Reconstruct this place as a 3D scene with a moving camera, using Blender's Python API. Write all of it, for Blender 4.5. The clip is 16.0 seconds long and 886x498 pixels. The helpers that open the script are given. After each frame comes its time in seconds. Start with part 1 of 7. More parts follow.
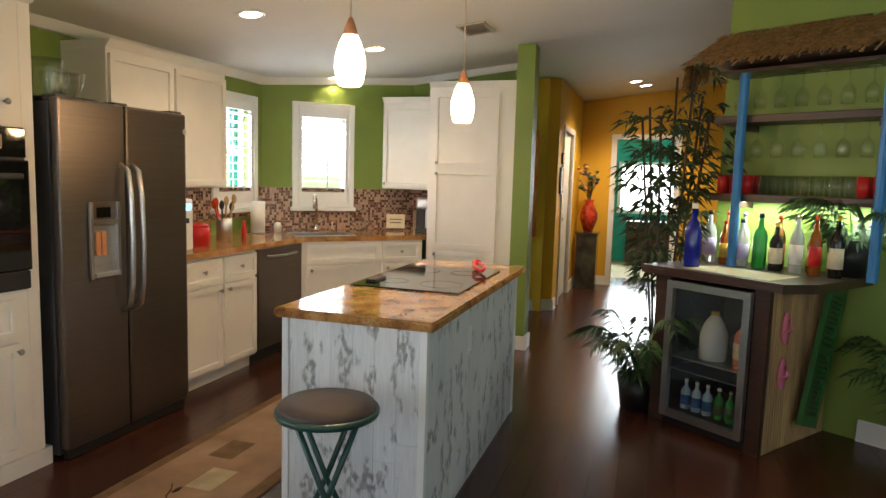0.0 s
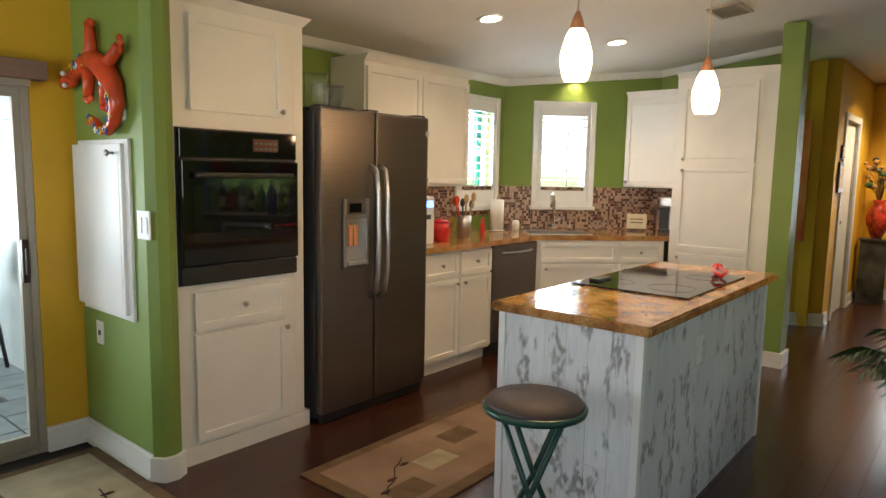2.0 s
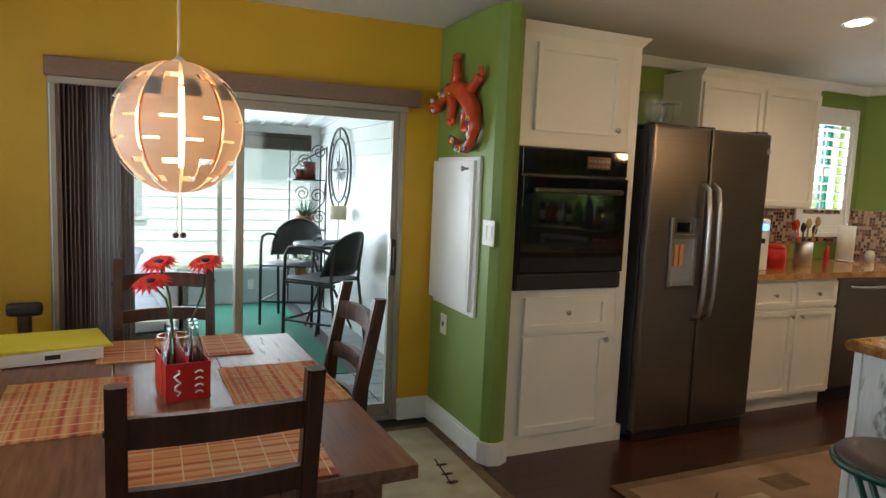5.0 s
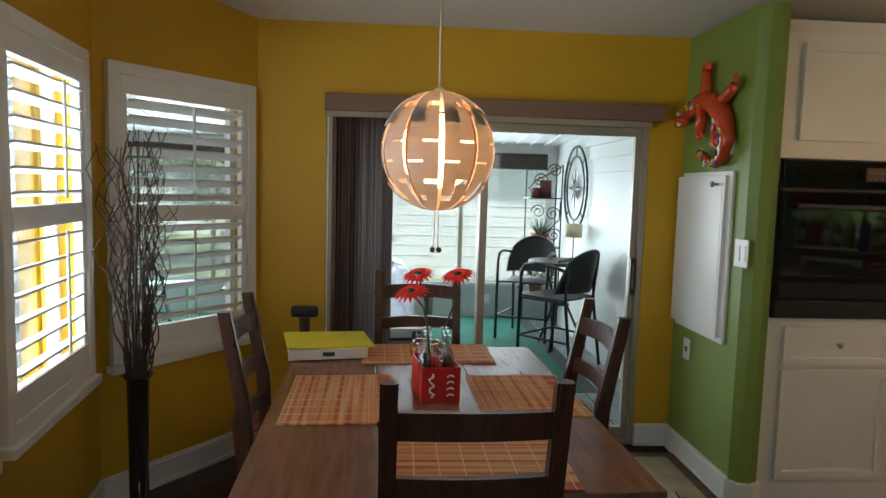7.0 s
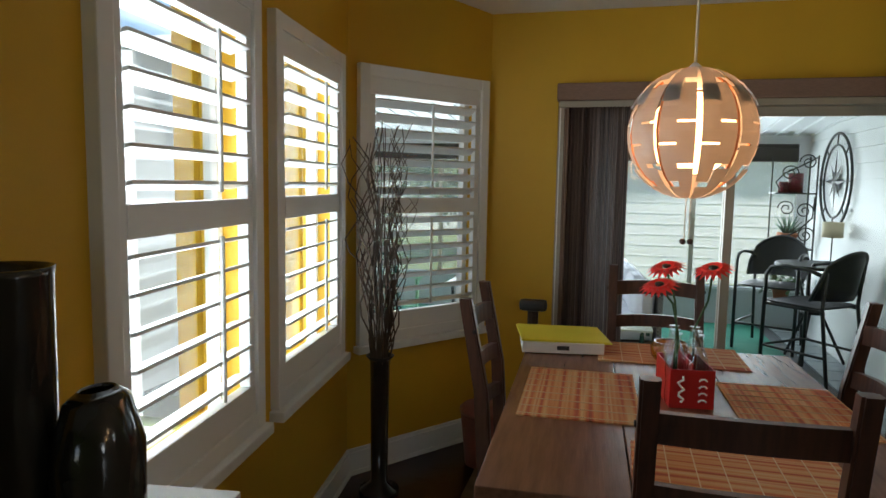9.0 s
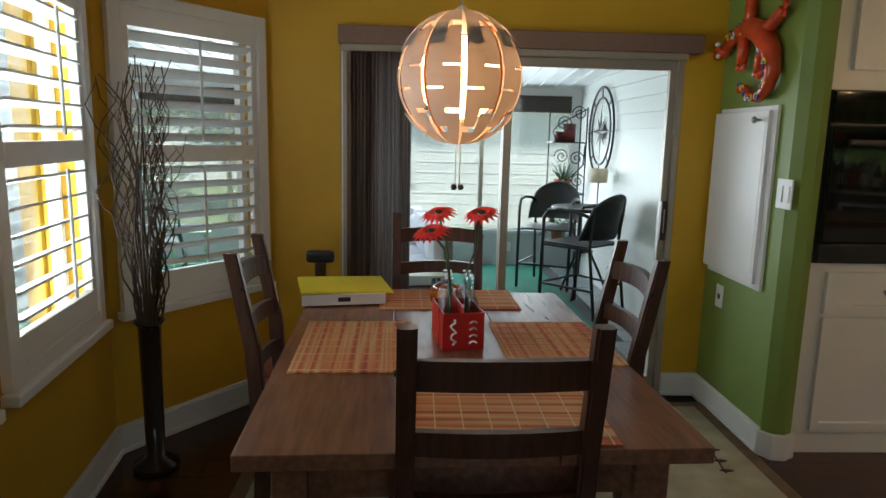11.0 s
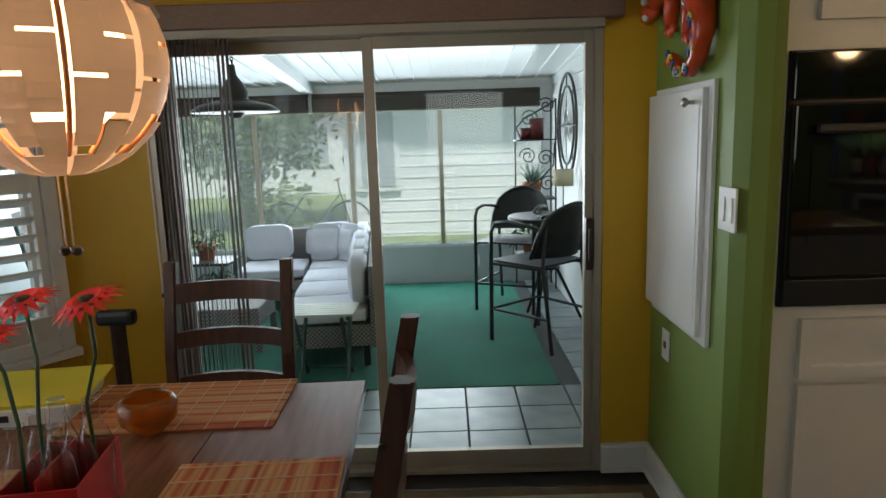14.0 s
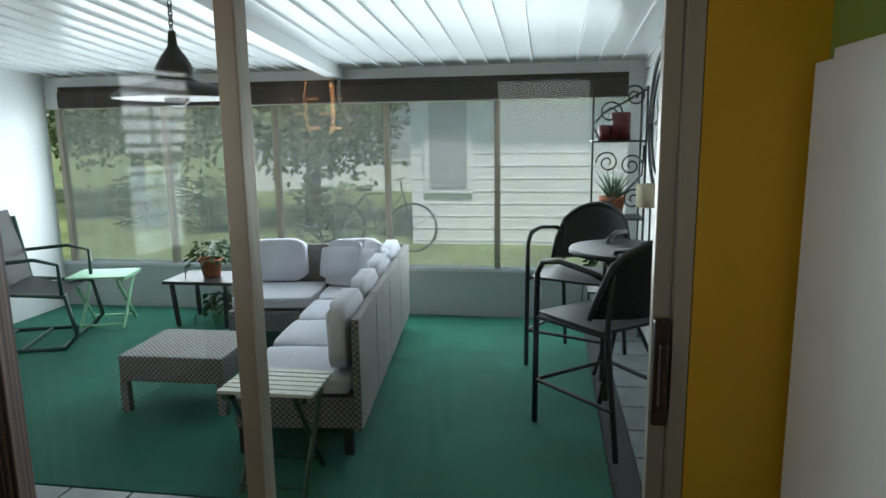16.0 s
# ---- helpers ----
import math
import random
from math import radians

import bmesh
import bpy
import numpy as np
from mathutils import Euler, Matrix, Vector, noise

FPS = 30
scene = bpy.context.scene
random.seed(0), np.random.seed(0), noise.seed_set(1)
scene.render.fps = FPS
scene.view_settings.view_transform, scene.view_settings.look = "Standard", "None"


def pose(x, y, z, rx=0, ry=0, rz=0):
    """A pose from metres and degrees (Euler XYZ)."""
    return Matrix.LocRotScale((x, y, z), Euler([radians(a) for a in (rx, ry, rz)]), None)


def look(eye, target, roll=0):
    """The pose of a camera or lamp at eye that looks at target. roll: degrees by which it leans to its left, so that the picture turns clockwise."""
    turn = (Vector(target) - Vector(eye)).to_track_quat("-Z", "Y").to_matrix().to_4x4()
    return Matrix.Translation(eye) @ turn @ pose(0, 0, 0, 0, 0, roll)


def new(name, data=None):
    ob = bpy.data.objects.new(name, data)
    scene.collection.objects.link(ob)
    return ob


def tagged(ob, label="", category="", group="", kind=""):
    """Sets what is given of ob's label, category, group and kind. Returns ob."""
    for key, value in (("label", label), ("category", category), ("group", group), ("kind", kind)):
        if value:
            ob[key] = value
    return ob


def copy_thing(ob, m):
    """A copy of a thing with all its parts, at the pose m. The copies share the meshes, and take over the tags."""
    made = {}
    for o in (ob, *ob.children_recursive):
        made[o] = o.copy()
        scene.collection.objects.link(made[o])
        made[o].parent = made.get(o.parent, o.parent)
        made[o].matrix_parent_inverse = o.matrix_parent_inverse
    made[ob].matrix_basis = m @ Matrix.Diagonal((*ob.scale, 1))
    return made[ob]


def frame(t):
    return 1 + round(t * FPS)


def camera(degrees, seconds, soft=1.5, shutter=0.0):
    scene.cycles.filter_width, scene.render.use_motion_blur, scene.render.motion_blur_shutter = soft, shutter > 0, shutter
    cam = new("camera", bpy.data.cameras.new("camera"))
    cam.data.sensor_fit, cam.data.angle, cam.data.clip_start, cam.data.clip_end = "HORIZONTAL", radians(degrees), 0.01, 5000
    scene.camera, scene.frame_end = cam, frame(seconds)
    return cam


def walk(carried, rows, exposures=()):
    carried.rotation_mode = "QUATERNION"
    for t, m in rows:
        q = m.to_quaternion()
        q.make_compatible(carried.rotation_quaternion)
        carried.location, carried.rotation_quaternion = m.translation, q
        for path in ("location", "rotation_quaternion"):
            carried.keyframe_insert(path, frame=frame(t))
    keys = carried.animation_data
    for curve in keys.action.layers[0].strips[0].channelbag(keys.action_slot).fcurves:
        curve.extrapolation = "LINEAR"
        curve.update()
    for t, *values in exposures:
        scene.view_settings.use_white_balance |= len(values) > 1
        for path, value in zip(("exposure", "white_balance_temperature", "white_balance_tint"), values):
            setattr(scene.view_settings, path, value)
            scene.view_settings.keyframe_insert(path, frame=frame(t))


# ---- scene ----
cam = camera(68.2, 16.0)

EXPO = ((0, 1.75), (3.5, 1.7), (4.7, 1.35), (5.8, 0.95), (7.0, 0.8), (8.5, 0.55), (10.2, 0.65), (12.3, 0.7), (13.5, 0.6), (14.5, 0.4), (16.0, 0.1))
PATH = [
    (0, (-1.371, -3.245, 1.373), (0.522, -2.636, 1.157), 1.7),
    (0.5, (-1.363, -3.257, 1.363), (0.464, -2.474, 1.143), 1.8),
    (1, (-1.345, -3.295, 1.37), (0.387, -2.328, 1.12), 1.4),
    (1.5, (-1.319, -3.326, 1.365), (0.301, -2.18, 1.117), 1.1),
    (2, (-1.298, -3.347, 1.362), (0.231, -2.079, 1.128), 1.1),
    (2.5, (-1.302, -3.369, 1.365), (0.157, -2.021, 1.133), 1.5),
    (3, (-1.325, -3.383, 1.371), (0.054, -1.951, 1.149), 1.4),
    (3.5, (-1.348, -3.386, 1.378), (-0.101, -1.839, 1.148), 1.8),
    (4, (-1.366, -3.372, 1.371), (-0.257, -1.725, 1.136), 2.0),
    (4.5, (-1.387, -3.384, 1.356), (-0.445, -1.633, 1.144), 2.1),
    (4.7, (-1.411, -3.355, 1.367), (-0.521, -1.577, 1.152), 2.3),
    (6.8, (-1.519, -3.38, 1.355), (-1.299, -1.401, 1.175), 1.5),
    (7, (-1.491, -3.375, 1.364), (-1.351, -1.388, 1.178), 1.6),
    (7.5, (-1.484, -3.374, 1.342), (-1.538, -1.383, 1.161), 1.4),
    (8, (-1.534, -3.365, 1.324), (-1.776, -1.388, 1.148), 1.6),
    (8.5, (-1.559, -3.357, 1.332), (-2.007, -1.418, 1.137), 1.5),
    (9, (-1.569, -3.325, 1.327), (-2.072, -1.4, 1.126), 1.0),
    (9.5, (-1.536, -3.281, 1.329), (-1.815, -1.313, 1.11), 1.2),
    (10, (-1.494, -3.259, 1.336), (-1.564, -1.277, 1.073), 0.7),
    (10.2, (-1.482, -3.251, 1.33), (-1.504, -1.274, 1.033), 0.7),
    (12.3, (-1.503, -3.175, 1.31), (-1.285, -1.219, 0.956), -1.0),
    (12.5, (-1.414, -3.122, 1.329), (-1.172, -1.164, 0.998), -1.9),
    (12.6, (-1.346, -3.095, 1.339), (-1.112, -1.133, 1.031), -1.8),
    (13, (-1.171, -2.982, 1.371), (-0.904, -1.019, 1.102), 0.4),
    (13.3, (-1.052, -2.853, 1.337), (-0.843, -0.886, 1.047), -0.4),
    (13.5, (-0.984, -2.726, 1.337), (-0.807, -0.757, 1.038), -0.9),
    (14, (-0.774, -2.438, 1.338), (-0.788, -0.467, 1.0), -1.8),
    (14.5, (-0.586, -2.119, 1.353), (-0.746, -0.166, 0.956), -0.7),
    (15, (-0.504, -1.785, 1.347), (-0.797, 0.154, 0.956), -1.4),
    (15.5, (-0.461, -1.471, 1.326), (-0.76, 0.468, 0.938), -0.8),
    (16, (-0.445, -1.171, 1.355), (-0.757, 0.773, 1.006), -0.8),
]
walk(cam, [(t, look(eye, target, roll)) for t, eye, target, roll in PATH],
     exposures=EXPO)

# ---- world, sun, lights ----
world = bpy.data.worlds.new("world")
scene.world = world
world.use_nodes = True
wn = world.node_tree.nodes
sky = wn.new("ShaderNodeTexSky")
sky.sky_type, sky.sun_disc = "NISHITA", False
sky.sun_elevation, sky.sun_rotation = radians(62), radians(160)
world.node_tree.links.new(sky.outputs[0], wn["Background"].inputs[0])
wn["Background"].inputs[1].default_value = 0.15


def lamp(name, kind, energy, color, m, **kw):
    d = bpy.data.lights.new(name, kind)
    d.energy, d.color = energy, color
    if kind == "AREA":
        d.shape, d.size, d.size_y = "RECTANGLE", kw["size"], kw["size_y"]
    elif kind == "SUN":
        d.angle = radians(kw["angle"])
    else:
        d.shadow_soft_size = kw["size"]
    if kind == "SPOT":
        d.spot_size, d.spot_blend = radians(kw["cone"]), 0.6
    ob = new(name, d)
    ob.matrix_world = m
    return ob


DAY, WARM = (0.86, 0.94, 1.0), (1.0, 0.62, 0.3)
lamp("sun", "SUN", 5.0, (1.0, 0.95, 0.88), look((0, 0, 20), (-4.0, 11.0, -2)), angle=6)
lamp("north_window_daylight", "AREA", 5, DAY, look((3.15, 0.12, 1.5), (3.15, -2, 1.1)), size=0.4, size_y=0.7)
lamp("bay_daylight_south", "AREA", 9, DAY, look((-2.62, -2.05, 1.2), (0, -1.7, 0.9)), size=0.6, size_y=1.1)
lamp("bay_daylight_north", "AREA", 9, DAY, look((-2.78, -1.2, 1.2), (0, -0.9, 0.9)), size=0.6, size_y=1.1)
lamp("sink_daylight", "AREA", 6, DAY, look((4.02, -0.25, 1.5), (3.0, -1.3, 1.1)), size=0.4, size_y=0.7)
# Fill from living room windows assumed behind the camera, out of view.
lamp("living_daylight_rear", "AREA", 2.0, DAY, look((-0.5, -6.1, 1.45), (0.2, -2.0, 0.9)), size=1.0, size_y=0.9)
lamp("living_daylight_side", "AREA", 3.0, DAY, look((-2.95, -4.7, 1.35), (1.5, -3.2, 0.7)), size=1.6, size_y=1.4)
lamp("lanai_screen_daylight", "AREA", 80, DAY, look((-2.1, 3.64, 0.96), (-2.1, 0, 0.96)), size=4.3, size_y=1.2)
lamp("far_room_daylight", "AREA", 24, DAY, look((10.0, -3.0, 1.4), (7.0, -3.0, 0.8)), size=1.2, size_y=1.4)

# ---- materials ----


class Mat:
    """A node material with a principled surface and a few short ways to vary it."""

    def __init__(self, name, color, rough=0.5, metal=0.0, **kw):
        self.m = bpy.data.materials.new(name)
        self.m.use_nodes = True
        self.t = self.m.node_tree
        self.b = self.t.nodes["Principled BSDF"]
        self.b.inputs["Base Color"].default_value = (*color, 1)
        self.b.inputs["Roughness"].default_value = rough
        self.b.inputs["Metallic"].default_value = metal
        self.color = color
        for k, v in kw.items():
            self.b.inputs[k.replace("_", " ")].default_value = v
        self.co = self.t.nodes.new("ShaderNodeTexCoord").outputs["Object"]

    def n(self, kind, **kw):
        node = self.t.nodes.new("ShaderNode" + kind)
        for k, v in kw.items():
            node.inputs[k.replace("_", " ")].default_value = v
        return node

    def link(self, a, b):
        self.t.links.new(a, b)

    def stretch(self, scale):
        mp = self.n("Mapping")
        mp.inputs["Scale"].default_value = scale
        self.link(self.co, mp.inputs["Vector"])
        return mp.outputs[0]

    def noise(self, scale, detail=4.0, stretch=(1, 1, 1)):
        x = self.n("TexNoise", Scale=scale, Detail=detail)
        self.link(self.stretch(stretch), x.inputs["Vector"])
        return x.outputs["Fac"]

    def ramp(self, fac, stops):
        r = self.n("ValToRGB")
        while len(r.color_ramp.elements) < len(stops):
            r.color_ramp.elements.new(0.5)
        for e, (p, c) in zip(r.color_ramp.elements, stops):
            e.position, e.color = p, (*c, 1)
        self.link(fac, r.inputs[0])
        return r.outputs[0]

    def paint(self, out):
        self.link(out, self.b.inputs["Base Color"])
        return self

    def mottle(self, scale=6, amount=0.12, stretch=(1, 1, 1), bump=0.0, fine=90, grain=0.0):
        c = self.color
        lo, hi = [v * (1 - amount) for v in c], [min(1, v * (1 + amount)) for v in c]
        self.paint(self.ramp(self.noise(scale, 5, stretch), [(0.3, lo), (0.7, hi)]))
        if bump:
            self.bump(self.noise(fine, 3, stretch), bump)
        if grain:
            r = self.n("MapRange", From_Min=0.3, From_Max=0.7, To_Min=self.b.inputs["Roughness"].default_value - grain,
                       To_Max=self.b.inputs["Roughness"].default_value + grain)
            self.link(self.noise(scale * 3, 4, stretch), r.inputs["Value"])
            self.link(r.outputs[0], self.b.inputs["Roughness"])
        return self

    def bump(self, fac, strength, distance=0.004):
        bp = self.n("Bump", Strength=strength, Distance=distance)
        self.link(fac, bp.inputs["Height"])
        self.link(bp.outputs[0], self.b.inputs["Normal"])
        return self

    def random_shade(self, stops):
        info = self.n("ObjectInfo")
        return self.ramp(info.outputs["Random"], stops)

    def mix(self, a, b, fac, mode="MULTIPLY"):
        x = self.t.nodes.new("ShaderNodeMix")
        x.data_type, x.blend_type = "RGBA", mode
        if isinstance(fac, float):
            x.inputs[0].default_value = fac
        else:
            self.link(fac, x.inputs[0])
        self.link(a, x.inputs[6]), self.link(b, x.inputs[7])
        return x.outputs[2]


def plain(name, color, rough=0.5, metal=0.0, **kw):
    return Mat(name, color, rough, metal, **kw).m


yellow = Mat("yellow_wall_paint", (0.64, 0.37, 0.018), 0.55).mottle(3, 0.05, bump=0.12, fine=160).m
hall_yellow = Mat("hall_yellow_paint", (0.72, 0.42, 0.03), 0.55).mottle(3, 0.05, bump=0.12, fine=160).m
green = Mat("green_wall_paint", (0.20, 0.29, 0.055), 0.5).mottle(3, 0.05, bump=0.12, fine=160).m
white_trim = Mat("white_trim_paint", (0.80, 0.80, 0.78), 0.35).mottle(4, 0.03).m
cabinet_white = Mat("cabinet_white_paint", (0.80, 0.77, 0.72), 0.35).mottle(5, 0.03, bump=0.05).m
ceiling_paint = Mat("ceiling_paint", (0.70, 0.68, 0.64), 0.8).mottle(2, 0.03, bump=0.3, fine=70).m
shutter_white = Mat("shutter_white", (0.82, 0.83, 0.83), 0.35).mottle(6, 0.02).m

fl = Mat("dark_wood_floor", (0.05, 0.016, 0.010), 0.24)
fl.paint(fl.mix(fl.ramp(fl.noise(5, 6, (1.2, 14, 1)), [(0.3, (0.028, 0.009, 0.006)), (0.75, (0.085, 0.028, 0.016))]),
                fl.random_shade([(0, (0.7, 0.7, 0.7)), (1, (1.2, 1.15, 1.1))]), 1.0))
fl.bump(fl.noise(12, 4, (1, 20, 1)), 0.12)
floor_wood = fl.m
floor_gap = plain("floor_joint", (0.012, 0.006, 0.004), 0.6)

tb = Mat("brown_stained_wood", (0.11, 0.048, 0.028), 0.24)
tb.paint(tb.ramp(tb.noise(7, 6, (9, 1, 9)), [(0.25, (0.15, 0.066, 0.040)), (0.75, (0.28, 0.130, 0.080))])).bump(tb.noise(18, 4, (16, 1, 16)), 0.12)
table_wood = tb.m
ch = Mat("dark_chair_wood", (0.07, 0.028, 0.017), 0.35)
ch.paint(ch.ramp(ch.noise(9, 5, (8, 8, 1)), [(0.3, (0.045, 0.018, 0.011)), (0.75, (0.10, 0.04, 0.024))]))
chair_wood = ch.m

gr = Mat("brown_granite", (0.35, 0.2, 0.1), 0.08)
v = gr.n("TexVoronoi", Scale=130.0)
gr.link(gr.co, v.inputs["Vector"])
gr.paint(gr.mix(gr.ramp(gr.noise(9, 6), [(0.3, (0.20, 0.085, 0.03)), (0.5, (0.42, 0.21, 0.075)), (0.72, (0.55, 0.36, 0.17))]),
                gr.ramp(v.outputs["Color"], [(0.1, (0.35, 0.3, 0.28)), (0.4, (1, 1, 1)), (0.9, (1.25, 1.2, 1.1))]), 0.6))
granite = gr.m

pl = Mat("distressed_white_board", (0.7, 0.7, 0.7), 0.5)
patch = pl.ramp(pl.noise(8, 8, (1.7, 1.7, 0.8)), [(0.53, (0, 0, 0)), (0.60, (1, 1, 1))])
streak = pl.ramp(pl.noise(42, 6, (1.3, 1.3, 0.6)), [(0.40, (0, 0, 0)), (0.54, (1, 1, 1))])
base = pl.mix(pl.ramp(pl.noise(30, 3, (4, 4, 0.3)), [(0.3, (0.66, 0.68, 0.70)), (0.7, (0.80, 0.80, 0.80))]),
              pl.random_shade([(0, (0.88, 0.88, 0.88)), (1, (1, 1, 1))]), 1.0)
grey = pl.ramp(pl.noise(40, 4), [(0.3, (0.20, 0.20, 0.21)), (0.7, (0.42, 0.41, 0.40))])
pl.paint(pl.mix(base, grey, pl.mix(patch, streak, 1.0), "MIX"))
pl.bump(pl.noise(30, 4, (5, 5, 0.5)), 0.2)
island_board = pl.m

mo = Mat("mosaic_splash_tile", (0.3, 0.2, 0.15), 0.25)
br = mo.n("TexBrick", Scale=1.0, Mortar_Size=0.002, Brick_Width=0.028, Row_Height=0.024)
br.offset = 0.0
sep = mo.n("SeparateXYZ")
com = mo.n("CombineXYZ")
add = mo.n("Math")
mo.link(mo.co, sep.inputs[0])
mo.link(sep.outputs[0], add.inputs[0]), mo.link(sep.outputs[1], add.inputs[1])
add.operation = "SUBTRACT"
mo.link(add.outputs[0], com.inputs[0]), mo.link(sep.outputs[2], com.inputs[1])
cell = mo.n("VectorMath")
cell.operation = "SNAP"
cell.inputs[1].default_value = (0.028, 0.024, 1)
mo.link(com.outputs[0], cell.inputs[0])
wnz = mo.n("TexWhiteNoise")
mo.link(cell.outputs[0], wnz.inputs["Vector"])
mo.link(com.outputs[0], br.inputs["Vector"])
tint = mo.ramp(wnz.outputs["Value"], [(0.0, (0.06, 0.025, 0.015)), (0.25, (0.20, 0.08, 0.05)), (0.45, (0.42, 0.28, 0.20)), (0.7, (0.50, 0.33, 0.24)), (0.9, (0.12, 0.07, 0.06))])
mo.t.nodes[-1].color_ramp.interpolation = "CONSTANT"
grout = mo.n("RGB")
grout.outputs[0].default_value = (0.34, 0.24, 0.19, 1)
mo.paint(mo.mix(tint, grout.outputs[0], br.outputs["Fac"], "MIX"))
mosaic = mo.m

steel = Mat("slate_steel", (0.17, 0.145, 0.13), 0.34, 0.9).mottle(3, 0.06, (1, 1, 30)).m
bright_steel = Mat("brushed_steel", (0.55, 0.55, 0.55), 0.28, 1.0).mottle(6, 0.06, (1, 1, 20)).m
chrome = plain("chrome", (0.75, 0.75, 0.76), 0.12, 1.0)
nickel = plain("satin_nickel", (0.42, 0.40, 0.38), 0.28, 1.0)
black_gloss = plain("black_glass", (0.006, 0.006, 0.006), 0.05)
black_plastic = Mat("black_plastic", (0.015, 0.015, 0.016), 0.4).mottle(8, 0.2).m
dark_grey = Mat("dark_grey_plastic", (0.05, 0.05, 0.052), 0.45).mottle(8, 0.1).m
black_metal = Mat("black_painted_metal", (0.018, 0.018, 0.02), 0.42).mottle(20, 0.2).m
red = Mat("red_gloss", (0.55, 0.02, 0.02), 0.3).mottle(10, 0.08).m
white_plastic = Mat("white_plastic", (0.8, 0.8, 0.78), 0.4).mottle(10, 0.02).m
rubber_green = Mat("dark_green_enamel", (0.012, 0.06, 0.045), 0.3).mottle(10, 0.1).m
seat_vinyl = Mat("brown_vinyl", (0.06, 0.042, 0.038), 0.5).mottle(20, 0.1, bump=0.3, fine=220).m
tan_vinyl = Mat("tan_valance_fabric", (0.23, 0.14, 0.10), 0.7).mottle(60, 0.12, (1, 1, 6)).m

bl = Mat("brown_striped_blind", (0.2, 0.12, 0.09), 0.7)
bl.paint(bl.ramp(bl.noise(60, 2, (1.4, 1.4, 0.01)), [(0.35, (0.05, 0.03, 0.024)), (0.5, (0.17, 0.10, 0.075)), (0.62, (0.26, 0.17, 0.13)), (0.70, (0.48, 0.42, 0.38))]))
blind_cloth = bl.m

mt = Mat("woven_stripe_mat", (0.4, 0.2, 0.1), 0.8)
mt.paint(mt.ramp(mt.noise(45, 1, (0.02, 1, 1)), [(0.28, (0.07, 0.04, 0.025)), (0.4, (0.50, 0.10, 0.035)), (0.5, (0.62, 0.27, 0.09)), (0.6, (0.66, 0.42, 0.2)), (0.7, (0.55, 0.16, 0.05))]))
mt.bump(mt.noise(200, 1, (0.02, 1, 1)), 0.6)
mat_cloth = mt.m
mat_thread = plain("mat_thread", (0.72, 0.55, 0.33), 0.8)

rg = Mat("beige_leaf_rug", (0.3, 0.2, 0.13), 0.95)
rg.paint(rg.ramp(rg.noise(3, 6), [(0.3, (0.19, 0.115, 0.07)), (0.7, (0.34, 0.235, 0.155))])).bump(rg.noise(300, 2), 0.7)
rug_field = rg.m
rug_border = Mat("rug_olive_border", (0.14, 0.085, 0.04), 0.95).mottle(12, 0.25, bump=0.7, fine=300).m
rug_light = Mat("rug_cream_field", (0.36, 0.31, 0.2), 0.95).mottle(8, 0.18, bump=0.7, fine=300).m
rug_dark = Mat("rug_leaf_brown", (0.05, 0.018, 0.014), 0.95).mottle(20, 0.2).m

cp = Mat("green_outdoor_carpet", (0.010, 0.13, 0.085), 0.95)
cp.paint(cp.ramp(cp.noise(2.2, 6), [(0.3, (0.008, 0.10, 0.066)), (0.7, (0.015, 0.155, 0.105))])).bump(cp.noise(420, 2), 0.6)
carpet = cp.m
tl = Mat("grey_slate_tile", (0.2, 0.23, 0.24), 0.3)
tl.paint(tl.mix(tl.ramp(tl.noise(7, 7), [(0.3, (0.15, 0.18, 0.19)), (0.7, (0.26, 0.30, 0.31))]), tl.random_shade([(0, (0.85, 0.85, 0.85)), (1, (1.1, 1.1, 1.1))]), 1.0))
tl.bump(tl.noise(14, 5), 0.35)
slate = tl.m
grout_mat = plain("tile_grout", (0.06, 0.065, 0.07), 0.9)
siding = Mat("white_vinyl_siding", (0.74, 0.76, 0.75), 0.45).mottle(4, 0.04, (0.3, 0.3, 3)).m
lanai_white = Mat("lanai_white_metal", (0.74, 0.76, 0.77), 0.28).mottle(3, 0.04).m
grey_wall = Mat("pale_grey_knee_wall", (0.5, 0.53, 0.54), 0.6).mottle(3, 0.06).m
alu = Mat("bronze_beige_aluminium", (0.42, 0.37, 0.30), 0.4, 0.3).mottle(5, 0.08, (1, 1, 0.2)).m
cushion = Mat("pale_grey_cushion", (0.62, 0.63, 0.69), 0.9).mottle(6, 0.05, bump=0.5, fine=30).m
wk = Mat("grey_wicker", (0.18, 0.17, 0.165), 0.7)
wv = wk.n("TexChecker", Scale=75.0)
wk.link(wk.co, wv.inputs["Vector"])
wk.paint(wk.ramp(wv.outputs["Fac"], [(0, (0.10, 0.095, 0.09)), (1, (0.30, 0.29, 0.28))])).bump(wv.outputs["Fac"], 0.8)
wicker = wk.m
bw = Mat("black_wicker", (0.015, 0.015, 0.018), 0.5)
bv = bw.n("TexChecker", Scale=90.0)
bw.link(bw.co, bv.inputs["Vector"])
bw.paint(bw.ramp(bv.outputs["Fac"], [(0, (0.008, 0.008, 0.01)), (1, (0.035, 0.035, 0.042))])).bump(bv.outputs["Fac"], 0.8)
black_wicker = bw.m
shade_roll = Mat("dark_rolled_shade", (0.045, 0.035, 0.03), 0.8).mottle(20, 0.3, (1, 6, 6)).m
leaf = Mat("plant_leaf", (0.035, 0.085, 0.022), 0.5).mottle(14, 0.4).m
bamboo_leaf = Mat("bamboo_leaf", (0.025, 0.05, 0.014), 0.5).mottle(14, 0.4).m
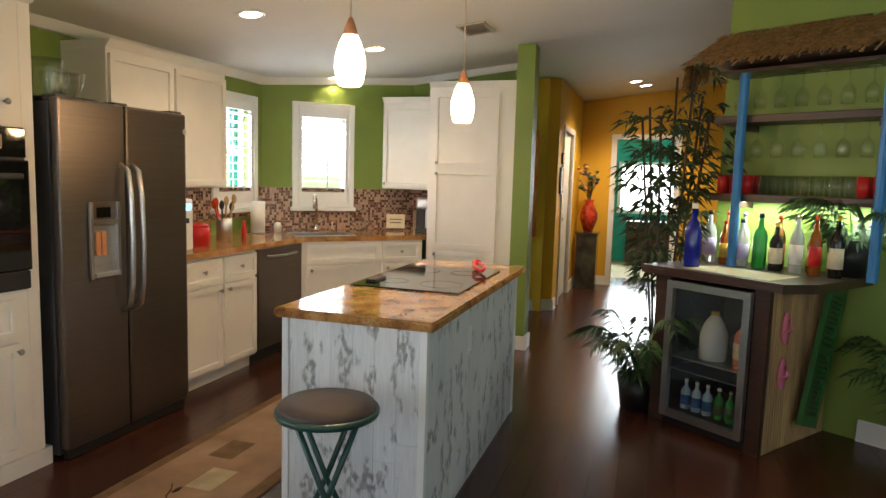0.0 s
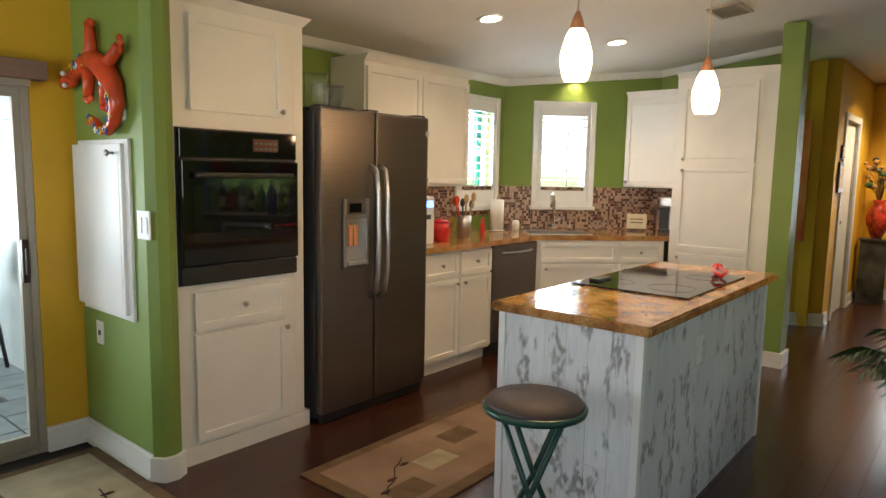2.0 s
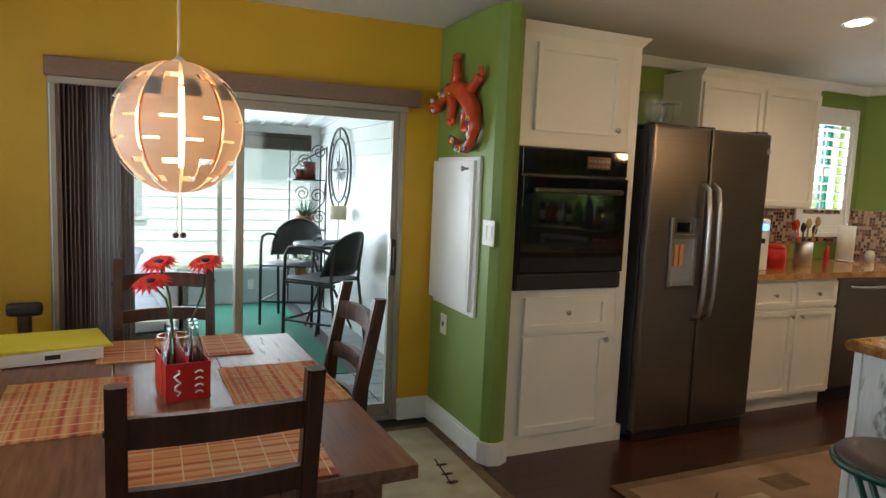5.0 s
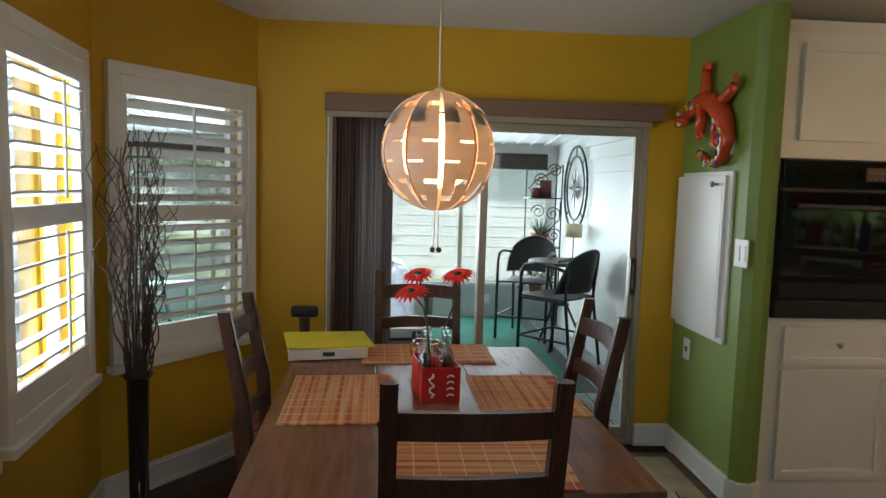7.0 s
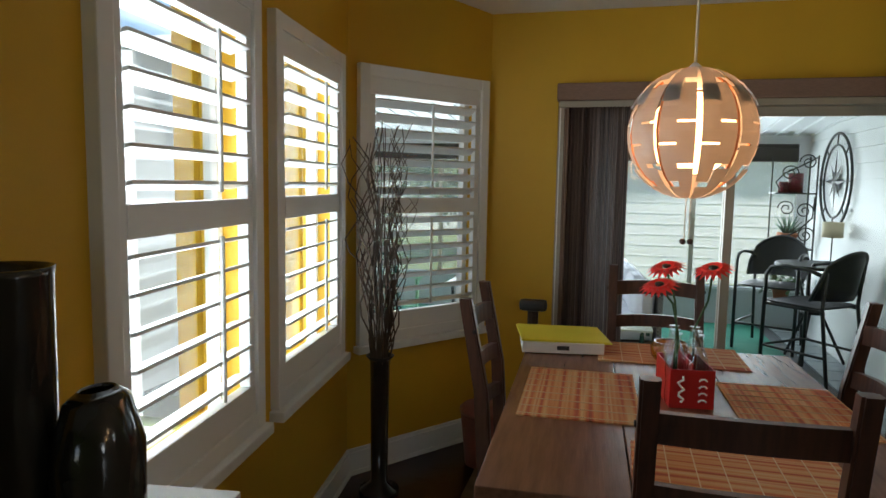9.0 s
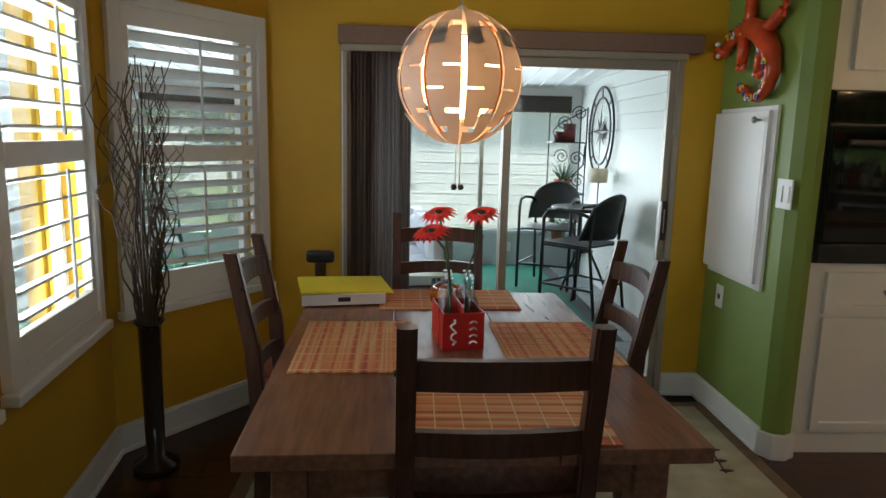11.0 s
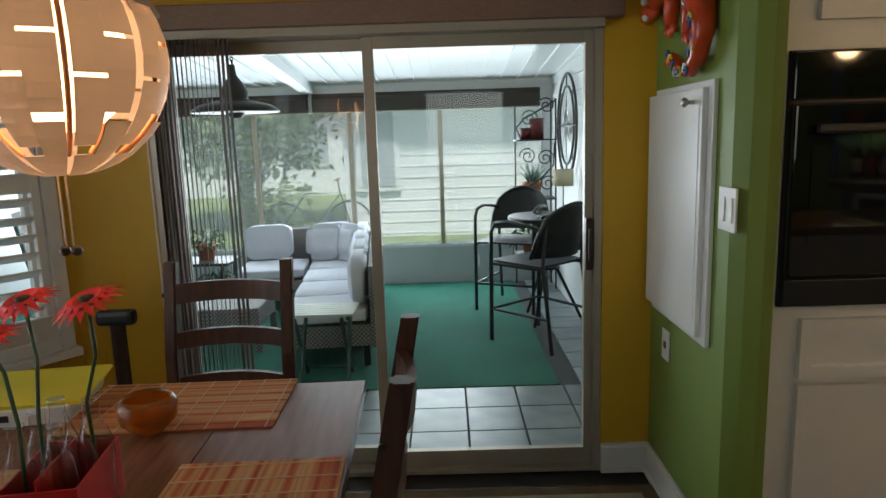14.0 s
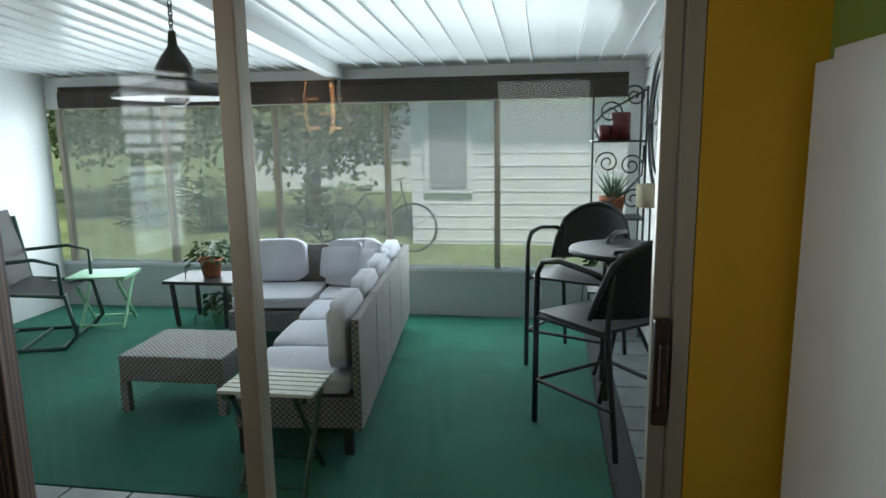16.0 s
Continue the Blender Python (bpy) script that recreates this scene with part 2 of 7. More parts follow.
aloe_leaf = Mat("aloe_leaf", (0.10, 0.18, 0.13), 0.45).mottle(14, 0.25).m
terracotta = Mat("terracotta", (0.38, 0.13, 0.06), 0.8).mottle(9, 0.2).m
twig = Mat("dry_twig", (0.06, 0.035, 0.022), 0.75).mottle(30, 0.35).m
bamboo_mat = Mat("bamboo_reed_mat", (0.42, 0.27, 0.12), 0.65).mottle(14, 0.35, (1, 1, 0.2), bump=0.5, fine=40).m
thatch_straw = Mat("thatch_straw", (0.36, 0.2, 0.07), 0.85).mottle(30, 0.45).m
bar_wood = Mat("dark_bar_wood", (0.045, 0.022, 0.015), 0.35).mottle(8, 0.3, (1, 8, 8)).m
shutter_green = Mat("green_shutter_paint", (0.03, 0.14, 0.03), 0.5).mottle(9, 0.15).m
teal = Mat("teal_paint", (0.01, 0.36, 0.30), 0.5).mottle(6, 0.1).m
blue = Mat("blue_pole_paint", (0.03, 0.2, 0.5), 0.45).mottle(9, 0.1).m
pink = Mat("pink_plastic", (0.75, 0.2, 0.3), 0.5).mottle(9, 0.08).m
orange_red = Mat("painted_ceramic_red", (0.62, 0.07, 0.02), 0.18).mottle(9, 0.25).m
ceramic_yellow = Mat("painted_ceramic_yellow", (0.7, 0.5, 0.05), 0.2).mottle(20, 0.2).m
ceramic_blue = Mat("painted_ceramic_blue", (0.03, 0.12, 0.3), 0.2).mottle(20, 0.2).m
ceramic_white = plain("painted_ceramic_white", (0.75, 0.75, 0.7), 0.2)
dark_vase = Mat("dark_glazed_vase", (0.022, 0.02, 0.016), 0.12).mottle(5, 0.5).m
petal = Mat("red_petal", (0.75, 0.02, 0.02), 0.6).mottle(30, 0.2).m
paper_yellow = Mat("yellow_folder", (0.72, 0.62, 0.03), 0.6).mottle(5, 0.04).m
house_white = Mat("far_white_siding", (0.78, 0.79, 0.8), 0.5).mottle(1.5, 0.04).m
house_roof = Mat("grey_shingle", (0.25, 0.25, 0.26), 0.9).mottle(6, 0.2).m
grass = Mat("lawn", (0.17, 0.22, 0.08), 0.95).mottle(1.5, 0.35, bump=0.5, fine=60).m
bark = Mat("bark", (0.12, 0.09, 0.06), 0.9).mottle(14, 0.4).m
tree_leaf = Mat("tree_leaf", (0.12, 0.17, 0.07), 0.6).mottle(4, 0.4).m
shade_metal = Mat("silver_lamp_petal", (0.42, 0.42, 0.41), 0.45).mottle(5, 0.05).m
copper = plain("copper_inner", (0.70, 0.30, 0.14), 0.45, 0.3)
cord = plain("beige_cord", (0.6, 0.5, 0.36), 0.6)
linen = Mat("cream_linen", (0.68, 0.6, 0.42), 0.85).mottle(60, 0.06).m
pebble_bin = Mat("dusty_pink_plastic", (0.28, 0.09, 0.075), 0.5).mottle(6, 0.1).m
amber = plain("amber_glass", (0.75, 0.28, 0.03), 0.08, Transmission_Weight=0.75)
art = Mat("orange_canvas", (0.6, 0.13, 0.03), 0.7)
art.paint(art.ramp(art.noise(2.2, 5), [(0.3, (0.45, 0.04, 0.02)), (0.5, (0.65, 0.2, 0.04)), (0.7, (0.55, 0.36, 0.12))]))
art = art.m


def glass_mat(name, tint, gloss=1.0):
    m = bpy.data.materials.new(name)
    m.use_nodes = True
    t = m.node_tree
    t.nodes.remove(t.nodes["Principled BSDF"])
    tr, gl, mx, lw, pw, ml = (t.nodes.new("ShaderNode" + k) for k in ("BsdfTransparent", "BsdfGlossy", "MixShader", "LayerWeight", "Math", "Math"))
    tr.inputs[0].default_value, gl.inputs["Roughness"].default_value = (*tint, 1), 0.02
    pw.operation, ml.operation = "POWER", "MULTIPLY_ADD"
    pw.inputs[1].default_value, ml.inputs[1].default_value, ml.inputs[2].default_value = 4.0, 0.6 * gloss, 0.035 * gloss
    t.links.new(lw.outputs["Facing"], pw.inputs[0])
    t.links.new(pw.outputs[0], ml.inputs[0])
    t.links.new(ml.outputs[0], mx.inputs[0])
    t.links.new(tr.outputs[0], mx.inputs[1])
    t.links.new(gl.outputs[0], mx.inputs[2])
    t.links.new(mx.outputs[0], t.nodes["Material Output"].inputs[0])
    return m


def glow(name, color, strength):
    m = bpy.data.materials.new(name)
    m.use_nodes = True
    b = m.node_tree.nodes["Principled BSDF"]
    b.inputs["Base Color"].default_value = (*color, 1)
    b.inputs["Emission Color"].default_value = (*color, 1)
    b.inputs["Emission Strength"].default_value = strength
    return m


pane_glass = glass_mat("window_glass", (0.93, 0.96, 0.96))


def screen_mat(name, cover):
    """A fine mesh: mostly see-through, with pale threads that catch the daylight."""
    m = bpy.data.materials.new(name)
    m.use_nodes = True
    t = m.node_tree
    t.nodes.remove(t.nodes["Principled BSDF"])
    tr, df, tl_, mx, m2 = (t.nodes.new("ShaderNode" + k) for k in ("BsdfTransparent", "BsdfDiffuse", "BsdfTranslucent", "MixShader", "MixShader"))
    df.inputs[0].default_value = tl_.inputs[0].default_value = (0.85, 0.86, 0.84, 1)
    m2.inputs[0].default_value, mx.inputs[0].default_value = 0.6, cover
    t.links.new(df.outputs[0], m2.inputs[1])
    t.links.new(tl_.outputs[0], m2.inputs[2])
    t.links.new(tr.outputs[0], mx.inputs[1])
    t.links.new(m2.outputs[0], mx.inputs[2])
    t.links.new(mx.outputs[0], t.nodes["Material Output"].inputs[0])
    return m


screen_mesh = screen_mat("insect_screen", 0.27)
clear_glass = glass_mat("clear_drinking_glass", (0.94, 0.96, 0.96), 2.2)
shade_glow = glow("lit_alabaster_shade", (1.0, 0.80, 0.52), 3.2)
bulb_glow = glow("lit_bulb", (1.0, 0.55, 0.22), 14.0)
can_glow = glow("lit_downlight", (1.0, 0.82, 0.6), 8.0)
led_glow = glow("display_light", (0.1, 0.25, 1.0), 2.0)

# ---- building helpers ----


def box(bm, x0, x1, y0, y1, z0, z1, bevel=0.0):
    r = bmesh.ops.create_cube(bm, size=1, matrix=Matrix.LocRotScale(((x0 + x1) / 2, (y0 + y1) / 2, (z0 + z1) / 2), None, (abs(x1 - x0), abs(y1 - y0), abs(z1 - z0))))
    if bevel:
        edges = list({e for v in r["verts"] for e in v.link_edges})
        bmesh.ops.bevel(bm, geom=edges, offset=bevel, segments=2, affect="EDGES", profile=0.6)
    return bm


def Bx(*a, bevel=0.0):
    return box(bmesh.new(), *a, bevel=bevel)


def prism(bm, pts, z0, z1):
    lo = [bm.verts.new((*p, z0)) for p in pts]
    hi = [bm.verts.new((*p, z1)) for p in pts]
    n = len(pts)
    bm.faces.new(lo[::-1]), bm.faces.new(hi)
    for i in range(n):
        bm.faces.new((lo[i], lo[(i + 1) % n], hi[(i + 1) % n], hi[i]))
    bmesh.ops.recalc_face_normals(bm, faces=bm.faces)
    return bm


def rod(bm, a, b, r0, r1=None, seg=10):
    a, b = Vector(a), Vector(b)
    d = b - a
    m = Matrix.Translation((a + b) / 2) @ d.to_track_quat("Z", "Y").to_matrix().to_4x4()
    bmesh.ops.create_cone(bm, cap_ends=True, segments=seg, radius1=r0, radius2=r0 if r1 is None else r1, depth=d.length, matrix=m)
    return bm


def tube(bm, pts, r, seg=8):
    pts = [Vector(p) for p in pts]
    rings = []
    side = None
    for i, p in enumerate(pts):
        d = (pts[min(i + 1, len(pts) - 1)] - pts[max(i - 1, 0)]).normalized()
        if side is None:
            side = d.orthogonal().normalized()
        side = (side - d * side.dot(d)).normalized()
        up = d.cross(side)
        k = r(i / (len(pts) - 1)) if callable(r) else r
        rings.append([bm.verts.new(p + (side * math.cos(a) + up * math.sin(a)) * k) for a in [2 * math.pi * j / seg for j in range(seg)]])
    for q, w in zip(rings, rings[1:]):
        for j in range(seg):
            bm.faces.new((q[j], q[(j + 1) % seg], w[(j + 1) % seg], w[j]))
    bm.faces.new(rings[0][::-1]), bm.faces.new(rings[-1])
    for f in bm.faces:
        f.smooth = True
    return bm


def lathe(bm, prof, cx=0, cy=0, seg=20, lid=True):
    rings = [[bm.verts.new((cx + r * math.cos(a), cy + r * math.sin(a), z)) for a in [2 * math.pi * j / seg for j in range(seg)]] for r, z in prof]
    for q, w in zip(rings, rings[1:]):
        for j in range(seg):
            bm.faces.new((q[j], q[(j + 1) % seg], w[(j + 1) % seg], w[j])).smooth = True
    if prof[0][0] > 0.0005:
        bm.faces.new(rings[0][::-1])
    if lid and prof[-1][0] > 0.0005:
        bm.faces.new(rings[-1])
    return bm


def blob(bm, c, r, sx=1, sy=1, sz=1, sub=2):
    bmesh.ops.create_icosphere(bm, subdivisions=sub, radius=r, matrix=Matrix.LocRotScale(c, None, (sx, sy, sz)))
    for f in bm.faces:
        f.smooth = True
    return bm


def cushion_mesh(x0, x1, y0, y1, z0, z1, puff=0.02):
    """A soft pad: a bevelled, slightly puffed block."""
    bm = Bx(x0, x1, y0, y1, z0, z1)
    bmesh.ops.subdivide_edges(bm, edges=bm.edges, cuts=5, use_grid_fill=True)
    c, h = Vector(((x0 + x1) / 2, (y0 + y1) / 2, (z0 + z1) / 2)), Vector(((x1 - x0) / 2, (y1 - y0) / 2, (z1 - z0) / 2))
    for v in bm.verts:
        n = Vector(((v.co.x - c.x) / h.x, (v.co.y - c.y) / h.y, (v.co.z - c.z) / h.z))
        e = sorted(abs(k) for k in n)
        v.co -= Vector((n.x, n.y, n.z)) * (puff * (e[1] ** 4)) * 0.9
        v.co += noise.noise_vector(v.co * 6) * puff * 0.25
    for f in bm.faces:
        f.smooth = True
    return bm


def mesh_of(name, bm, material):
    me = bpy.data.meshes.new(name)
    bm.to_mesh(me)
    bm.free()
    me.materials.append(material)
    return me


def part(name, bm, material, parent, label=""):
    ob = new(name, mesh_of(name, bm, material))
    ob.parent = parent
    if label:
        ob["label"] = label
    return ob


def thing(name, m, label, category, group="", kind=""):
    ob = new(name)
    ob.empty_display_size = 0.1
    ob.matrix_world = m
    return tagged(ob, label, category, group, kind)


def solid(name, bm, material, label, category, m=None, group="", kind=""):
    ob = new(name, mesh_of(name, bm, material))
    if m is not None:
        ob.matrix_world = m
    return tagged(ob, label, category, group, kind)


def structure(name, bm, material, label, category):
    return solid(name, bm, material, label, category, kind="structure")


def ceil_z(y):
    return 2.17 - 0.12 * y


def wall(name, p, q, thick, openings, material, label, top=None, foot=0.0):
    """A wall from p to q whose room face is that line and whose body lies to its left; openings are (s0, s1, z0, z1)."""
    p, q = Vector(p), Vector(q)
    d = (q - p).normalized()
    nrm = Vector((-d.y, d.x))
    length = (q - p).length
    cuts = sorted({0, length, *[s for o in openings for s in o[:2]]})
    bm = bmesh.new()

    def zt(s):
        return top if top else ceil_z((p + d * s).y)

    def slab(s0, s1, z0, z1a, z1b):
        a, b = p + d * s0, p + d * s1
        vs = [bm.verts.new((*c, z)) for c, z in ((a, z0), (b, z0), (b + nrm * thick, z0), (a + nrm * thick, z0), (a, z1a), (b, z1b), (b + nrm * thick, z1b), (a + nrm * thick, z1a))]
        for f in ((3, 2, 1, 0), (4, 5, 6, 7), (0, 1, 5, 4), (1, 2, 6, 5), (2, 3, 7, 6), (3, 0, 4, 7)):
            bm.faces.new([vs[i] for i in f])

    for s0, s1 in zip(cuts, cuts[1:]):
        hole = [o for o in openings if o[0] <= s0 + 1e-6 and o[1] >= s1 - 1e-6]
        if hole:
            if hole[0][2] > foot:
                slab(s0, s1, foot, hole[0][2], hole[0][2])
            slab(s0, s1, hole[0][3], zt(s0), zt(s1))
        else:
            slab(s0, s1, foot, zt(s0), zt(s1))
    bmesh.ops.recalc_face_normals(bm, faces=bm.faces)
    return structure(name, bm, material, label, "wall")


def skirting(p, q, height=0.105, thick=0.016):
    """A baseboard along the room face of a wall."""
    p, q = Vector(p), Vector(q)
    d = (q - p).normalized()
    ang = math.degrees(math.atan2(d.y, d.x))
    bm = Bx(0, (q - p).length, -thick, 0, 0.001, height)
    box(bm, 0, (q - p).length, -thick * 0.6, 0, height, height + 0.014)
    box(bm, 0, (q - p).length, -thick - 0.008, -thick, 0.001, 0.02)
    ob = structure("baseboard", bm, white_trim, "white painted baseboard with a moulded top edge", "baseboard")
    ob.matrix_world = pose(p.x, p.y, 0, 0, 0, ang)
    return ob


# ---- structure of the house ----
AB0, AB1, C1 = (-2.34, -3.6), (-2.695, -0.672), (-2.2, 0.0)
floor = structure("floor", Bx(-3.2, 8.4, -6.3, 0.06, -0.12, -0.006), floor_gap, "dark reddish-brown wood plank floor", "floor")
bm = bmesh.new()
for x0, x1, y0, y1 in ((-3.2, 11.0, -6.4, 0.15),):
    vs = [bm.verts.new(c) for c in ((x0, y0, ceil_z(y0)), (x1, y0, ceil_z(y0)), (x1, y1, ceil_z(y1)), (x0, y1, ceil_z(y1)))]
    up = [bm.verts.new(v.co + Vector((0, 0, 0.12))) for v in vs]
    bm.faces.new(vs[::-1]), bm.faces.new(up)
    for i in range(4):
        bm.faces.new((vs[i], vs[(i + 1) % 4], up[(i + 1) % 4], up[i]))
structure("ceiling", bm, ceiling_paint, "sloping off-white plaster ceiling", "ceiling")

W = 0.14
lAB = (Vector(AB1) - Vector(AB0)).length
sy = lAB / (AB1[1] - AB0[1])
A_s = ((-2.34 + 3.6) * sy, (-1.63 + 3.6) * sy)
B_s = ((-1.525 + 3.6) * sy, (-0.80 + 3.6) * sy)
WZ = (0.605, 1.835)
ins = 0.045
wall("wall_bay_west", AB0, AB1, W, [(A_s[0] + ins, A_s[1] - ins, WZ[0] + ins, WZ[1] - ins), (B_s[0] + ins, B_s[1] - ins, WZ[0] + ins, WZ[1] - ins)], yellow, "yellow painted bay wall with two shuttered windows")
C_s = (0.045, 0.80)
wall("wall_bay_diagonal", AB1, C1, W, [(C_s[0] + ins, C_s[1] - ins, WZ[0] - 0.01 + ins, WZ[1] - ins)], yellow, "yellow painted diagonal bay wall with a shuttered window")
wall("wall_slider", C1, (0.1, 0.0), W, [(0.34, 2.01, 0.0, 1.745)], yellow, "yellow painted wall around the sliding door")
# Living room walls out of view close the room; their windows are assumed.
wall("wall_living_west", (-3.0, -6.2), (-3.0, -3.6), W, [(0.7, 2.2, 0.7, 2.0)], yellow, "unseen yellow wall closing the living room, with an assumed window")
wall("wall_bay_return", (-3.0, -3.6), AB0, W, [], yellow, "yellow painted short bay return wall")
wall("wall_living_south", (8.0, -6.2), (-3.0, -6.2), W, [(8.0, 9.0, 1.0, 1.9)], green, "unseen green wall closing the living room, with an invented window")
# green column wall beside the oven
bm = prism(bmesh.new(), [(0.0, 0.0), (0.0, -0.66), (0.03, -0.70), (0.075, -0.71), (0.115, -0.69), (0.115, 0.0)], 0, 2.165)
structure("wall_gecko", bm, green, "green painted wall end with a rounded corner", "wall")
K1 = (3.548, 0.0)
K2 = (4.55, -1.002)
win1 = (2.86, 3.45, 1.08, 2.0)
wall("wall_kitchen_north", (0.115, 0.0), K1, W, [(win1[0] - 0.115 + 0.05, win1[1] - 0.115 - 0.05, 1.14, 1.94)], green, "green painted kitchen wall with a small window")
w2s = (0.262, 0.826)
wall("wall_kitchen_diagonal", K1, K2, W, [(w2s[0] + 0.06, w2s[1] - 0.06, 1.14, 1.94)], green, "green painted diagonal wall with the sink window")
wall("wall_kitchen_east", K2, (4.55, -2.15), 0.06, [], green, "green painted kitchen wall behind the tall cabinet")
structure("wall_kitchen_end", Bx(3.80, 3.98, -2.29, -2.15, 0, 2.43), green, "green painted wall end beside the pantry", "wall")
structure("wall_hall_corner", prism(bmesh.new(), [(5.44, -2.15), (5.44, -1.4), (6.0, -1.4), (6.0, -2.15)], 0, 2.42), hall_yellow, "bright yellow hall wall", "wall")
bm = prism(bmesh.new(), [(5.42, -2.0), (5.56, -2.25), (5.75, -2.25), (5.75, -2.0)], 0, 2.43)
structure("wall_hall_bevel", bm, hall_yellow, "bright yellow angled hall corner", "wall")
wall("wall_hall_north", (5.75, -2.25), (7.65, -2.25), W, [(0.2, 0.98, 0.0, 1.93)], hall_yellow, "golden yellow hall wall with a door")
wall("wall_hall_end", (7.65, -2.25), (7.65, -6.2), W, [(0.47, 1.2, 0.0, 1.95)], hall_yellow, "golden yellow end wall with an open doorway")
# bar wall
P0, P1 = Vector((2.20, -5.15)), Vector((3.12, -3.62))
bd = (P1 - P0).normalized()
wall("wall_bar", P1, P0, 0.12, [], green, "green painted wall behind the tiki bar", top=2.62)
wall("wall_living_east", (2.20, -5.15), (2.20, -6.2), W, [], green, "unseen green side wall closing the living room")
# far teal room
structure("wall_far_room_back", Bx(10.6, 10.7, -4.6, -1.4, 0, 2.8), teal, "teal painted far bedroom wall", "wall")
structure("wall_far_room_side", Bx(7.8, 10.6, -1.5, -1.4, 0, 2.8), teal, "teal painted far bedroom side wall", "wall")
structure("wall_far_room_south", Bx(7.8, 10.6, -4.7, -4.6, 0, 2.8), teal, "teal painted far bedroom end wall", "wall")
structure("floor_far_room", Bx(8.4, 10.7, -4.7, -1.4, -0.12, 0.0), rug_light, "pale carpeted floor of the far bedroom", "floor")

for a, b in ((AB0, AB1), (AB1, C1), (C1, (-1.863, 0)), ((-0.19, 0), (0.0, 0)), ((0, 0), (0, -0.66)), ((5.56, -2.25), (5.42, -2.0)), ((5.73, -2.25), (5.56, -2.25)), ((7.65, -2.25), (7.65, -2.66)), ((6.75, -2.25), (7.65, -2.25)),
             ((2.66, -4.38), (2.20, -5.15))):
    if a[0] == 5.56 or a[0] == 5.73:
        a, b = b, a
    skirting(a, b)
bm = prism(bmesh.new(), [(-0.016, -0.66), (0.02, -0.722), (0.075, -0.732), (0.131, -0.70), (0.131, -0.668), (-0.016, -0.60)], 0.001, 0.108)
structure("baseboard", bm, white_trim, "white baseboard round the column corner", "baseboard")
bm = Bx(3.775, 3.80, -2.315, -2.125, 0.001, 0.11)
box(bm, 3.80, 3.98, -2.31, -2.29, 0.001, 0.11)
structure("baseboard", bm, white_trim, "white baseboard round the wall end", "baseboard")
# crown moulding in the kitchen
for p, q in (((0.95, 0), K1), (K1, K2), (K2, (4.55, -2.14))):
    p, q = Vector(p), Vector(q)
    d = (q - p).normalized()
    bm = bmesh.new()
    n2 = Vector((d.y, -d.x))
    ring = []
    for c in (p, q):
        z = ceil_z(c.y)
        ring.append([bm.verts.new((*(c + n2 * o), z + dz)) for o, dz in ((0.001, -0.055), (0.02, -0.05), (0.05, 0.0 + 0.12 * 0.05 * n2.y * -1), (0.001, 0.0))])
    for i in range(4):
        bm.faces.new((ring[0][i], ring[0][(i + 1) % 4], ring[1][(i + 1) % 4], ring[1][i]))
    bmesh.ops.recalc_face_normals(bm, faces=bm.faces)
    structure("trim", bm, white_trim, "white crown moulding under the sloping ceiling", "trim")


def shutter_window(name, m, w, z0, z1, tilt, n, rail, label, reveal=None, rod_at=0.62):
    """Plantation shutter set in a wall; local x runs along the wall, the room lies at -y."""
    t = thing(name, m, label, "window", kind="structure")
    f = 0.05
    part("window_frame", box(box(box(box(bmesh.new(), 0, f, -0.03, 0.02, z0, z1, 0.004), w - f, w, -0.03, 0.02, z0, z1, 0.004), f, w - f, -0.028, 0.02, z1 - f, z1, 0.004), f, w - f, -0.028, 0.02, z0, z0 + f, 0.004), shutter_white, t)
    part("window_sill", Bx(-0.015, w + 0.015, -0.05, 0.0, z0 - 0.035, z0 - 0.001, bevel=0.006), shutter_white, t)
    p0, p1 = f + 0.004, w - f - 0.004
    b = 0.085
    for a, c in ((z0 + f, z0 + f + b), (z1 - f - b * 0.9, z1 - f)):
        part("rail", Bx(p0, p1, -0.022, 0.01, a, c, bevel=0.003), shutter_white, t)
    for a, c in ((p0, p0 + 0.03), (p1 - 0.03, p1)):
        part("stile", Bx(a, c, -0.02, 0.012, z0 + f + b, z1 - f - 0.9 * b, bevel=0.003), shutter_white, t)
    if rail:
        part("rail", Bx(p0 + 0.03, p1 - 0.03, -0.022, 0.01, rail - 0.035, rail + 0.035, bevel=0.003), shutter_white, t)
    spans = [(z0 + f + b, rail - 0.035), (rail + 0.035, z1 - f - 0.9 * b)] if rail else [(z0 + f + b, z1 - f - 0.9 * b)]
    me = mesh_of("louvre", prism(bmesh.new(), [(p0 + 0.032, -0.03), (p1 - 0.032, -0.03), (p1 - 0.032, 0.03), (p0 + 0.032, 0.03)], -0.004, 0.004), shutter_white)
    for a, c in spans:
        for i in range(n):
            ob = new("louvre", me)
            ob.parent = t
            ob.matrix_basis = pose(0, -0.003, a + (i + 0.5) * (c - a) / n, tilt)
        part("tilt_rod", rod(bmesh.new(), (w * rod_at, -0.036, a + 0.02), (w * rod_at, -0.036, c - 0.02), 0.006), shutter_white, t)
    g = part("pane", Bx(0.045, w - 0.045, 0.09, 0.094, z0 + 0.045, z1 - 0.045), pane_glass, t)
    g.visible_shadow = False
    part("sash", box(box(box(bmesh.new(), 0.05, w - 0.05, 0.08, 0.11, (z0 + z1) / 2 - 0.02, (z0 + z1) / 2 + 0.02), 0.046, 0.075, 0.075, 0.115, z0 + 0.046, z1 - 0.046), w - 0.075, w - 0.046, 0.075, 0.115, z0 + 0.046, z1 - 0.046), white_trim, t)
    # Coloured upright strip just outside the far edge of the glass.
    if reveal:
        part("outer_strip", Bx(w - 0.06, w - 0.02, 0.15, 0.21, z0, z1), reveal, t, "coloured upright strip outside the glass")
    return t


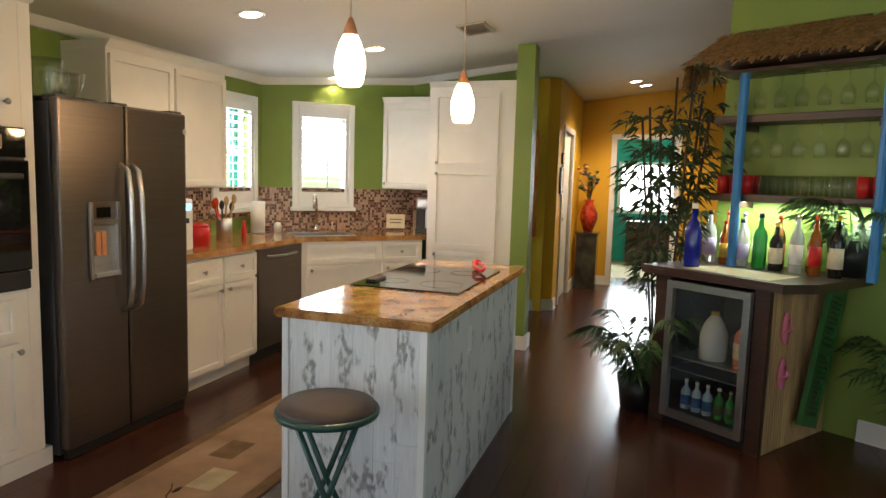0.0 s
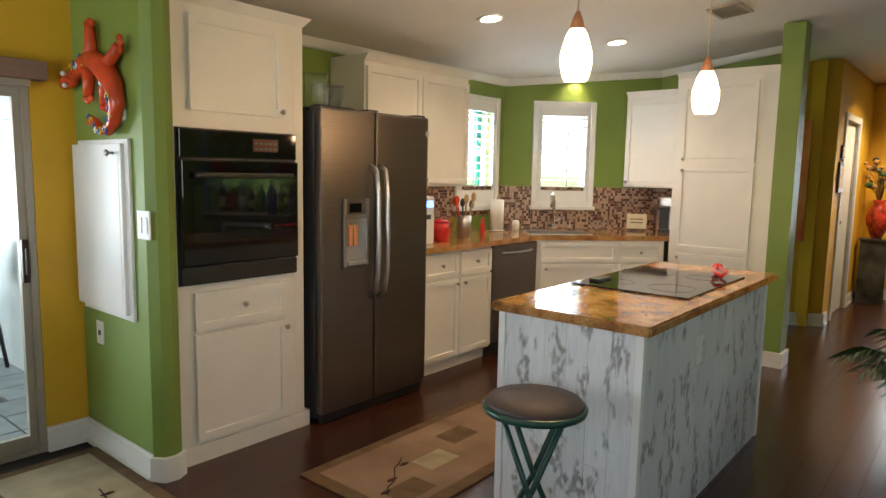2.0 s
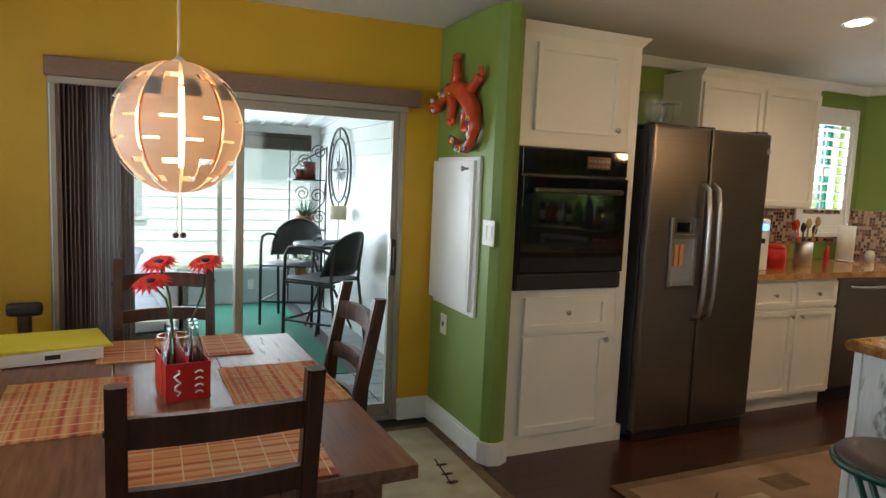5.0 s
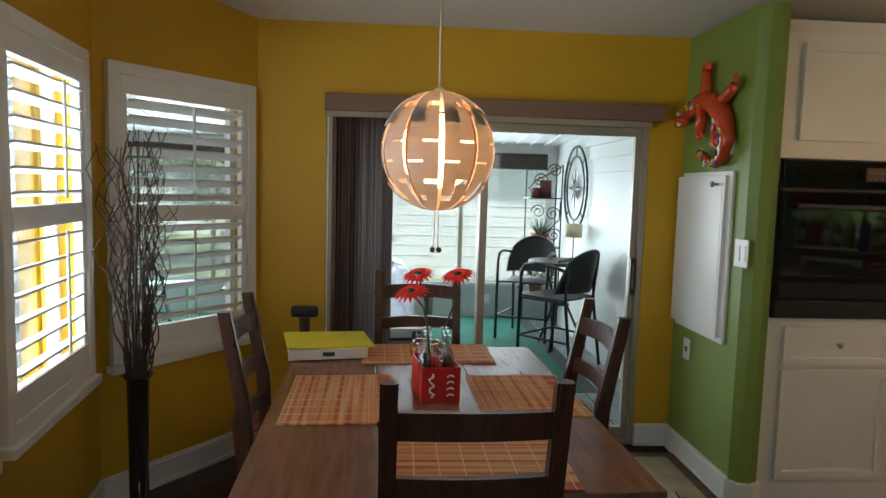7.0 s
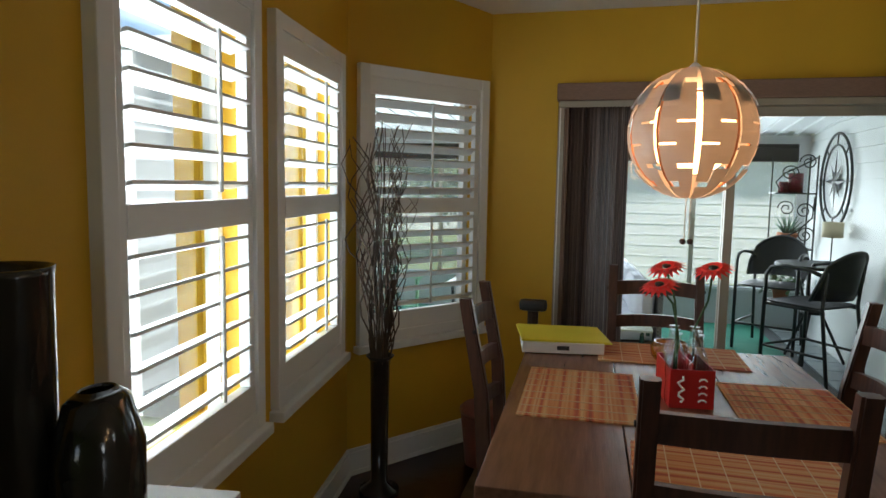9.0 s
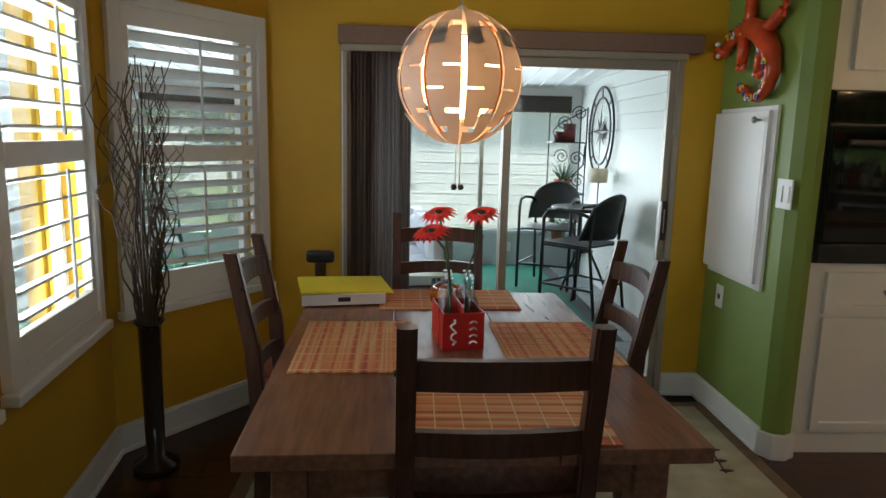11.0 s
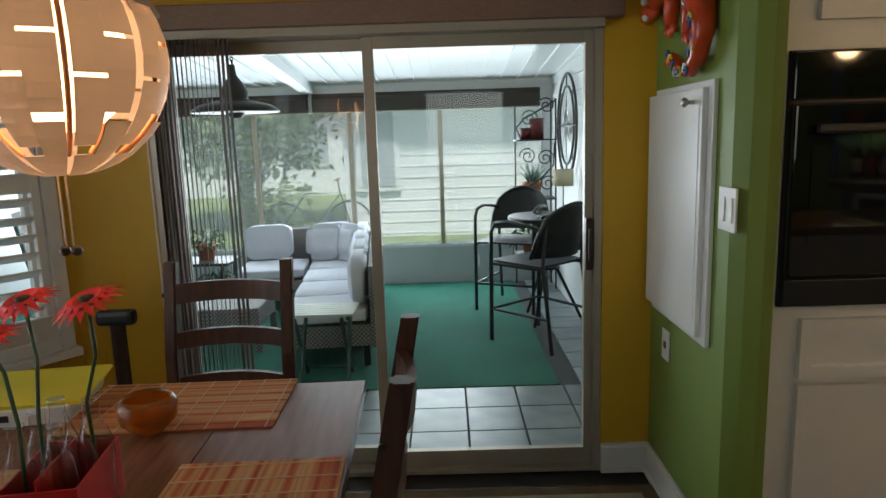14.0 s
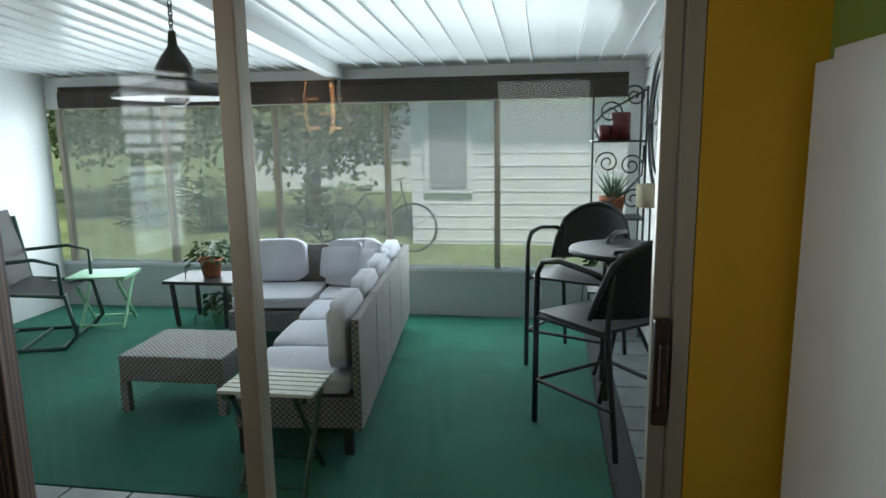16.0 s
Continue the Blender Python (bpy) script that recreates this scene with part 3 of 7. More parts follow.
angAB = math.degrees(math.atan2(AB1[1] - AB0[1], AB1[0] - AB0[0]))
uAB = (Vector(AB1) - Vector(AB0)).normalized()
for nm, s in (("window_1", A_s), ("window_2", B_s)):
    o = Vector(AB0) + uAB * s[0]
    shutter_window(nm, pose(o.x, o.y, 0, 0, 0, angAB), s[1] - s[0], WZ[0], WZ[1], -14, 6, 1.24, "white plantation shutter with open louvres on the yellow wall", yellow)
angC = math.degrees(math.atan2(C1[1] - AB1[1], C1[0] - AB1[0]))
uC = (Vector(C1) - Vector(AB1)).normalized()
o = Vector(AB1) + uC * C_s[0]
shutter_window("window_3", pose(o.x, o.y, 0, 0, 0, angC), C_s[1] - C_s[0], WZ[0] - 0.01, WZ[1], -28, 7, 1.22, "white plantation shutter with half-open louvres in the bay", None, 0.52)
shutter_window("window_4", pose(win1[0], 0, 0), win1[1] - win1[0], win1[2], win1[3], -6, 10, None, "white shuttered kitchen window beside the corner", teal, 0.4)
uD = Vector((1, -1)).normalized()
o = Vector(K1) + uD * w2s[0]
shutter_window("window_5", pose(o.x, o.y, 0, 0, 0, -45), w2s[1] - w2s[0], 1.08, 2.0, -6, 10, None, "white shuttered window above the kitchen sink", None, 0.55)

# sliding door
sd = thing("door_1", pose(0, 0, 0), "closed sliding glass door with beige aluminium frame", "sliding door", kind="structure")
XL, XR, ZH = -1.858, -0.192, 1.744
part("door_frame", box(box(box(bmesh.new(), XL, XL + 0.035, 0.0, 0.12, 0.0, ZH - 0.001), XR - 0.028, XR, 0.0, 0.12, 0.0, ZH - 0.001), XL, XR, 0.0, 0.12, ZH - 0.04, ZH), alu, sd)
part("track", box(box(Bx(XL, XR, 0.002, 0.14, 0.0, 0.018), XL, XR, 0.035, 0.045, 0.018, 0.03), XL, XR, 0.085, 0.095, 0.018, 0.03), alu, sd)
for x0, x1, y in ((XL + 0.036, -1.035, 0.085), (-1.065, XR - 0.029, 0.04)):
    pn = part("door_panel", box(box(box(Bx(x0, x0 + 0.04, y - 0.016, y + 0.016, 0.03, ZH - 0.041, bevel=0.003), x1 - 0.032, x1, y - 0.016, y + 0.016, 0.03, ZH - 0.041, 0.003), x0 + 0.04, x1 - 0.032, y - 0.015, y + 0.015, 0.03, 0.09), x0 + 0.04, x1 - 0.032, y - 0.015, y + 0.015, ZH - 0.085, ZH - 0.041), alu, sd)
    g = part("pane", Bx(x0 + 0.036, x1 - 0.028, y - 0.003, y + 0.003, 0.085, ZH - 0.08), pane_glass, pn)
    g.visible_shadow = False
part("door_handle", box(Bx(XR - 0.06, XR - 0.032, 0.0, 0.024, 0.82, 1.02, bevel=0.005), XR - 0.052, XR - 0.038, -0.02, 0.002, 0.86, 0.98, 0.004), bar_wood, sd, "dark handle on the door stile")
va = thing("valance", pose(0, 0, 0), "tan fabric valance box above the sliding door", "valance")
part("board", Bx(-1.862, -0.135, -0.075, -0.004, 1.732, 1.815, bevel=0.006), tan_vinyl, va)
vb = thing("vertical_blind", pose(0, 0, 0), "brown striped vertical blinds drawn to one side", "blind")
part("headrail", Bx(-1.85, -0.2, -0.055, -0.02, 1.702, 1.731), alu, vb)
random.seed(4)
for i in range(18):
    x = -1.815 + i * 0.0165
    bm = Bx(-0.042, 0.042, -0.0008, 0.0008, 0.02, 1.701)
    bmesh.ops.rotate(bm, verts=bm.verts, matrix=Euler((0, 0, radians(-69 + random.uniform(-4, 4)))).to_matrix())
    bmesh.ops.translate(bm, verts=bm.verts, vec=(x, -0.04, 0))
    part("slat", bm, blind_cloth, vb)
part("chain", rod(bmesh.new(), (-1.845, -0.05, 0.55), (-1.845, -0.05, 1.70), 0.003), white_plastic, vb)

# ---- kitchen ----


def shaker(parent, name, x0, x1, z0, z1, y, label=""):
    """A recessed-panel door or drawer front facing -y."""
    r = min(0.05, (z1 - z0) * 0.28)
    bm = Bx(x0, x1, y - 0.02, y, z0, z1)
    front = [f for f in bm.faces if f.normal.y < -0.9]
    bmesh.ops.inset_region(bm, faces=front, thickness=r, depth=0.0)
    bmesh.ops.inset_region(bm, faces=front, thickness=0.003, depth=-0.012)
    return part(name, bm, cabinet_white, parent, label)


def knob(parent, x, y, z):
    bm = rod(bmesh.new(), (x, y, z), (x, y - 0.018, z), 0.005)
    blob(bm, (x, y - 0.022, z), 0.014, 1, 0.7, 1, 2)
    return part("knob", bm, nickel, parent, "satin nickel knob")


def crown(parent, x0, x1, y0, y1, z):
    bm = bmesh.new()
    lo = [(x0, y0), (x1, y0), (x1, y1), (x0, y1)]
    hi = [(x0 - 0.0, y0 - 0.035), (x1 + 0.035, y0 - 0.035), (x1 + 0.035, y1), (x0, y1)]
    a = [bm.verts.new((*c, z)) for c in lo]
    b = [bm.verts.new((*c, z + 0.045)) for c in hi]
    bm.faces.new(a[::-1]), bm.faces.new(b)
    for i in range(4):
        bm.faces.new((a[i], a[(i + 1) % 4], b[(i + 1) % 4], b[i]))
    return part("crown", bm, cabinet_white, parent)


oc = thing("oven_cabinet", pose(0, 0, 0), "tall white shaker cabinet housing the wall oven", "cabinet")
YF = -0.64
for c in ((0.118, 0.146, YF, 0.085, 2.06), (0.775, 0.832, YF, 0.085, 2.06), (0.146, 0.775, YF + 0.0015, 1.535, 2.06), (0.146, 0.775, YF + 0.0015, 0.085, 0.835)):
    part("carcass_panel", Bx(c[0], c[1], c[2], -0.002, c[3], c[4]), cabinet_white, oc)
part("toe_kick", Bx(0.118, 0.86, YF - 0.01, -0.002, 0.001, 0.0845), cabinet_white, oc)
d = shaker(oc, "door", 0.215, 0.705, 1.61, 2.02, YF)
knob(d, 0.685, YF - 0.02, 1.635)
d = shaker(oc, "drawer", 0.215, 0.715, 0.625, 0.80, YF)
knob(d, 0.465, YF - 0.012, 0.72)
d = shaker(oc, "door", 0.215, 0.715, 0.105, 0.605, YF)
knob(d, 0.70, YF - 0.02, 0.57)
crown(oc, 0.118, 0.832, YF, -0.002, 2.06)

ov = thing("wall_oven", pose(0, 0, 0), "black built-in wall oven with a glass door", "oven")
part("body", Bx(0.1475, 0.7735, YF - 0.012, -0.1, 0.837, 1.533), black_plastic, ov)
part("control_panel", Bx(0.152, 0.769, YF - 0.027, YF - 0.012, 1.405, 1.528, bevel=0.004), black_gloss, ov)
part("display", Bx(0.52, 0.66, YF - 0.029, YF - 0.0271, 1.44, 1.50), plain("brown_display_glass", (0.10, 0.035, 0.02), 0.15), ov)
for i in range(5):
    for j in range(2):
        part("button", Bx(0.53 + i * 0.026, 0.546 + i * 0.026, YF - 0.031, YF - 0.0291, 1.448 + j * 0.026, 1.458 + j * 0.026), dark_grey, ov)
dr = part("oven_door", Bx(0.152, 0.769, YF - 0.042, YF - 0.0125, 0.925, 1.395, bevel=0.006), black_gloss, ov)
part("window", Bx(0.20, 0.72, YF - 0.0445, YF - 0.0421, 1.02, 1.27), plain("smoked_glass", (0.01, 0.01, 0.01), 0.03), dr)
part("handle", box(Bx(0.20, 0.72, YF - 0.075, YF - 0.052, 1.315, 1.34, bevel=0.008), 0.22, 0.25, YF - 0.056, YF - 0.041, 1.318, 1.337), black_plastic, dr)
part("vent", Bx(0.152, 0.769, YF - 0.03, YF - 0.0125, 0.842, 0.918, bevel=0.004), black_plastic, ov)

fr = thing("refrigerator", pose(0, 0, 0), "slate steel side-by-side refrigerator with ice dispenser", "refrigerator")
FX0, FX1, FXM, FY, FT = 0.885, 1.715, 1.27, -0.72, 1.682
part("body", Bx(FX0 + 0.005, FX1 - 0.005, -0.66, -0.04, 0.02, FT - 0.02, bevel=0.008), dark_grey, fr)
for i in range(3):
    part("hinge_cover", Bx((FX0 + 0.01, FXM - 0.04, FX1 - 0.09)[i], (FX0 + 0.09, FXM + 0.04, FX1 - 0.01)[i], -0.70, -0.62, FT - 0.0195, FT + 0.012, bevel=0.005), dark_grey, fr)
part("base_grille", Bx(FX0 + 0.02, FX1 - 0.02, -0.70, -0.665, 0.004, 0.05), black_plastic, fr)
dl = part("freezer_door", Bx(FX0, FXM - 0.004, FY, -0.665, 0.055, FT, bevel=0.014), steel, fr)
drr = part("fridge_door", Bx(FXM + 0.004, FX1, FY, -0.665, 0.055, FT, bevel=0.014), steel, fr)
for x, p in ((FXM - 0.035, dl), (FXM + 0.035, drr)):
    pts = [(x, FY, 0.66), (x, FY - 0.045, 0.69), (x, FY - 0.062, 0.8), (x, FY - 0.068, 1.0), (x, FY - 0.062, 1.24), (x, FY - 0.045, 1.36), (x, FY, 1.39)]
    part("handle", tube(bmesh.new(), pts, 0.014, 10), bright_steel, p, "bright steel bowed handle")
part("badge", rod(bmesh.new(), (1.70, FY, 1.585), (1.70, FY - 0.002, 1.585), 0.016, seg=20), bright_steel, drr)
dp = part("dispenser_panel", Bx(1.03, 1.205, FY - 0.005, FY, 0.83, 1.21, bevel=0.002), steel, dl)
part("recess", Bx(1.045, 1.19, FY - 0.0062, FY - 0.0051, 0.87, 1.10), bright_steel, dp)
for a, b, c, e in ((1.026, 1.045, 0.845, 1.21), (1.19, 1.209, 0.845, 1.21), (1.045, 1.19, 1.10, 1.125)):
    part("bezel", Bx(a, b, FY - 0.02, FY - 0.0052, c, e, bevel=0.003), nickel, dp)
part("display", Bx(1.075, 1.16, FY - 0.0075, FY - 0.0051, 1.135, 1.185), black_gloss, dp)
for a in (1.06, 1.095):
    part("paddle", Bx(a, a + 0.026, FY - 0.018, FY - 0.0063, 0.955, 1.07, bevel=0.004), copper, dp)
part("tray", Bx(1.045, 1.19, FY - 0.03, FY - 0.0063, 0.852, 0.872, bevel=0.003), bright_steel, dp)

tr = thing("tray", pose(1.13, -0.48, 1.663), "black tray on top of the refrigerator", "tray")
part("dish", lathe(bmesh.new(), [(0.0, 0.0), (0.12, 0.0), (0.16, 0.03), (0.155, 0.034), (0.115, 0.008), (0.0, 0.008)]), black_plastic, tr)


def pitcher(x, y, z, r, h):
    t = thing("glass_pitcher", pose(x, y, z), "clear glass pitcher standing on the refrigerator", "pitcher")
    part("jug", lathe(bmesh.new(), [(0.0, 0.0), (r * 0.85, 0.0), (r, h * 0.3), (r * 0.9, h * 0.8), (r * 1.05, h)]), clear_glass, t)
    part("handle", tube(bmesh.new(), [(r * 0.95, 0, h * 0.85), (r * 1.6, 0, h * 0.8), (r * 1.65, 0, h * 0.45), (r * 0.98, 0, h * 0.3)], 0.009), clear_glass, t)


pitcher(0.99, -0.55, 1.663, 0.065, 0.20)
for i, (x, y) in enumerate(((1.10, -0.47), (1.18, -0.45), (1.14, -0.52))):
    solid("glass_bowl", lathe(bmesh.new(), [(0.0, 0), (0.03, 0), (0.06, 0.07), (0.065, 0.12)]), clear_glass, "clear glass bowl stacked on the black tray", "bowl", pose(x, y, 1.699), "bowls on the tray")


def upper(name, m, w, depth, z0, z1, doors, label, crowned=True):
    t = thing(name, m, label, "cabinet")
    part("body", Bx(0, w, -depth, -0.001, z0, z1, bevel=0.002), cabinet_white, t)
    ww = w / doors
    for i in range(doors):
        d = shaker(t, "door", i * ww + 0.012, (i + 1) * ww - 0.012, z0 + 0.015, z1 - 0.03, -depth)
        knob(d, (i + 1) * ww - 0.035 if (doors > 1 and i % 2 == 0) else i * ww + 0.035, -depth - 0.02, z0 + 0.045)
    if crowned:
        crown(t, 0, w, -depth, -0.001, z1)
    return t


upper("upper_cabinet", pose(1.56, 0, 0), 1.05, 0.32, 1.26, 2.035, 2, "white shaker wall cabinet beside the refrigerator")
upper("upper_cabinet", pose(4.55, -0.83, 0, 0, 0, -90), 0.54, 0.31, 1.26, 2.04, 1, "white shaker wall cabinet above the coffee maker")

pt = thing("pantry_cabinet", pose(4.55, -1.372, 0, 0, 0, -90), "tall white shaker pantry cabinet with stacked doors", "cabinet")
part("body", Bx(0, 0.762, -0.58, -0.002, 0.08, 2.13, bevel=0.002), cabinet_white, pt)
part("toe_kick", Bx(0, 0.762, -0.53, -0.002, 0.001, 0.079), cabinet_white, pt)
for z0, z1, kz in ((1.47, 2.08, 1.50), (0.78, 1.44, 1.41), (0.11, 0.75, 0.72)):
    d = shaker(pt, "door", 0.05, 0.61, z0, z1, -0.58)
    knob(d, 0.085, -0.60, kz)
crown(pt, 0, 0.762, -0.58, -0.002, 2.13)


def base_cab(name, m, w, fronts, label, depth=0.60):
    """A base cabinet: fronts is 'dd' (two drawers over two doors) or 'd'."""
    t = thing(name, m, label, "cabinet")
    part("body", Bx(0, w, -depth, -0.01, 0.09, 0.838), cabinet_white, t)
    part("toe_kick", Bx(0, w, -depth + 0.05, -0.01, 0.001, 0.0895), cabinet_white, t)
    n = len(fronts)
    for i in range(n):
        a, b = i * w / n + 0.012, (i + 1) * w / n - 0.012
        d = shaker(t, "drawer", a, b, 0.665, 0.82, -depth)
        knob(d, (a + b) / 2, -depth - 0.012, 0.745)
        d = shaker(t, "door", a, b, 0.11, 0.645, -depth)
        knob(d, b - 0.03 if (n > 1 and i == 0) else a + 0.03, -depth - 0.02, 0.61)
    return t


base_cab("base_cabinet", pose(1.80, 0, 0), 0.76, "dd", "white shaker base cabinet with two drawers over doors")
dwt = thing("dishwasher", pose(2.565, 0, 0), "slate steel dishwasher with a pocket handle", "dishwasher")
part("body", Bx(0.003, 0.607, -0.58, -0.02, 0.09, 0.836), dark_grey, dwt)
dd = part("door", Bx(0.006, 0.604, -0.615, -0.5805, 0.11, 0.832, bevel=0.006), steel, dwt)
part("handle", tube(bmesh.new(), [(0.12, -0.615, 0.775), (0.13, -0.645, 0.775), (0.30, -0.652, 0.770), (0.48, -0.645, 0.775), (0.49, -0.615, 0.775)], 0.010), bright_steel, dd, "bright steel bar handle")
part("toe_kick", Bx(0.003, 0.607, -0.55, -0.02, 0.001, 0.0895), black_plastic, dwt)
sk = thing("sink_cabinet", pose(3.178, -0.60, 0, 0, 0, -45), "white diagonal sink base cabinet with a false drawer", "cabinet")
SW = 1.06
part("body", Bx(0, SW, 0, 0.5, 0.09, 0.838), cabinet_white, sk)
part("toe_kick", Bx(0, SW, 0.05, 0.5, 0.001, 0.0895), cabinet_white, sk)
shaker(sk, "drawer", 0.04, 0.66, 0.665, 0.82, 0)
d = shaker(sk, "door", 0.04, 0.66, 0.11, 0.645, 0)
knob(d, 0.08, -0.02, 0.61)
d = shaker(sk, "drawer", 0.69, 1.04, 0.665, 0.82, 0)
knob(d, 0.86, -0.012, 0.745)
d = shaker(sk, "door", 0.69, 1.04, 0.11, 0.645, 0)
knob(d, 0.73, -0.02, 0.61)

ct = thing("kitchen_counter", pose(0, 0, 0), "polished brown granite counter bending round the corner", "countertop")
part("slab", prism(bmesh.new(), [(1.795, -0.002), (1.795, -0.635), (3.17, -0.635), (3.90, -1.345), (3.95, -1.37), (4.548, -1.37), (4.548, -1.004), (3.546, -0.002)], 0.8385, 0.878), granite, ct)
part("backsplash_strip", Bx(1.80, 2.84, -0.022, -0.002, 0.8785, 1.0), granite, ct)
splash = [((1.80, 0), (3.53, 0), 1.0, 1.258), (K1, K2, 0.8785, 1.25), ((4.55, -1.01), (4.55, -1.368), 0.8785, 1.25)]
for p, q, z0, z1 in splash:
    p, q = Vector(p), Vector(q)
    d2 = (q - p).normalized()
    n2 = Vector((d2.y, -d2.x))
    sg = [(0, (q - p).length)] if q.x != K2[0] or p.x == 4.55 else [(0.02, w2s[0] - 0.02), (w2s[1] + 0.02, 1.38)]
    if p.x == 1.80:
        sg = [(0, win1[0] - 1.80 - 0.02), (win1[1] - 1.80 + 0.02, 1.715)]
    for s0, s1 in sg:
        a, b = p + d2 * s0, p + d2 * s1
        structure("trim", prism(bmesh.new(), [tuple(a + n2 * 0.001), tuple(b + n2 * 0.001), tuple(b + n2 * 0.010), tuple(a + n2 * 0.010)], z0, z1), mosaic, "brown and cream glass mosaic backsplash", "backsplash")
o = Vector(K1) + uD * 0.5
nD = Vector((-uD.y, uD.x)) * -1
fa = thing("faucet", pose(3.75, -0.42, 0.878, 0, 0, -45), "chrome gooseneck kitchen faucet beside the sink", "faucet")
part("spout", tube(bmesh.new(), [(0, 0, 0), (0, 0, 0.22), (-0.01, -0.02, 0.28), (-0.03, -0.06, 0.31), (-0.05, -0.11, 0.30), (-0.06, -0.14, 0.25), (-0.06, -0.145, 0.20)], 0.013, 10), chrome, fa)
part("base", lathe(bmesh.new(), [(0.028, 0), (0.026, 0.015), (0.016, 0.03), (0.016, 0.05)]), chrome, fa)
part("lever", rod(bmesh.new(), (0.01, 0, 0.07), (0.07, -0.01, 0.10), 0.007), chrome, fa)
solid("soap_dispenser", lathe(bmesh.new(), [(0.018, 0), (0.018, 0.03), (0.008, 0.04), (0.008, 0.07), (0.014, 0.075), (0.0, 0.085)]), chrome, "small chrome soap dispenser by the sink", "soap dispenser", pose(3.86, -0.52, 0.878))
sn = thing("sink", pose(3.48, -0.62, 0.8785, 0, 0, -45), "steel undermount sink in the granite counter", "sink")
part("rim", box(box(box(Bx(-0.25, 0.25, -0.16, -0.145, 0, 0.003), -0.25, 0.25, 0.145, 0.16, 0, 0.003), -0.25, -0.235, -0.145, 0.145, 0, 0.003), 0.235, 0.25, -0.145, 0.145, 0, 0.003), bright_steel, sn)
part("bowl", Bx(-0.235, 0.235, -0.145, 0.145, 0.0002, 0.0012), steel, sn)
pw = thing("paper_towel_holder", pose(3.25, -0.16, 0.878), "white paper towel roll on an upright holder", "paper towel")
part("roll", lathe(bmesh.new(), [(0.058, 0.012), (0.058, 0.26), (0.02, 0.262), (0.02, 0.24)]), white_plastic, pw)
part("post", lathe(bmesh.new(), [(0.07, 0), (0.07, 0.01), (0.008, 0.012), (0.008, 0.285), (0.0, 0.29)]), chrome, pw)
uc = thing("utensil_crock", pose(2.62, -0.30, 0.878), "steel crock filled with cooking utensils", "utensil holder")
part("crock", lathe(bmesh.new(), [(0.055, 0), (0.055, 0.16), (0.05, 0.16), (0.05, 0.02), (0, 0.02)]), bright_steel, uc)
random.seed(11)
for i, mm in enumerate((black_plastic, black_plastic, orange_red, orange_red, bamboo_mat, bamboo_mat)):
    a = i * 1.05
    tip = (0.09 * math.cos(a), 0.06 * math.sin(a), 0.24 + 0.012 * i)
    bm = rod(bmesh.new(), (0.015 * math.cos(a), 0.015 * math.sin(a), 0.03), tip, 0.006)
    blob(bm, tip, 0.03, 0.9, 0.35, 1.2)
    part("utensil", bm, mm, uc)
wd = thing("water_filter", pose(1.98, -0.42, 0.878), "white countertop appliance with a blue display", "appliance")
part("body", Bx(-0.06, 0.06, -0.08, 0.08, 0, 0.32, bevel=0.012), white_plastic, wd)
part("display", Bx(-0.04, 0.04, -0.083, -0.0802, 0.25, 0.29), led_glow, wd)
part("button", Bx(-0.02, 0.02, -0.083, -0.0802, 0.17, 0.2), dark_grey, wd)
cn = thing("red_canister", pose(2.20, -0.42, 0.878), "red lidded canister on the granite counter", "canister")
part("jar", lathe(bmesh.new(), [(0.06, 0), (0.065, 0.08), (0.06, 0.13)]), red, cn)
part("lid", lathe(bmesh.new(), [(0.062, 0.131), (0.05, 0.15), (0.012, 0.155), (0.0, 0.17)]), red, cn)
solid("spice_bottle", lathe(bmesh.new(), [(0.02, 0), (0.02, 0.08), (0.01, 0.1), (0.013, 0.13), (0, 0.13)]), red, "small red spice bottle beside the crock", "bottle", pose(2.86, -0.3, 0.878))
solid("jar", lathe(bmesh.new(), [(0.03, 0), (0.035, 0.05), (0.025, 0.08), (0.0, 0.085)]), ceramic_white, "small white jar beside the sink", "jar", pose(3.45, -0.22, 0.878))
gb = thing("glass_basket", pose(4.02, -0.72, 0.878), "clear glass bowl on the counter by the sink", "bowl")
part("bowl", lathe(bmesh.new(), [(0.04, 0), (0.02, 0.015), (0.075, 0.04), (0.10, 0.09)]), clear_glass, gb)
part("hoop", tube(bmesh.new(), [(0.095 * math.cos(a), 0, 0.085 + 0.1 * math.sin(a)) for a in [math.pi * k / 10 for k in range(11)]], 0.004), clear_glass, gb)
pq = thing("plaque", pose(4.22, -0.98, 0.878, 0, 0, -62), "small cream plaque on a stand", "plaque")
part("plate", Bx(-0.085, 0.085, -0.008, 0.004, 0.02, 0.15, bevel=0.003), linen, pq)
part("writing", box(Bx(-0.055, 0.055, -0.0095, -0.0082, 0.10, 0.108), -0.05, 0.05, -0.0095, -0.0082, 0.07, 0.078), bar_wood, pq)
part("stand", Bx(-0.06, 0.06, -0.02, 0.03, 0, 0.02), bar_wood, pq)
cm = thing("coffee_maker", pose(4.30, -1.26, 0.878, 0, 0, -75), "black and silver pod coffee maker", "coffee maker")
part("body", Bx(-0.06, 0.12, 0.0, 0.14, 0, 0.22, bevel=0.012), bright_steel, cm)
part("head", Bx(-0.10, 0.05, -0.10, 0.10, 0.21, 0.31, bevel=0.02), bright_steel, cm)
part("column", Bx(-0.10, -0.02, -0.02, 0.11, 0.0, 0.23, bevel=0.01), black_plastic, cm)
part("drip_tray", Bx(-0.10, 0.0, -0.10, 0.02, 0, 0.03, bevel=0.006), black_plastic, cm)
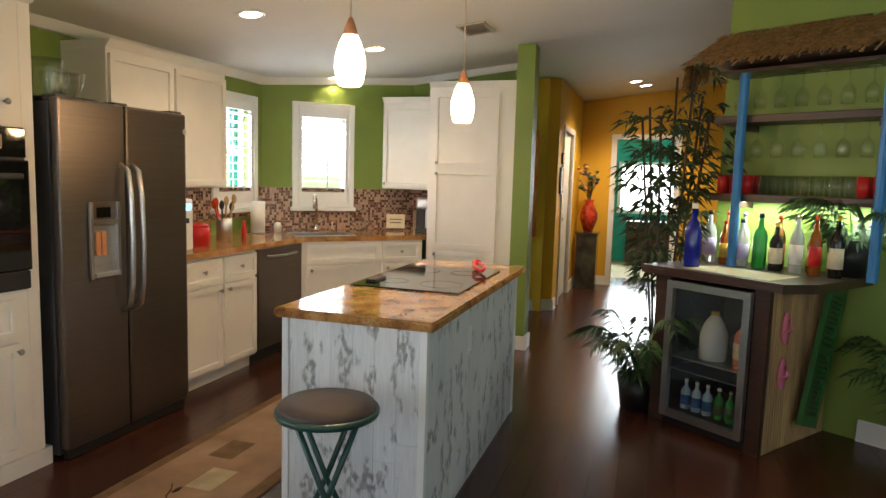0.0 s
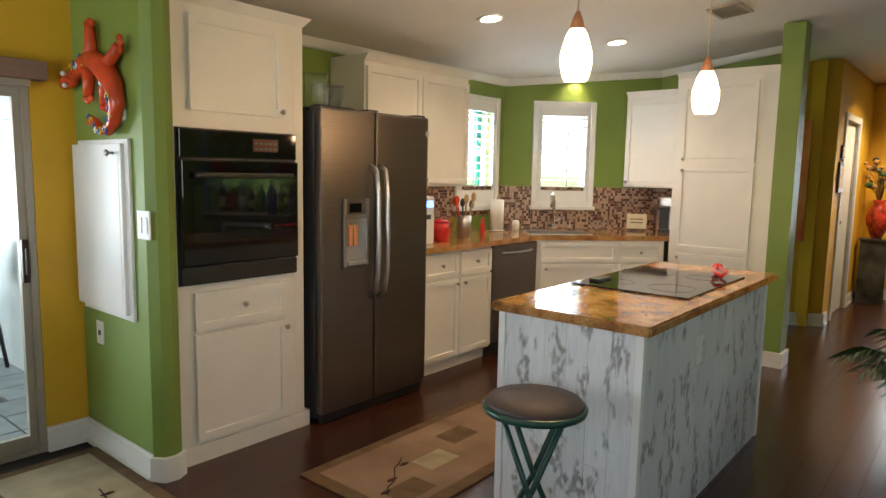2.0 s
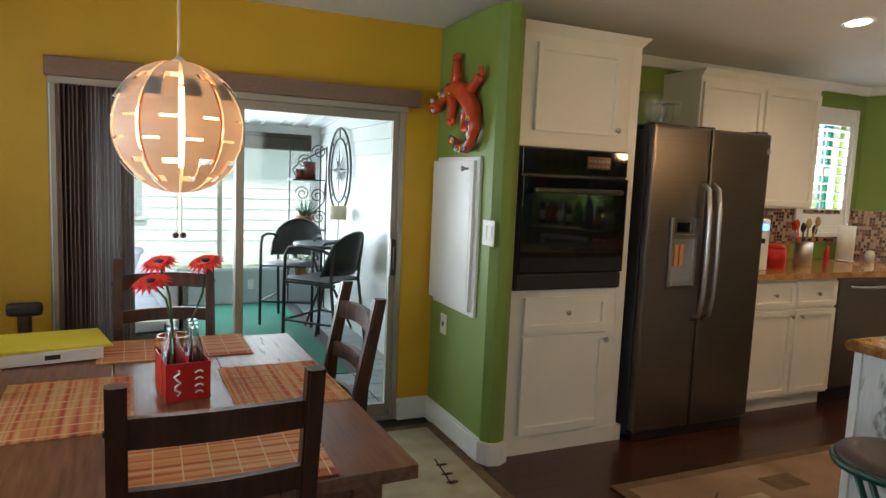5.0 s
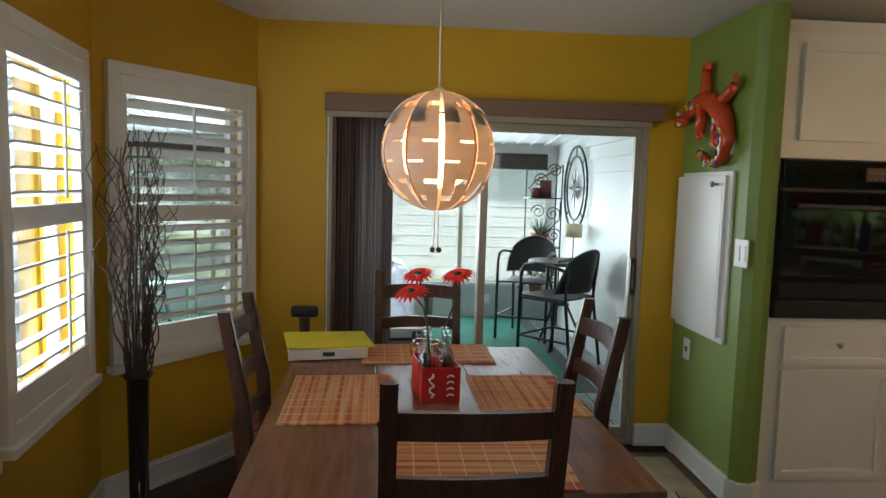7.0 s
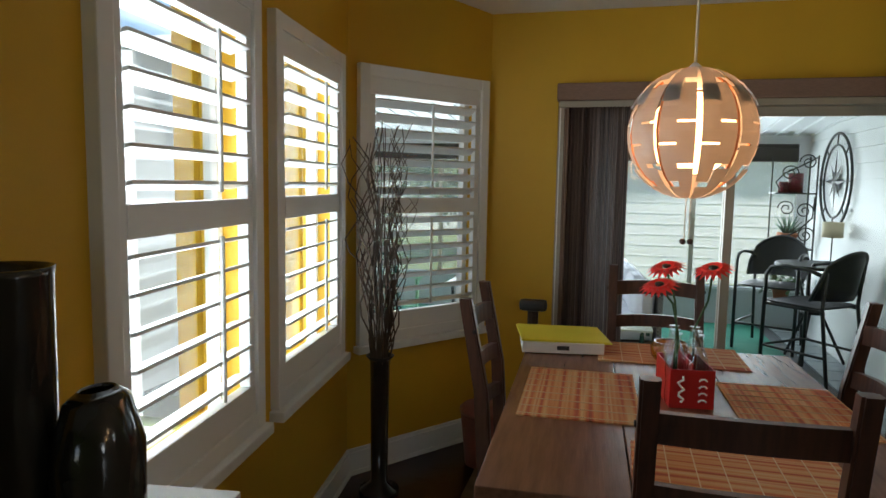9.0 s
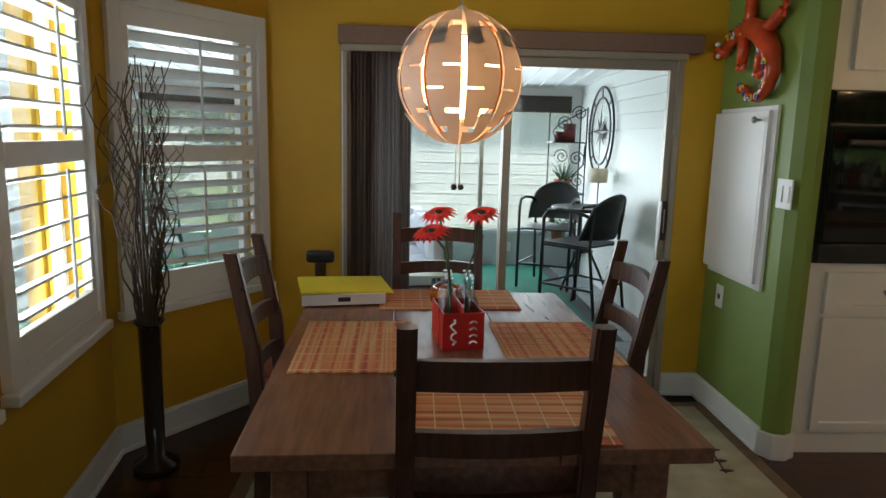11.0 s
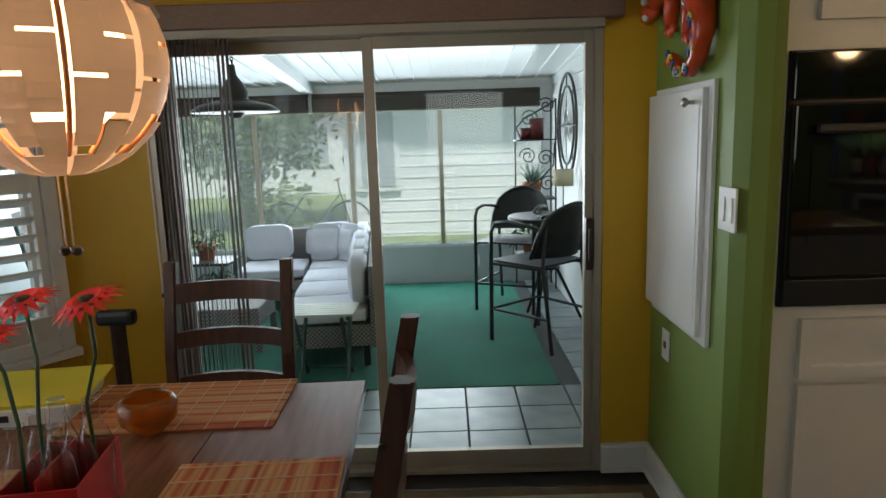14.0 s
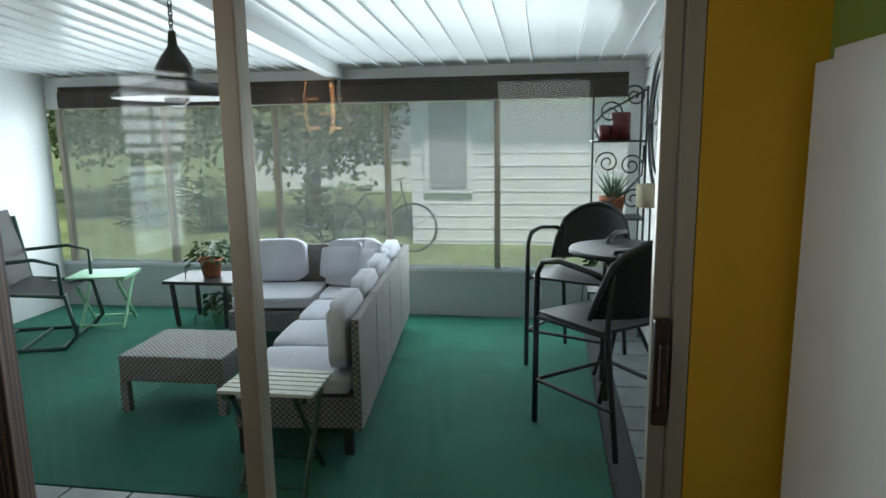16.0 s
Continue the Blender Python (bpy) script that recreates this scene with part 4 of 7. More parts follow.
for x, z in ((2.30, 1.09),):
    op = thing("outlet_plate", pose(x, -0.0105, z), "white double outlet plate on the backsplash", "outlet")
    part("plate", Bx(-0.036, 0.036, -0.006, 0, -0.058, 0.058, bevel=0.002), white_plastic, op)

# island
isl = thing("kitchen_island", pose(0.77, -2.515, 0, 0, 0, 0), "kitchen island clad in distressed white boards", "kitchen island")
IL, IW, IH = 1.60, 0.60, 0.835
part("body", Bx(0.032, IL - 0.012, 0.032, IW - 0.012, 0.001, IH - 0.001), cabinet_white, isl)
part("toe_trim", Bx(0.02, IL - 0.02, IW - 0.0115, IW + 0.004, 0.001, IH - 0.002), cabinet_white, isl)
for x, y in ((0.010, 0.010), (0.010, IW - 0.028), (IL - 0.028, 0.010)):
    part("corner_trim", Bx(x, x + 0.028, y, y + 0.028, 0.001, IH - 0.001, bevel=0.002), white_trim, isl)
random.seed(7)
nb = 6
for i in range(nb):
    a, b = 0.0385 + i * (IW - 0.067) / nb, 0.0385 + (i + 1) * (IW - 0.067) / nb - 0.0012
    cut = random.uniform(0.25, 0.7)
    for z0, z1 in ((0.002, cut - 0.001), (cut, IH - 0.002)):
        part("board", Bx(0.016, 0.0318, a, b, z0, z1), island_board, isl)
nb = 14
for i in range(nb):
    a, b = 0.0385 + i * (IL - 0.068) / nb, 0.0385 + (i + 1) * (IL - 0.068) / nb - 0.0012
    cut = random.uniform(0.2, 0.7)
    for z0, z1 in ((0.002, cut - 0.001), (cut, IH - 0.002)):
        part("board", Bx(a, b, 0.016, 0.0318, z0, z1), island_board, isl)
op = part("outlet", Bx(0.55, 0.62, 0.010, 0.0158, 0.61, 0.73, bevel=0.002), white_plastic, isl, "white outlet plate")
it = thing("island_countertop", pose(0, 0, 0), "polished golden brown granite island top", "countertop")
bm = prism(bmesh.new(), [(0.735, -2.545), (2.40, -2.545), (2.40, -1.905), (0.735, -1.905)], 0.836, 0.872)
bmesh.ops.bevel(bm, geom=list(bm.edges), offset=0.008, segments=2, affect="EDGES")
part("slab", bm, granite, it)
ck = thing("cooktop", pose(0, 0, 0), "black glass electric cooktop set in the island", "cooktop")
part("glass", Bx(1.31, 2.10, -2.46, -1.94, 0.8725, 0.879, bevel=0.002), black_gloss, ck)
part("knob_strip", Bx(1.42, 1.55, -2.02, -1.97, 0.8792, 0.89, bevel=0.003), black_plastic, ck)
for x, y, r in ((1.5, -2.32, 0.1), (1.5, -2.08, 0.07), (1.9, -2.32, 0.075), (1.9, -2.08, 0.1)):
    part("ring", tube(bmesh.new(), [(x + r * math.cos(2 * math.pi * i / 32), y + r * math.sin(2 * math.pi * i / 32), 0.8788) for i in range(33)], 0.0012, 5), dark_grey, ck)
sr = thing("spoon_rest", pose(2.02, -2.36, 0.879, 0, 0, 20), "red silicone tongs lying on the cooktop", "tongs")
for s in (-1, 1):
    part("arm", tube(bmesh.new(), [(-0.16, 0, 0.02), (-0.12, 0.02 * s, 0.03), (-0.02, 0.03 * s, 0.03), (0.08, 0.012 * s, 0.028), (0.12, 0.01 * s, 0.03)], 0.009), red, sr)
part("head", blob(bmesh.new(), (0.135, 0, 0.03), 0.03, 1.2, 0.9, 0.6), red, sr)

st = thing("folding_stool", pose(0.50, -2.26, 0, 0, 0, -62), "folding stool with green legs and brown round seat", "stool")
part("seat", lathe(bmesh.new(), [(0.0, 0.60), (0.15, 0.602), (0.163, 0.612), (0.155, 0.628), (0.10, 0.636), (0, 0.638)], seg=28), seat_vinyl, st)
part("rim", lathe(bmesh.new(), [(0.150, 0.590), (0.170, 0.592), (0.174, 0.606), (0.166, 0.616), (0.1625, 0.6115)], seg=28), rubber_green, st)
for s in (-1, 1):
    for k in (-1, 1):
        part("leg", tube(bmesh.new(), [(0.10 * s, 0.085 * k, 0.60), (0.0, 0.086 * k + 0.008 * s, 0.33), (-0.15 * s, 0.087 * k, 0.008)], 0.010), rubber_green, st)
for x, z in ((0.15, 0.02), (-0.15, 0.02), (0.07, 0.14)):
    part("crossbar", rod(bmesh.new(), (x, -0.088, z), (x, 0.088, z), 0.009), rubber_green, st)


def rug(name, x0, x1, y0, y1, field, label, leaves):
    t = thing(name, pose(x0, y0, 0), label, "rug")
    w, h = x1 - x0, y1 - y0
    part("rug_base", Bx(0, w, 0, h, 0.0005, 0.009, bevel=0.003), rug_border, t)
    part("field", Bx(0.06, w - 0.06, 0.06, h - 0.06, 0.0092, 0.0112), field, t)
    for i in range(leaves[1]):
        a, b = 0.12 + 0.3 * i, 0.1 + 0.11 * (i % 3)
        part("block", Bx(a, min(a + 0.2, w - 0.08), b, min(b + 0.13, h - 0.08), 0.0113, 0.0125), (rug_border, rug_light)[i % 2], t)
    for i in range(leaves[0]):
        cx, cy = leaves[2](i)
        st_ = [(cx + 0.05 * k * leaves[3][0], cy + 0.05 * k * leaves[3][1] + 0.012 * math.sin(k * 2), 0.0128) for k in range(7)]
        bm = tube(bmesh.new(), st_, 0.0035, 5)
        for k in (0, 2, 5):
            blob(bm, (st_[k][0] + 0.012, st_[k][1] + 0.02 * (-1) ** k, 0.0128), 0.026, 1.3, 0.55, 0.06, 1)
        part("leaf_motif", bm, rug_dark, t)


rug("kitchen_runner", 0.45, 2.45, -1.72, -1.09, rug_field, "brown bordered runner with leaf motifs on the kitchen floor", (2, 4, lambda i: (0.12 + 1.1 * i, 0.2), (1, 0.7)))
rug("dining_rug", -2.15, -0.02, -2.6, -0.13, rug_light, "cream and olive leaf-patterned rug under the table", (3, 6, lambda i: (1.92, 1.75 - 0.5 * i), (0.1, 0.9)))


def pendant(x, y, z):
    t = thing("pendant_light", pose(x, y, z), "lit alabaster glass pendant hanging over the island", "pendant light", "pendants over the island")
    part("shade", lathe(bmesh.new(), [(0.030, 0.20), (0.045, 0.17), (0.062, 0.11), (0.064, 0.07), (0.055, 0.02), (0.044, 0.0), (0.040, 0.0), (0.05, 0.03)]), shade_glow, t)
    part("cap", lathe(bmesh.new(), [(0.032, 0.20), (0.022, 0.235), (0.008, 0.27)]), copper, t)
    part("cord", rod(bmesh.new(), (0, 0, 0.27), (0, 0, ceil_z(y) - z - 0.012), 0.0035), cord, t)
    part("canopy", lathe(bmesh.new(), [(0.055, ceil_z(y) - z - 0.002), (0.05, ceil_z(y) - z - 0.014), (0.008, ceil_z(y) - z - 0.02)]), nickel, t)
    lamp("pendant_bulb", "POINT", 4.5, WARM, pose(x, y, z - 0.05), size=0.05)


pendant(1.1, -2.03, 1.735)
pendant(2.02, -2.24, 1.67)


def downlight(x, y, energy=6):
    z = ceil_z(y)
    t = thing("downlight", pose(x, y, z, -6.84), "lit recessed ceiling downlight with white trim", "downlight", "recessed downlights")
    part("trim_ring", lathe(bmesh.new(), [(0.085, -0.001), (0.08, -0.008), (0.062, -0.006), (0.062, -0.001)], seg=28), white_trim, t)
    part("lens", lathe(bmesh.new(), [(0.0, -0.004), (0.0615, -0.004), (0.0615, -0.001)], seg=24), can_glow, t)
    lamp("downlight_lamp", "SPOT", energy, (1.0, 0.75, 0.48), look((x, y, z - 0.03), (x, y, 0)), size=0.05, cone=130)


downlight(3.22, -1.19, 9)
downlight(2.0, -0.95, 5)
downlight(3.98, -0.45, 8)
downlight(6.5, -2.95, 34)
downlight(6.9, -3.05, 14)
vt = thing("ceiling_vent", pose(3.12, -1.99, ceil_z(-1.99), -6.84), "grey louvred ceiling air vent", "vent")
part("frame", box(box(box(Bx(-0.15, 0.15, -0.10, -0.08, -0.012, -0.001), -0.15, 0.15, 0.08, 0.10, -0.012, -0.001), -0.15, -0.13, -0.08, 0.08, -0.012, -0.001), 0.13, 0.15, -0.08, 0.08, -0.012, -0.001), alu, vt)
for i in range(7):
    bm = Bx(-0.13, 0.13, -0.009, 0.009, -0.0008, 0.0008)
    bmesh.ops.rotate(bm, verts=bm.verts, matrix=Euler((radians(40), 0, 0)).to_matrix())
    bmesh.ops.translate(bm, verts=bm.verts, vec=(0, -0.07 + i * 0.0233, -0.009))
    part("slat", bm, alu, vt)

# gecko wall
bo = thing("memo_board", pose(0, 0, 0), "white painted cabinet door hung on the green wall", "board")
part("back_panel", Bx(-0.016, -0.001, -0.558, -0.055, 0.69, 1.475, bevel=0.003), white_trim, bo)
pn = part("door_panel", box(Bx(-0.034, -0.0165, -0.525, -0.035, 0.715, 1.455, bevel=0.003), -0.036, -0.0345, -0.505, -0.10, 0.76, 1.41), white_trim, bo)
bm = rod(bmesh.new(), (-0.036, -0.465, 1.415), (-0.06, -0.465, 1.415), 0.006)
part("knob", blob(bm, (-0.064, -0.465, 1.415), 0.015, 0.7, 1, 1), nickel, pn, "nickel knob")
sw = thing("light_switch", pose(0, -0.652, 1.118), "white double rocker switch plate on the green wall", "light switch")
part("plate", Bx(-0.007, -0.0005, -0.055, 0.055, -0.06, 0.06, bevel=0.002), white_plastic, sw)
for y in (-0.024, 0.024):
    part("rocker", Bx(-0.011, -0.0072, y - 0.016, y + 0.016, -0.034, 0.034, bevel=0.001), white_plastic, sw)
sw = thing("phone_jack", pose(0, -0.185, 0.58), "white wall jack plate below the board", "outlet")
part("plate", Bx(-0.006, -0.0005, -0.036, 0.036, -0.055, 0.055, bevel=0.002), white_plastic, sw)
part("socket", Bx(-0.009, -0.0062, -0.01, 0.01, -0.012, 0.012), dark_grey, sw)

gk = thing("gecko_ornament", pose(0, -0.33, 1.75), "painted red ceramic gecko hanging on the wall", "wall ornament")
gx = -0.04


def gy(pts):
    """Points on the wall, given by world y and z, in the ornament's own frame."""
    return [(gx, y + 0.33, z - 1.75) for y, z in pts]


spine = gy([(-0.08, 1.75), (-0.16, 1.79), (-0.25, 1.815), (-0.34, 1.805), (-0.43, 1.765), (-0.505, 1.69), (-0.53, 1.61), (-0.50, 1.545), (-0.44, 1.51), (-0.37, 1.518), (-0.31, 1.553), (-0.275, 1.565), (-0.262, 1.545)])
part("body", tube(bmesh.new(), spine, lambda s: 0.026 + 0.024 * math.exp(-((s - 0.3) / 0.17) ** 2) - 0.010 * max(0, s - 0.5) * 2, 14), orange_red, gk)
bm = blob(bmesh.new(), gy([(-0.055, 1.742)])[0], 0.052, 0.7, 1.2, 0.62)
blob(bm, gy([(-0.015, 1.728)])[0], 0.034, 0.7, 1.1, 0.6)
part("head", bm, orange_red, gk)
for y, z in ((-0.06, 1.775), (-0.075, 1.72)):
    part("eye", blob(bmesh.new(), (gx - 0.028, y + 0.33, z - 1.75), 0.012), ceramic_white, gk)
for pts, spread in (([(-0.285, 1.82), (-0.30, 1.88), (-0.295, 1.955)], (1, 0)), ([(-0.40, 1.79), (-0.49, 1.80), (-0.56, 1.845)], (0, 1)), ([(-0.25, 1.80), (-0.265, 1.73), (-0.255, 1.665)], (1, 0)), ([(-0.47, 1.73), (-0.425, 1.68), (-0.42, 1.62)], (1, 0))):
    q = gy(pts)
    bm = tube(bmesh.new(), q, lambda s: 0.030 - 0.008 * s, 10)
    for k in (-1, 0, 1):
        tip = Vector(q[-1]) + (Vector(q[-1]) - Vector(q[-2])) * (0.30 - 0.12 * abs(k)) + Vector((0, 0.028 * k * spread[0], 0.024 * k * spread[1]))
        blob(bm, tip, 0.017, 0.7, 1, 1)
    part("leg", bm, orange_red, gk)
random.seed(3)
for i in range(26):
    k = 1 + 0.36 * i
    a = int(min(len(spine) - 2, k))
    c = Vector(spine[a]).lerp(Vector(spine[a + 1]), k - a) + Vector((-0.036 if k < 6 else -0.024, random.uniform(-0.018, 0.018), random.uniform(-0.018, 0.018)))
    mm = (ceramic_yellow, ceramic_blue, ceramic_white, ceramic_blue)[i % 4]
    bm = tube(bmesh.new(), [c + Vector((0, 0.014 * math.cos(u * 1.1 + i), 0.014 * math.sin(u * 1.1 + i))) for u in range(5)], 0.0042, 6)
    part("painted_mark", bm, mm, gk)

# ---- dining corner ----
dt = thing("dining_table", pose(-1.392, -1.553, 0, 0, 0, 2.3), "brown stained wooden dining table set with mats", "table")
TX, TY, TZ = 0.435, 0.602, 0.765
for a, b in ((-TX, -0.147), (-0.1455, 0.1455), (0.147, TX)):
    part("tabletop_plank", Bx(a, b, -TY, TY, TZ - 0.032, TZ, bevel=0.003), table_wood, dt)
for x in (-TX + 0.07, TX - 0.07):
    part("apron", Bx(x - 0.011, x + 0.011, -TY + 0.11, TY - 0.11, TZ - 0.13, TZ - 0.033), table_wood, dt)
for y in (-TY + 0.09, TY - 0.09):
    part("apron", Bx(-TX + 0.10, TX - 0.10, y - 0.011, y + 0.011, TZ - 0.13, TZ - 0.033), table_wood, dt)
for x in (-1, 1):
    for y in (-1, 1):
        part("leg", Bx(x * (TX - 0.09) - 0.033, x * (TX - 0.09) + 0.033, y * (TY - 0.09) - 0.033, y * (TY - 0.09) + 0.033, 0.012, TZ - 0.0325, bevel=0.004), table_wood, dt)


def dining_chair(m, label):
    """Ladder-back chair facing +y."""
    t = thing("dining_chair", m, label, "chair", "chairs round the table")
    for s in (-1, 1):
        bm = bmesh.new()
        ring = []
        for z, y, h in ((0.012, -0.21, 0.019), (0.44, -0.185, 0.021), (0.75, -0.205, 0.020), (1.01, -0.255, 0.017)):
            ring.append([bm.verts.new((s * 0.164 + dx * 0.017, y + dy * h, z)) for dx, dy in ((-1, -1), (1, -1), (1, 1), (-1, 1))])
        for q, w in zip(ring, ring[1:]):
            for j in range(4):
                bm.faces.new((q[j], q[(j + 1) % 4], w[(j + 1) % 4], w[j]))
        bm.faces.new(ring[0][::-1]), bm.faces.new(ring[-1])
        bmesh.ops.bevel(bm, geom=[e for e in bm.edges if abs(e.verts[0].co.z - e.verts[1].co.z) > 0.1], offset=0.005, segments=2, affect="EDGES")
        part("back_post", bm, chair_wood, t)
        part("leg", Bx(s * 0.164 - 0.018, s * 0.164 + 0.018, 0.165, 0.201, 0.012, 0.425, bevel=0.003), chair_wood, t)
        part("stretcher", Bx(s * 0.164 - 0.008, s * 0.164 + 0.008, -0.18, 0.166, 0.17, 0.20), chair_wood, t)
        part("bolt", rod(bmesh.new(), (s * 0.1805, -0.225, 0.92), (s * 0.1845, -0.225, 0.92), 0.006), black_plastic, t)
    for z0, z1, y in ((0.893, 0.948, -0.232), (0.766, 0.813, -0.212), (0.645, 0.685, -0.198)):
        bm = bmesh.new()
        ring = []
        for k in range(9):
            u = -1 + k / 4
            yy = y - 0.024 * (1 - u * u)
            dip = 0.006 * (1 - u * u)
            ring.append([bm.verts.new((u * 0.148, yy + dy, z)) for dy, z in ((-0.009, z0 + dip), (0.009, z0 + dip), (0.005, z1 + dip), (-0.013, z1 + dip))])
        for q, w in zip(ring, ring[1:]):
            for j in range(4):
                bm.faces.new((q[j], w[j], w[(j + 1) % 4], q[(j + 1) % 4]))
        bm.faces.new(ring[0]), bm.faces.new(ring[-1][::-1])
        bmesh.ops.recalc_face_normals(bm, faces=bm.faces)
        part("back_slat", bm, chair_wood, t)
    part("seat", Bx(-0.182, 0.182, -0.172, 0.215, 0.426, 0.448, bevel=0.006), chair_wood, t)
    part("seat_pad", cushion_mesh(-0.17, 0.17, -0.15, 0.20, 0.4485, 0.475, 0.01), linen, t, "thin cream seat pad")
    part("apron", Bx(-0.145, 0.145, 0.175, 0.192, 0.37, 0.4255), chair_wood, t)
    return t


c0 = dining_chair(pose(-1.345, -1.95, 0, 0, 0, 2), "dark brown ladder-back chair pushed under the table")
copy_thing(c0, pose(-1.395, -0.86, 0, 0, 0, 181))
copy_thing(c0, pose(-1.10, -1.42, 0, 0, 0, 91))
copy_thing(c0, pose(-1.71, -1.40, 0, 0, 0, -88))


def placemat(x, y, w, d, rz):
    t = thing("placemat", pose(x, y, TZ + 0.0005, 0, 0, rz), "striped orange and brown woven placemat on the table", "placemat", "placemats on the table")
    part("weave", Bx(-w / 2, w / 2, -d / 2, d / 2, 0, 0.003), mat_cloth, t)
    for i in range(8):
        x0 = -w / 2 + 0.015 + i * (w - 0.03) / 7
        part("thread", Bx(x0 - 0.0012, x0 + 0.0012, -d / 2, d / 2, 0.0031, 0.0042), mat_thread, t)


placemat(-1.64, -1.557, 0.43, 0.30, 92)
placemat(-1.111, -1.523, 0.385, 0.295, 92.5)
placemat(-1.375, -1.06, 0.46, 0.27, 1.5)
placemat(-1.31, -2.0, 0.41, 0.27, 0)

bd_ = thing("binder", pose(-1.735, -1.055, TZ + 0.004, 0, 0, 10), "white ring binder lying on the table", "binder")
part("cover", Bx(-0.135, 0.135, -0.11, 0.11, 0, 0.036, bevel=0.003), white_plastic, bd_)
part("pages", Bx(-0.128, 0.136, -0.104, 0.1105, 0.006, 0.030), ceramic_white, bd_)
part("spine_label", Bx(-0.02, 0.02, -0.1115, -0.1102, 0.012, 0.026), black_plastic, bd_)
fo = thing("folder", pose(-1.73, -1.045, TZ + 0.041, 0, 1.5, 13), "yellow paper folder lying on the binder", "folder")
part("sheet", Bx(-0.15, 0.15, -0.115, 0.125, 0, 0.004), paper_yellow, fo)
part("loose_sheet", Bx(-0.145, 0.148, -0.112, 0.128, 0.0042, 0.006), paper_yellow, fo)

ca = thing("bottle_carrier", pose(-1.372, -1.512, TZ + 0.0005, 0, 0, 8), "red cardboard bottle carrier with white markings", "bottle carrier")
part("tray", box(box(box(box(Bx(-0.055, 0.055, -0.085, 0.085, 0, 0.003), -0.055, 0.055, -0.085, -0.082, 0.003, 0.10), -0.055, 0.055, 0.082, 0.085, 0.003, 0.10), -0.055, -0.052, -0.082, 0.082, 0.003, 0.10), 0.052, 0.055, -0.082, 0.082, 0.003, 0.10), red, ca)
part("divider", Bx(-0.0015, 0.0015, -0.082, 0.082, 0.003, 0.115), red, ca)
part("mark", tube(bmesh.new(), [(-0.028 + 0.008 * math.sin(k * 1.9), -0.0865, 0.015 + 0.0085 * k) for k in range(9)], 0.003, 6), white_plastic, ca, "white swirl marking")
for k in range(4):
    part("mark", tube(bmesh.new(), [(0.016 + 0.02 * j / 3, -0.0865, 0.018 + 0.018 * k + 0.006 * math.sin(j)) for j in range(4)], 0.0025, 6), white_plastic, ca)
BOT = [(0.0, 0.004), (0.024, 0.004), (0.026, 0.02), (0.023, 0.06), (0.027, 0.09), (0.024, 0.12), (0.012, 0.155), (0.011, 0.18), (0.013, 0.185)]
for x in (-0.027, 0.027):
    for y in (-0.05, 0.0, 0.05):
        g = solid("glass_bottle", lathe(bmesh.new(), BOT, seg=14), clear_glass, "small clear glass bottle in the red carrier", "bottle", pose(-1.372 + x, -1.512 + y, TZ + 0.0005), "bottles in the carrier")
random.seed(21)
for (bx, by), (hx, hy, hz) in (((-0.027, -0.05), (-0.075, -0.02, 0.300)), ((-0.027, 0.0), (-0.055, 0.05, 0.34)), ((0.027, 0.05), (0.06, 0.02, 0.345))):
    fw = thing("gerbera", pose(-1.372, -1.512, TZ), "red gerbera flower in a glass bottle", "flower", "gerberas in the bottles")
    part("stem", tube(bmesh.new(), [(bx, by, 0.02), (bx * 0.9, by * 0.9, 0.18), ((bx + hx) / 2 + 0.01, (by + hy) / 2, 0.26), (hx, hy, hz)], 0.003, 6), leaf, fw)
    bm = bmesh.new()
    tilt = Euler((radians(18), radians(-14), 0)).to_matrix()
    for ringn, (n, r, lift) in enumerate(((18, 0.056, 0.0), (14, 0.042, 0.006))):
        for i in range(n):
            a = 2 * math.pi * (i + 0.5 * ringn) / n
            u, w = Vector((math.cos(a), math.sin(a), 0)), Vector((-math.sin(a), math.cos(a), 0))
            pts = [u * 0.008, u * r * 0.6 + w * 0.007, u * r, u * r * 0.6 - w * 0.007]
            zs = (0.0, 0.006, -0.004, 0.006)
            bm.faces.new([bm.verts.new(Vector((hx, hy, hz)) + tilt @ (p + Vector((0, 0, z + lift)))) for p, z in zip(pts, zs)])
    part("petals", bm, petal, fw)
    part("centre", blob(bmesh.new(), (hx, hy, hz + 0.008), 0.013, 1, 1, 0.5), bar_wood, fw)
solid("amber_bowl", lathe(bmesh.new(), [(0.025, 0), (0.03, 0.004), (0.055, 0.03), (0.058, 0.06), (0.048, 0.075), (0.044, 0.075), (0.052, 0.058), (0.048, 0.032), (0.0, 0.008)]), amber, "round amber glass bowl on the table", "bowl", pose(-1.385, -1.20, TZ + 0.005))

# globe lamp with staggered petals
LC = Vector((-1.375, -1.40, 1.472))
gl = thing("globe_lamp", pose(*LC), "silver petalled globe lamp glowing copper inside", "pendant light")
R = 0.178
NS = 10
# each column: (radius, ((side, top, foot), ...)); side -1 and 1 are the two halves of a column
BANDS = ((1.0, ((-1, 80, 24), (1, 80, 49))),
         (0.955, ((-1, 42, -11), (1, 46, 8))),
         (0.955, ((-1, -13, -50), (1, 6, -30))),
         (1.0, ((-1, -54, -80), (1, -33, -80))))


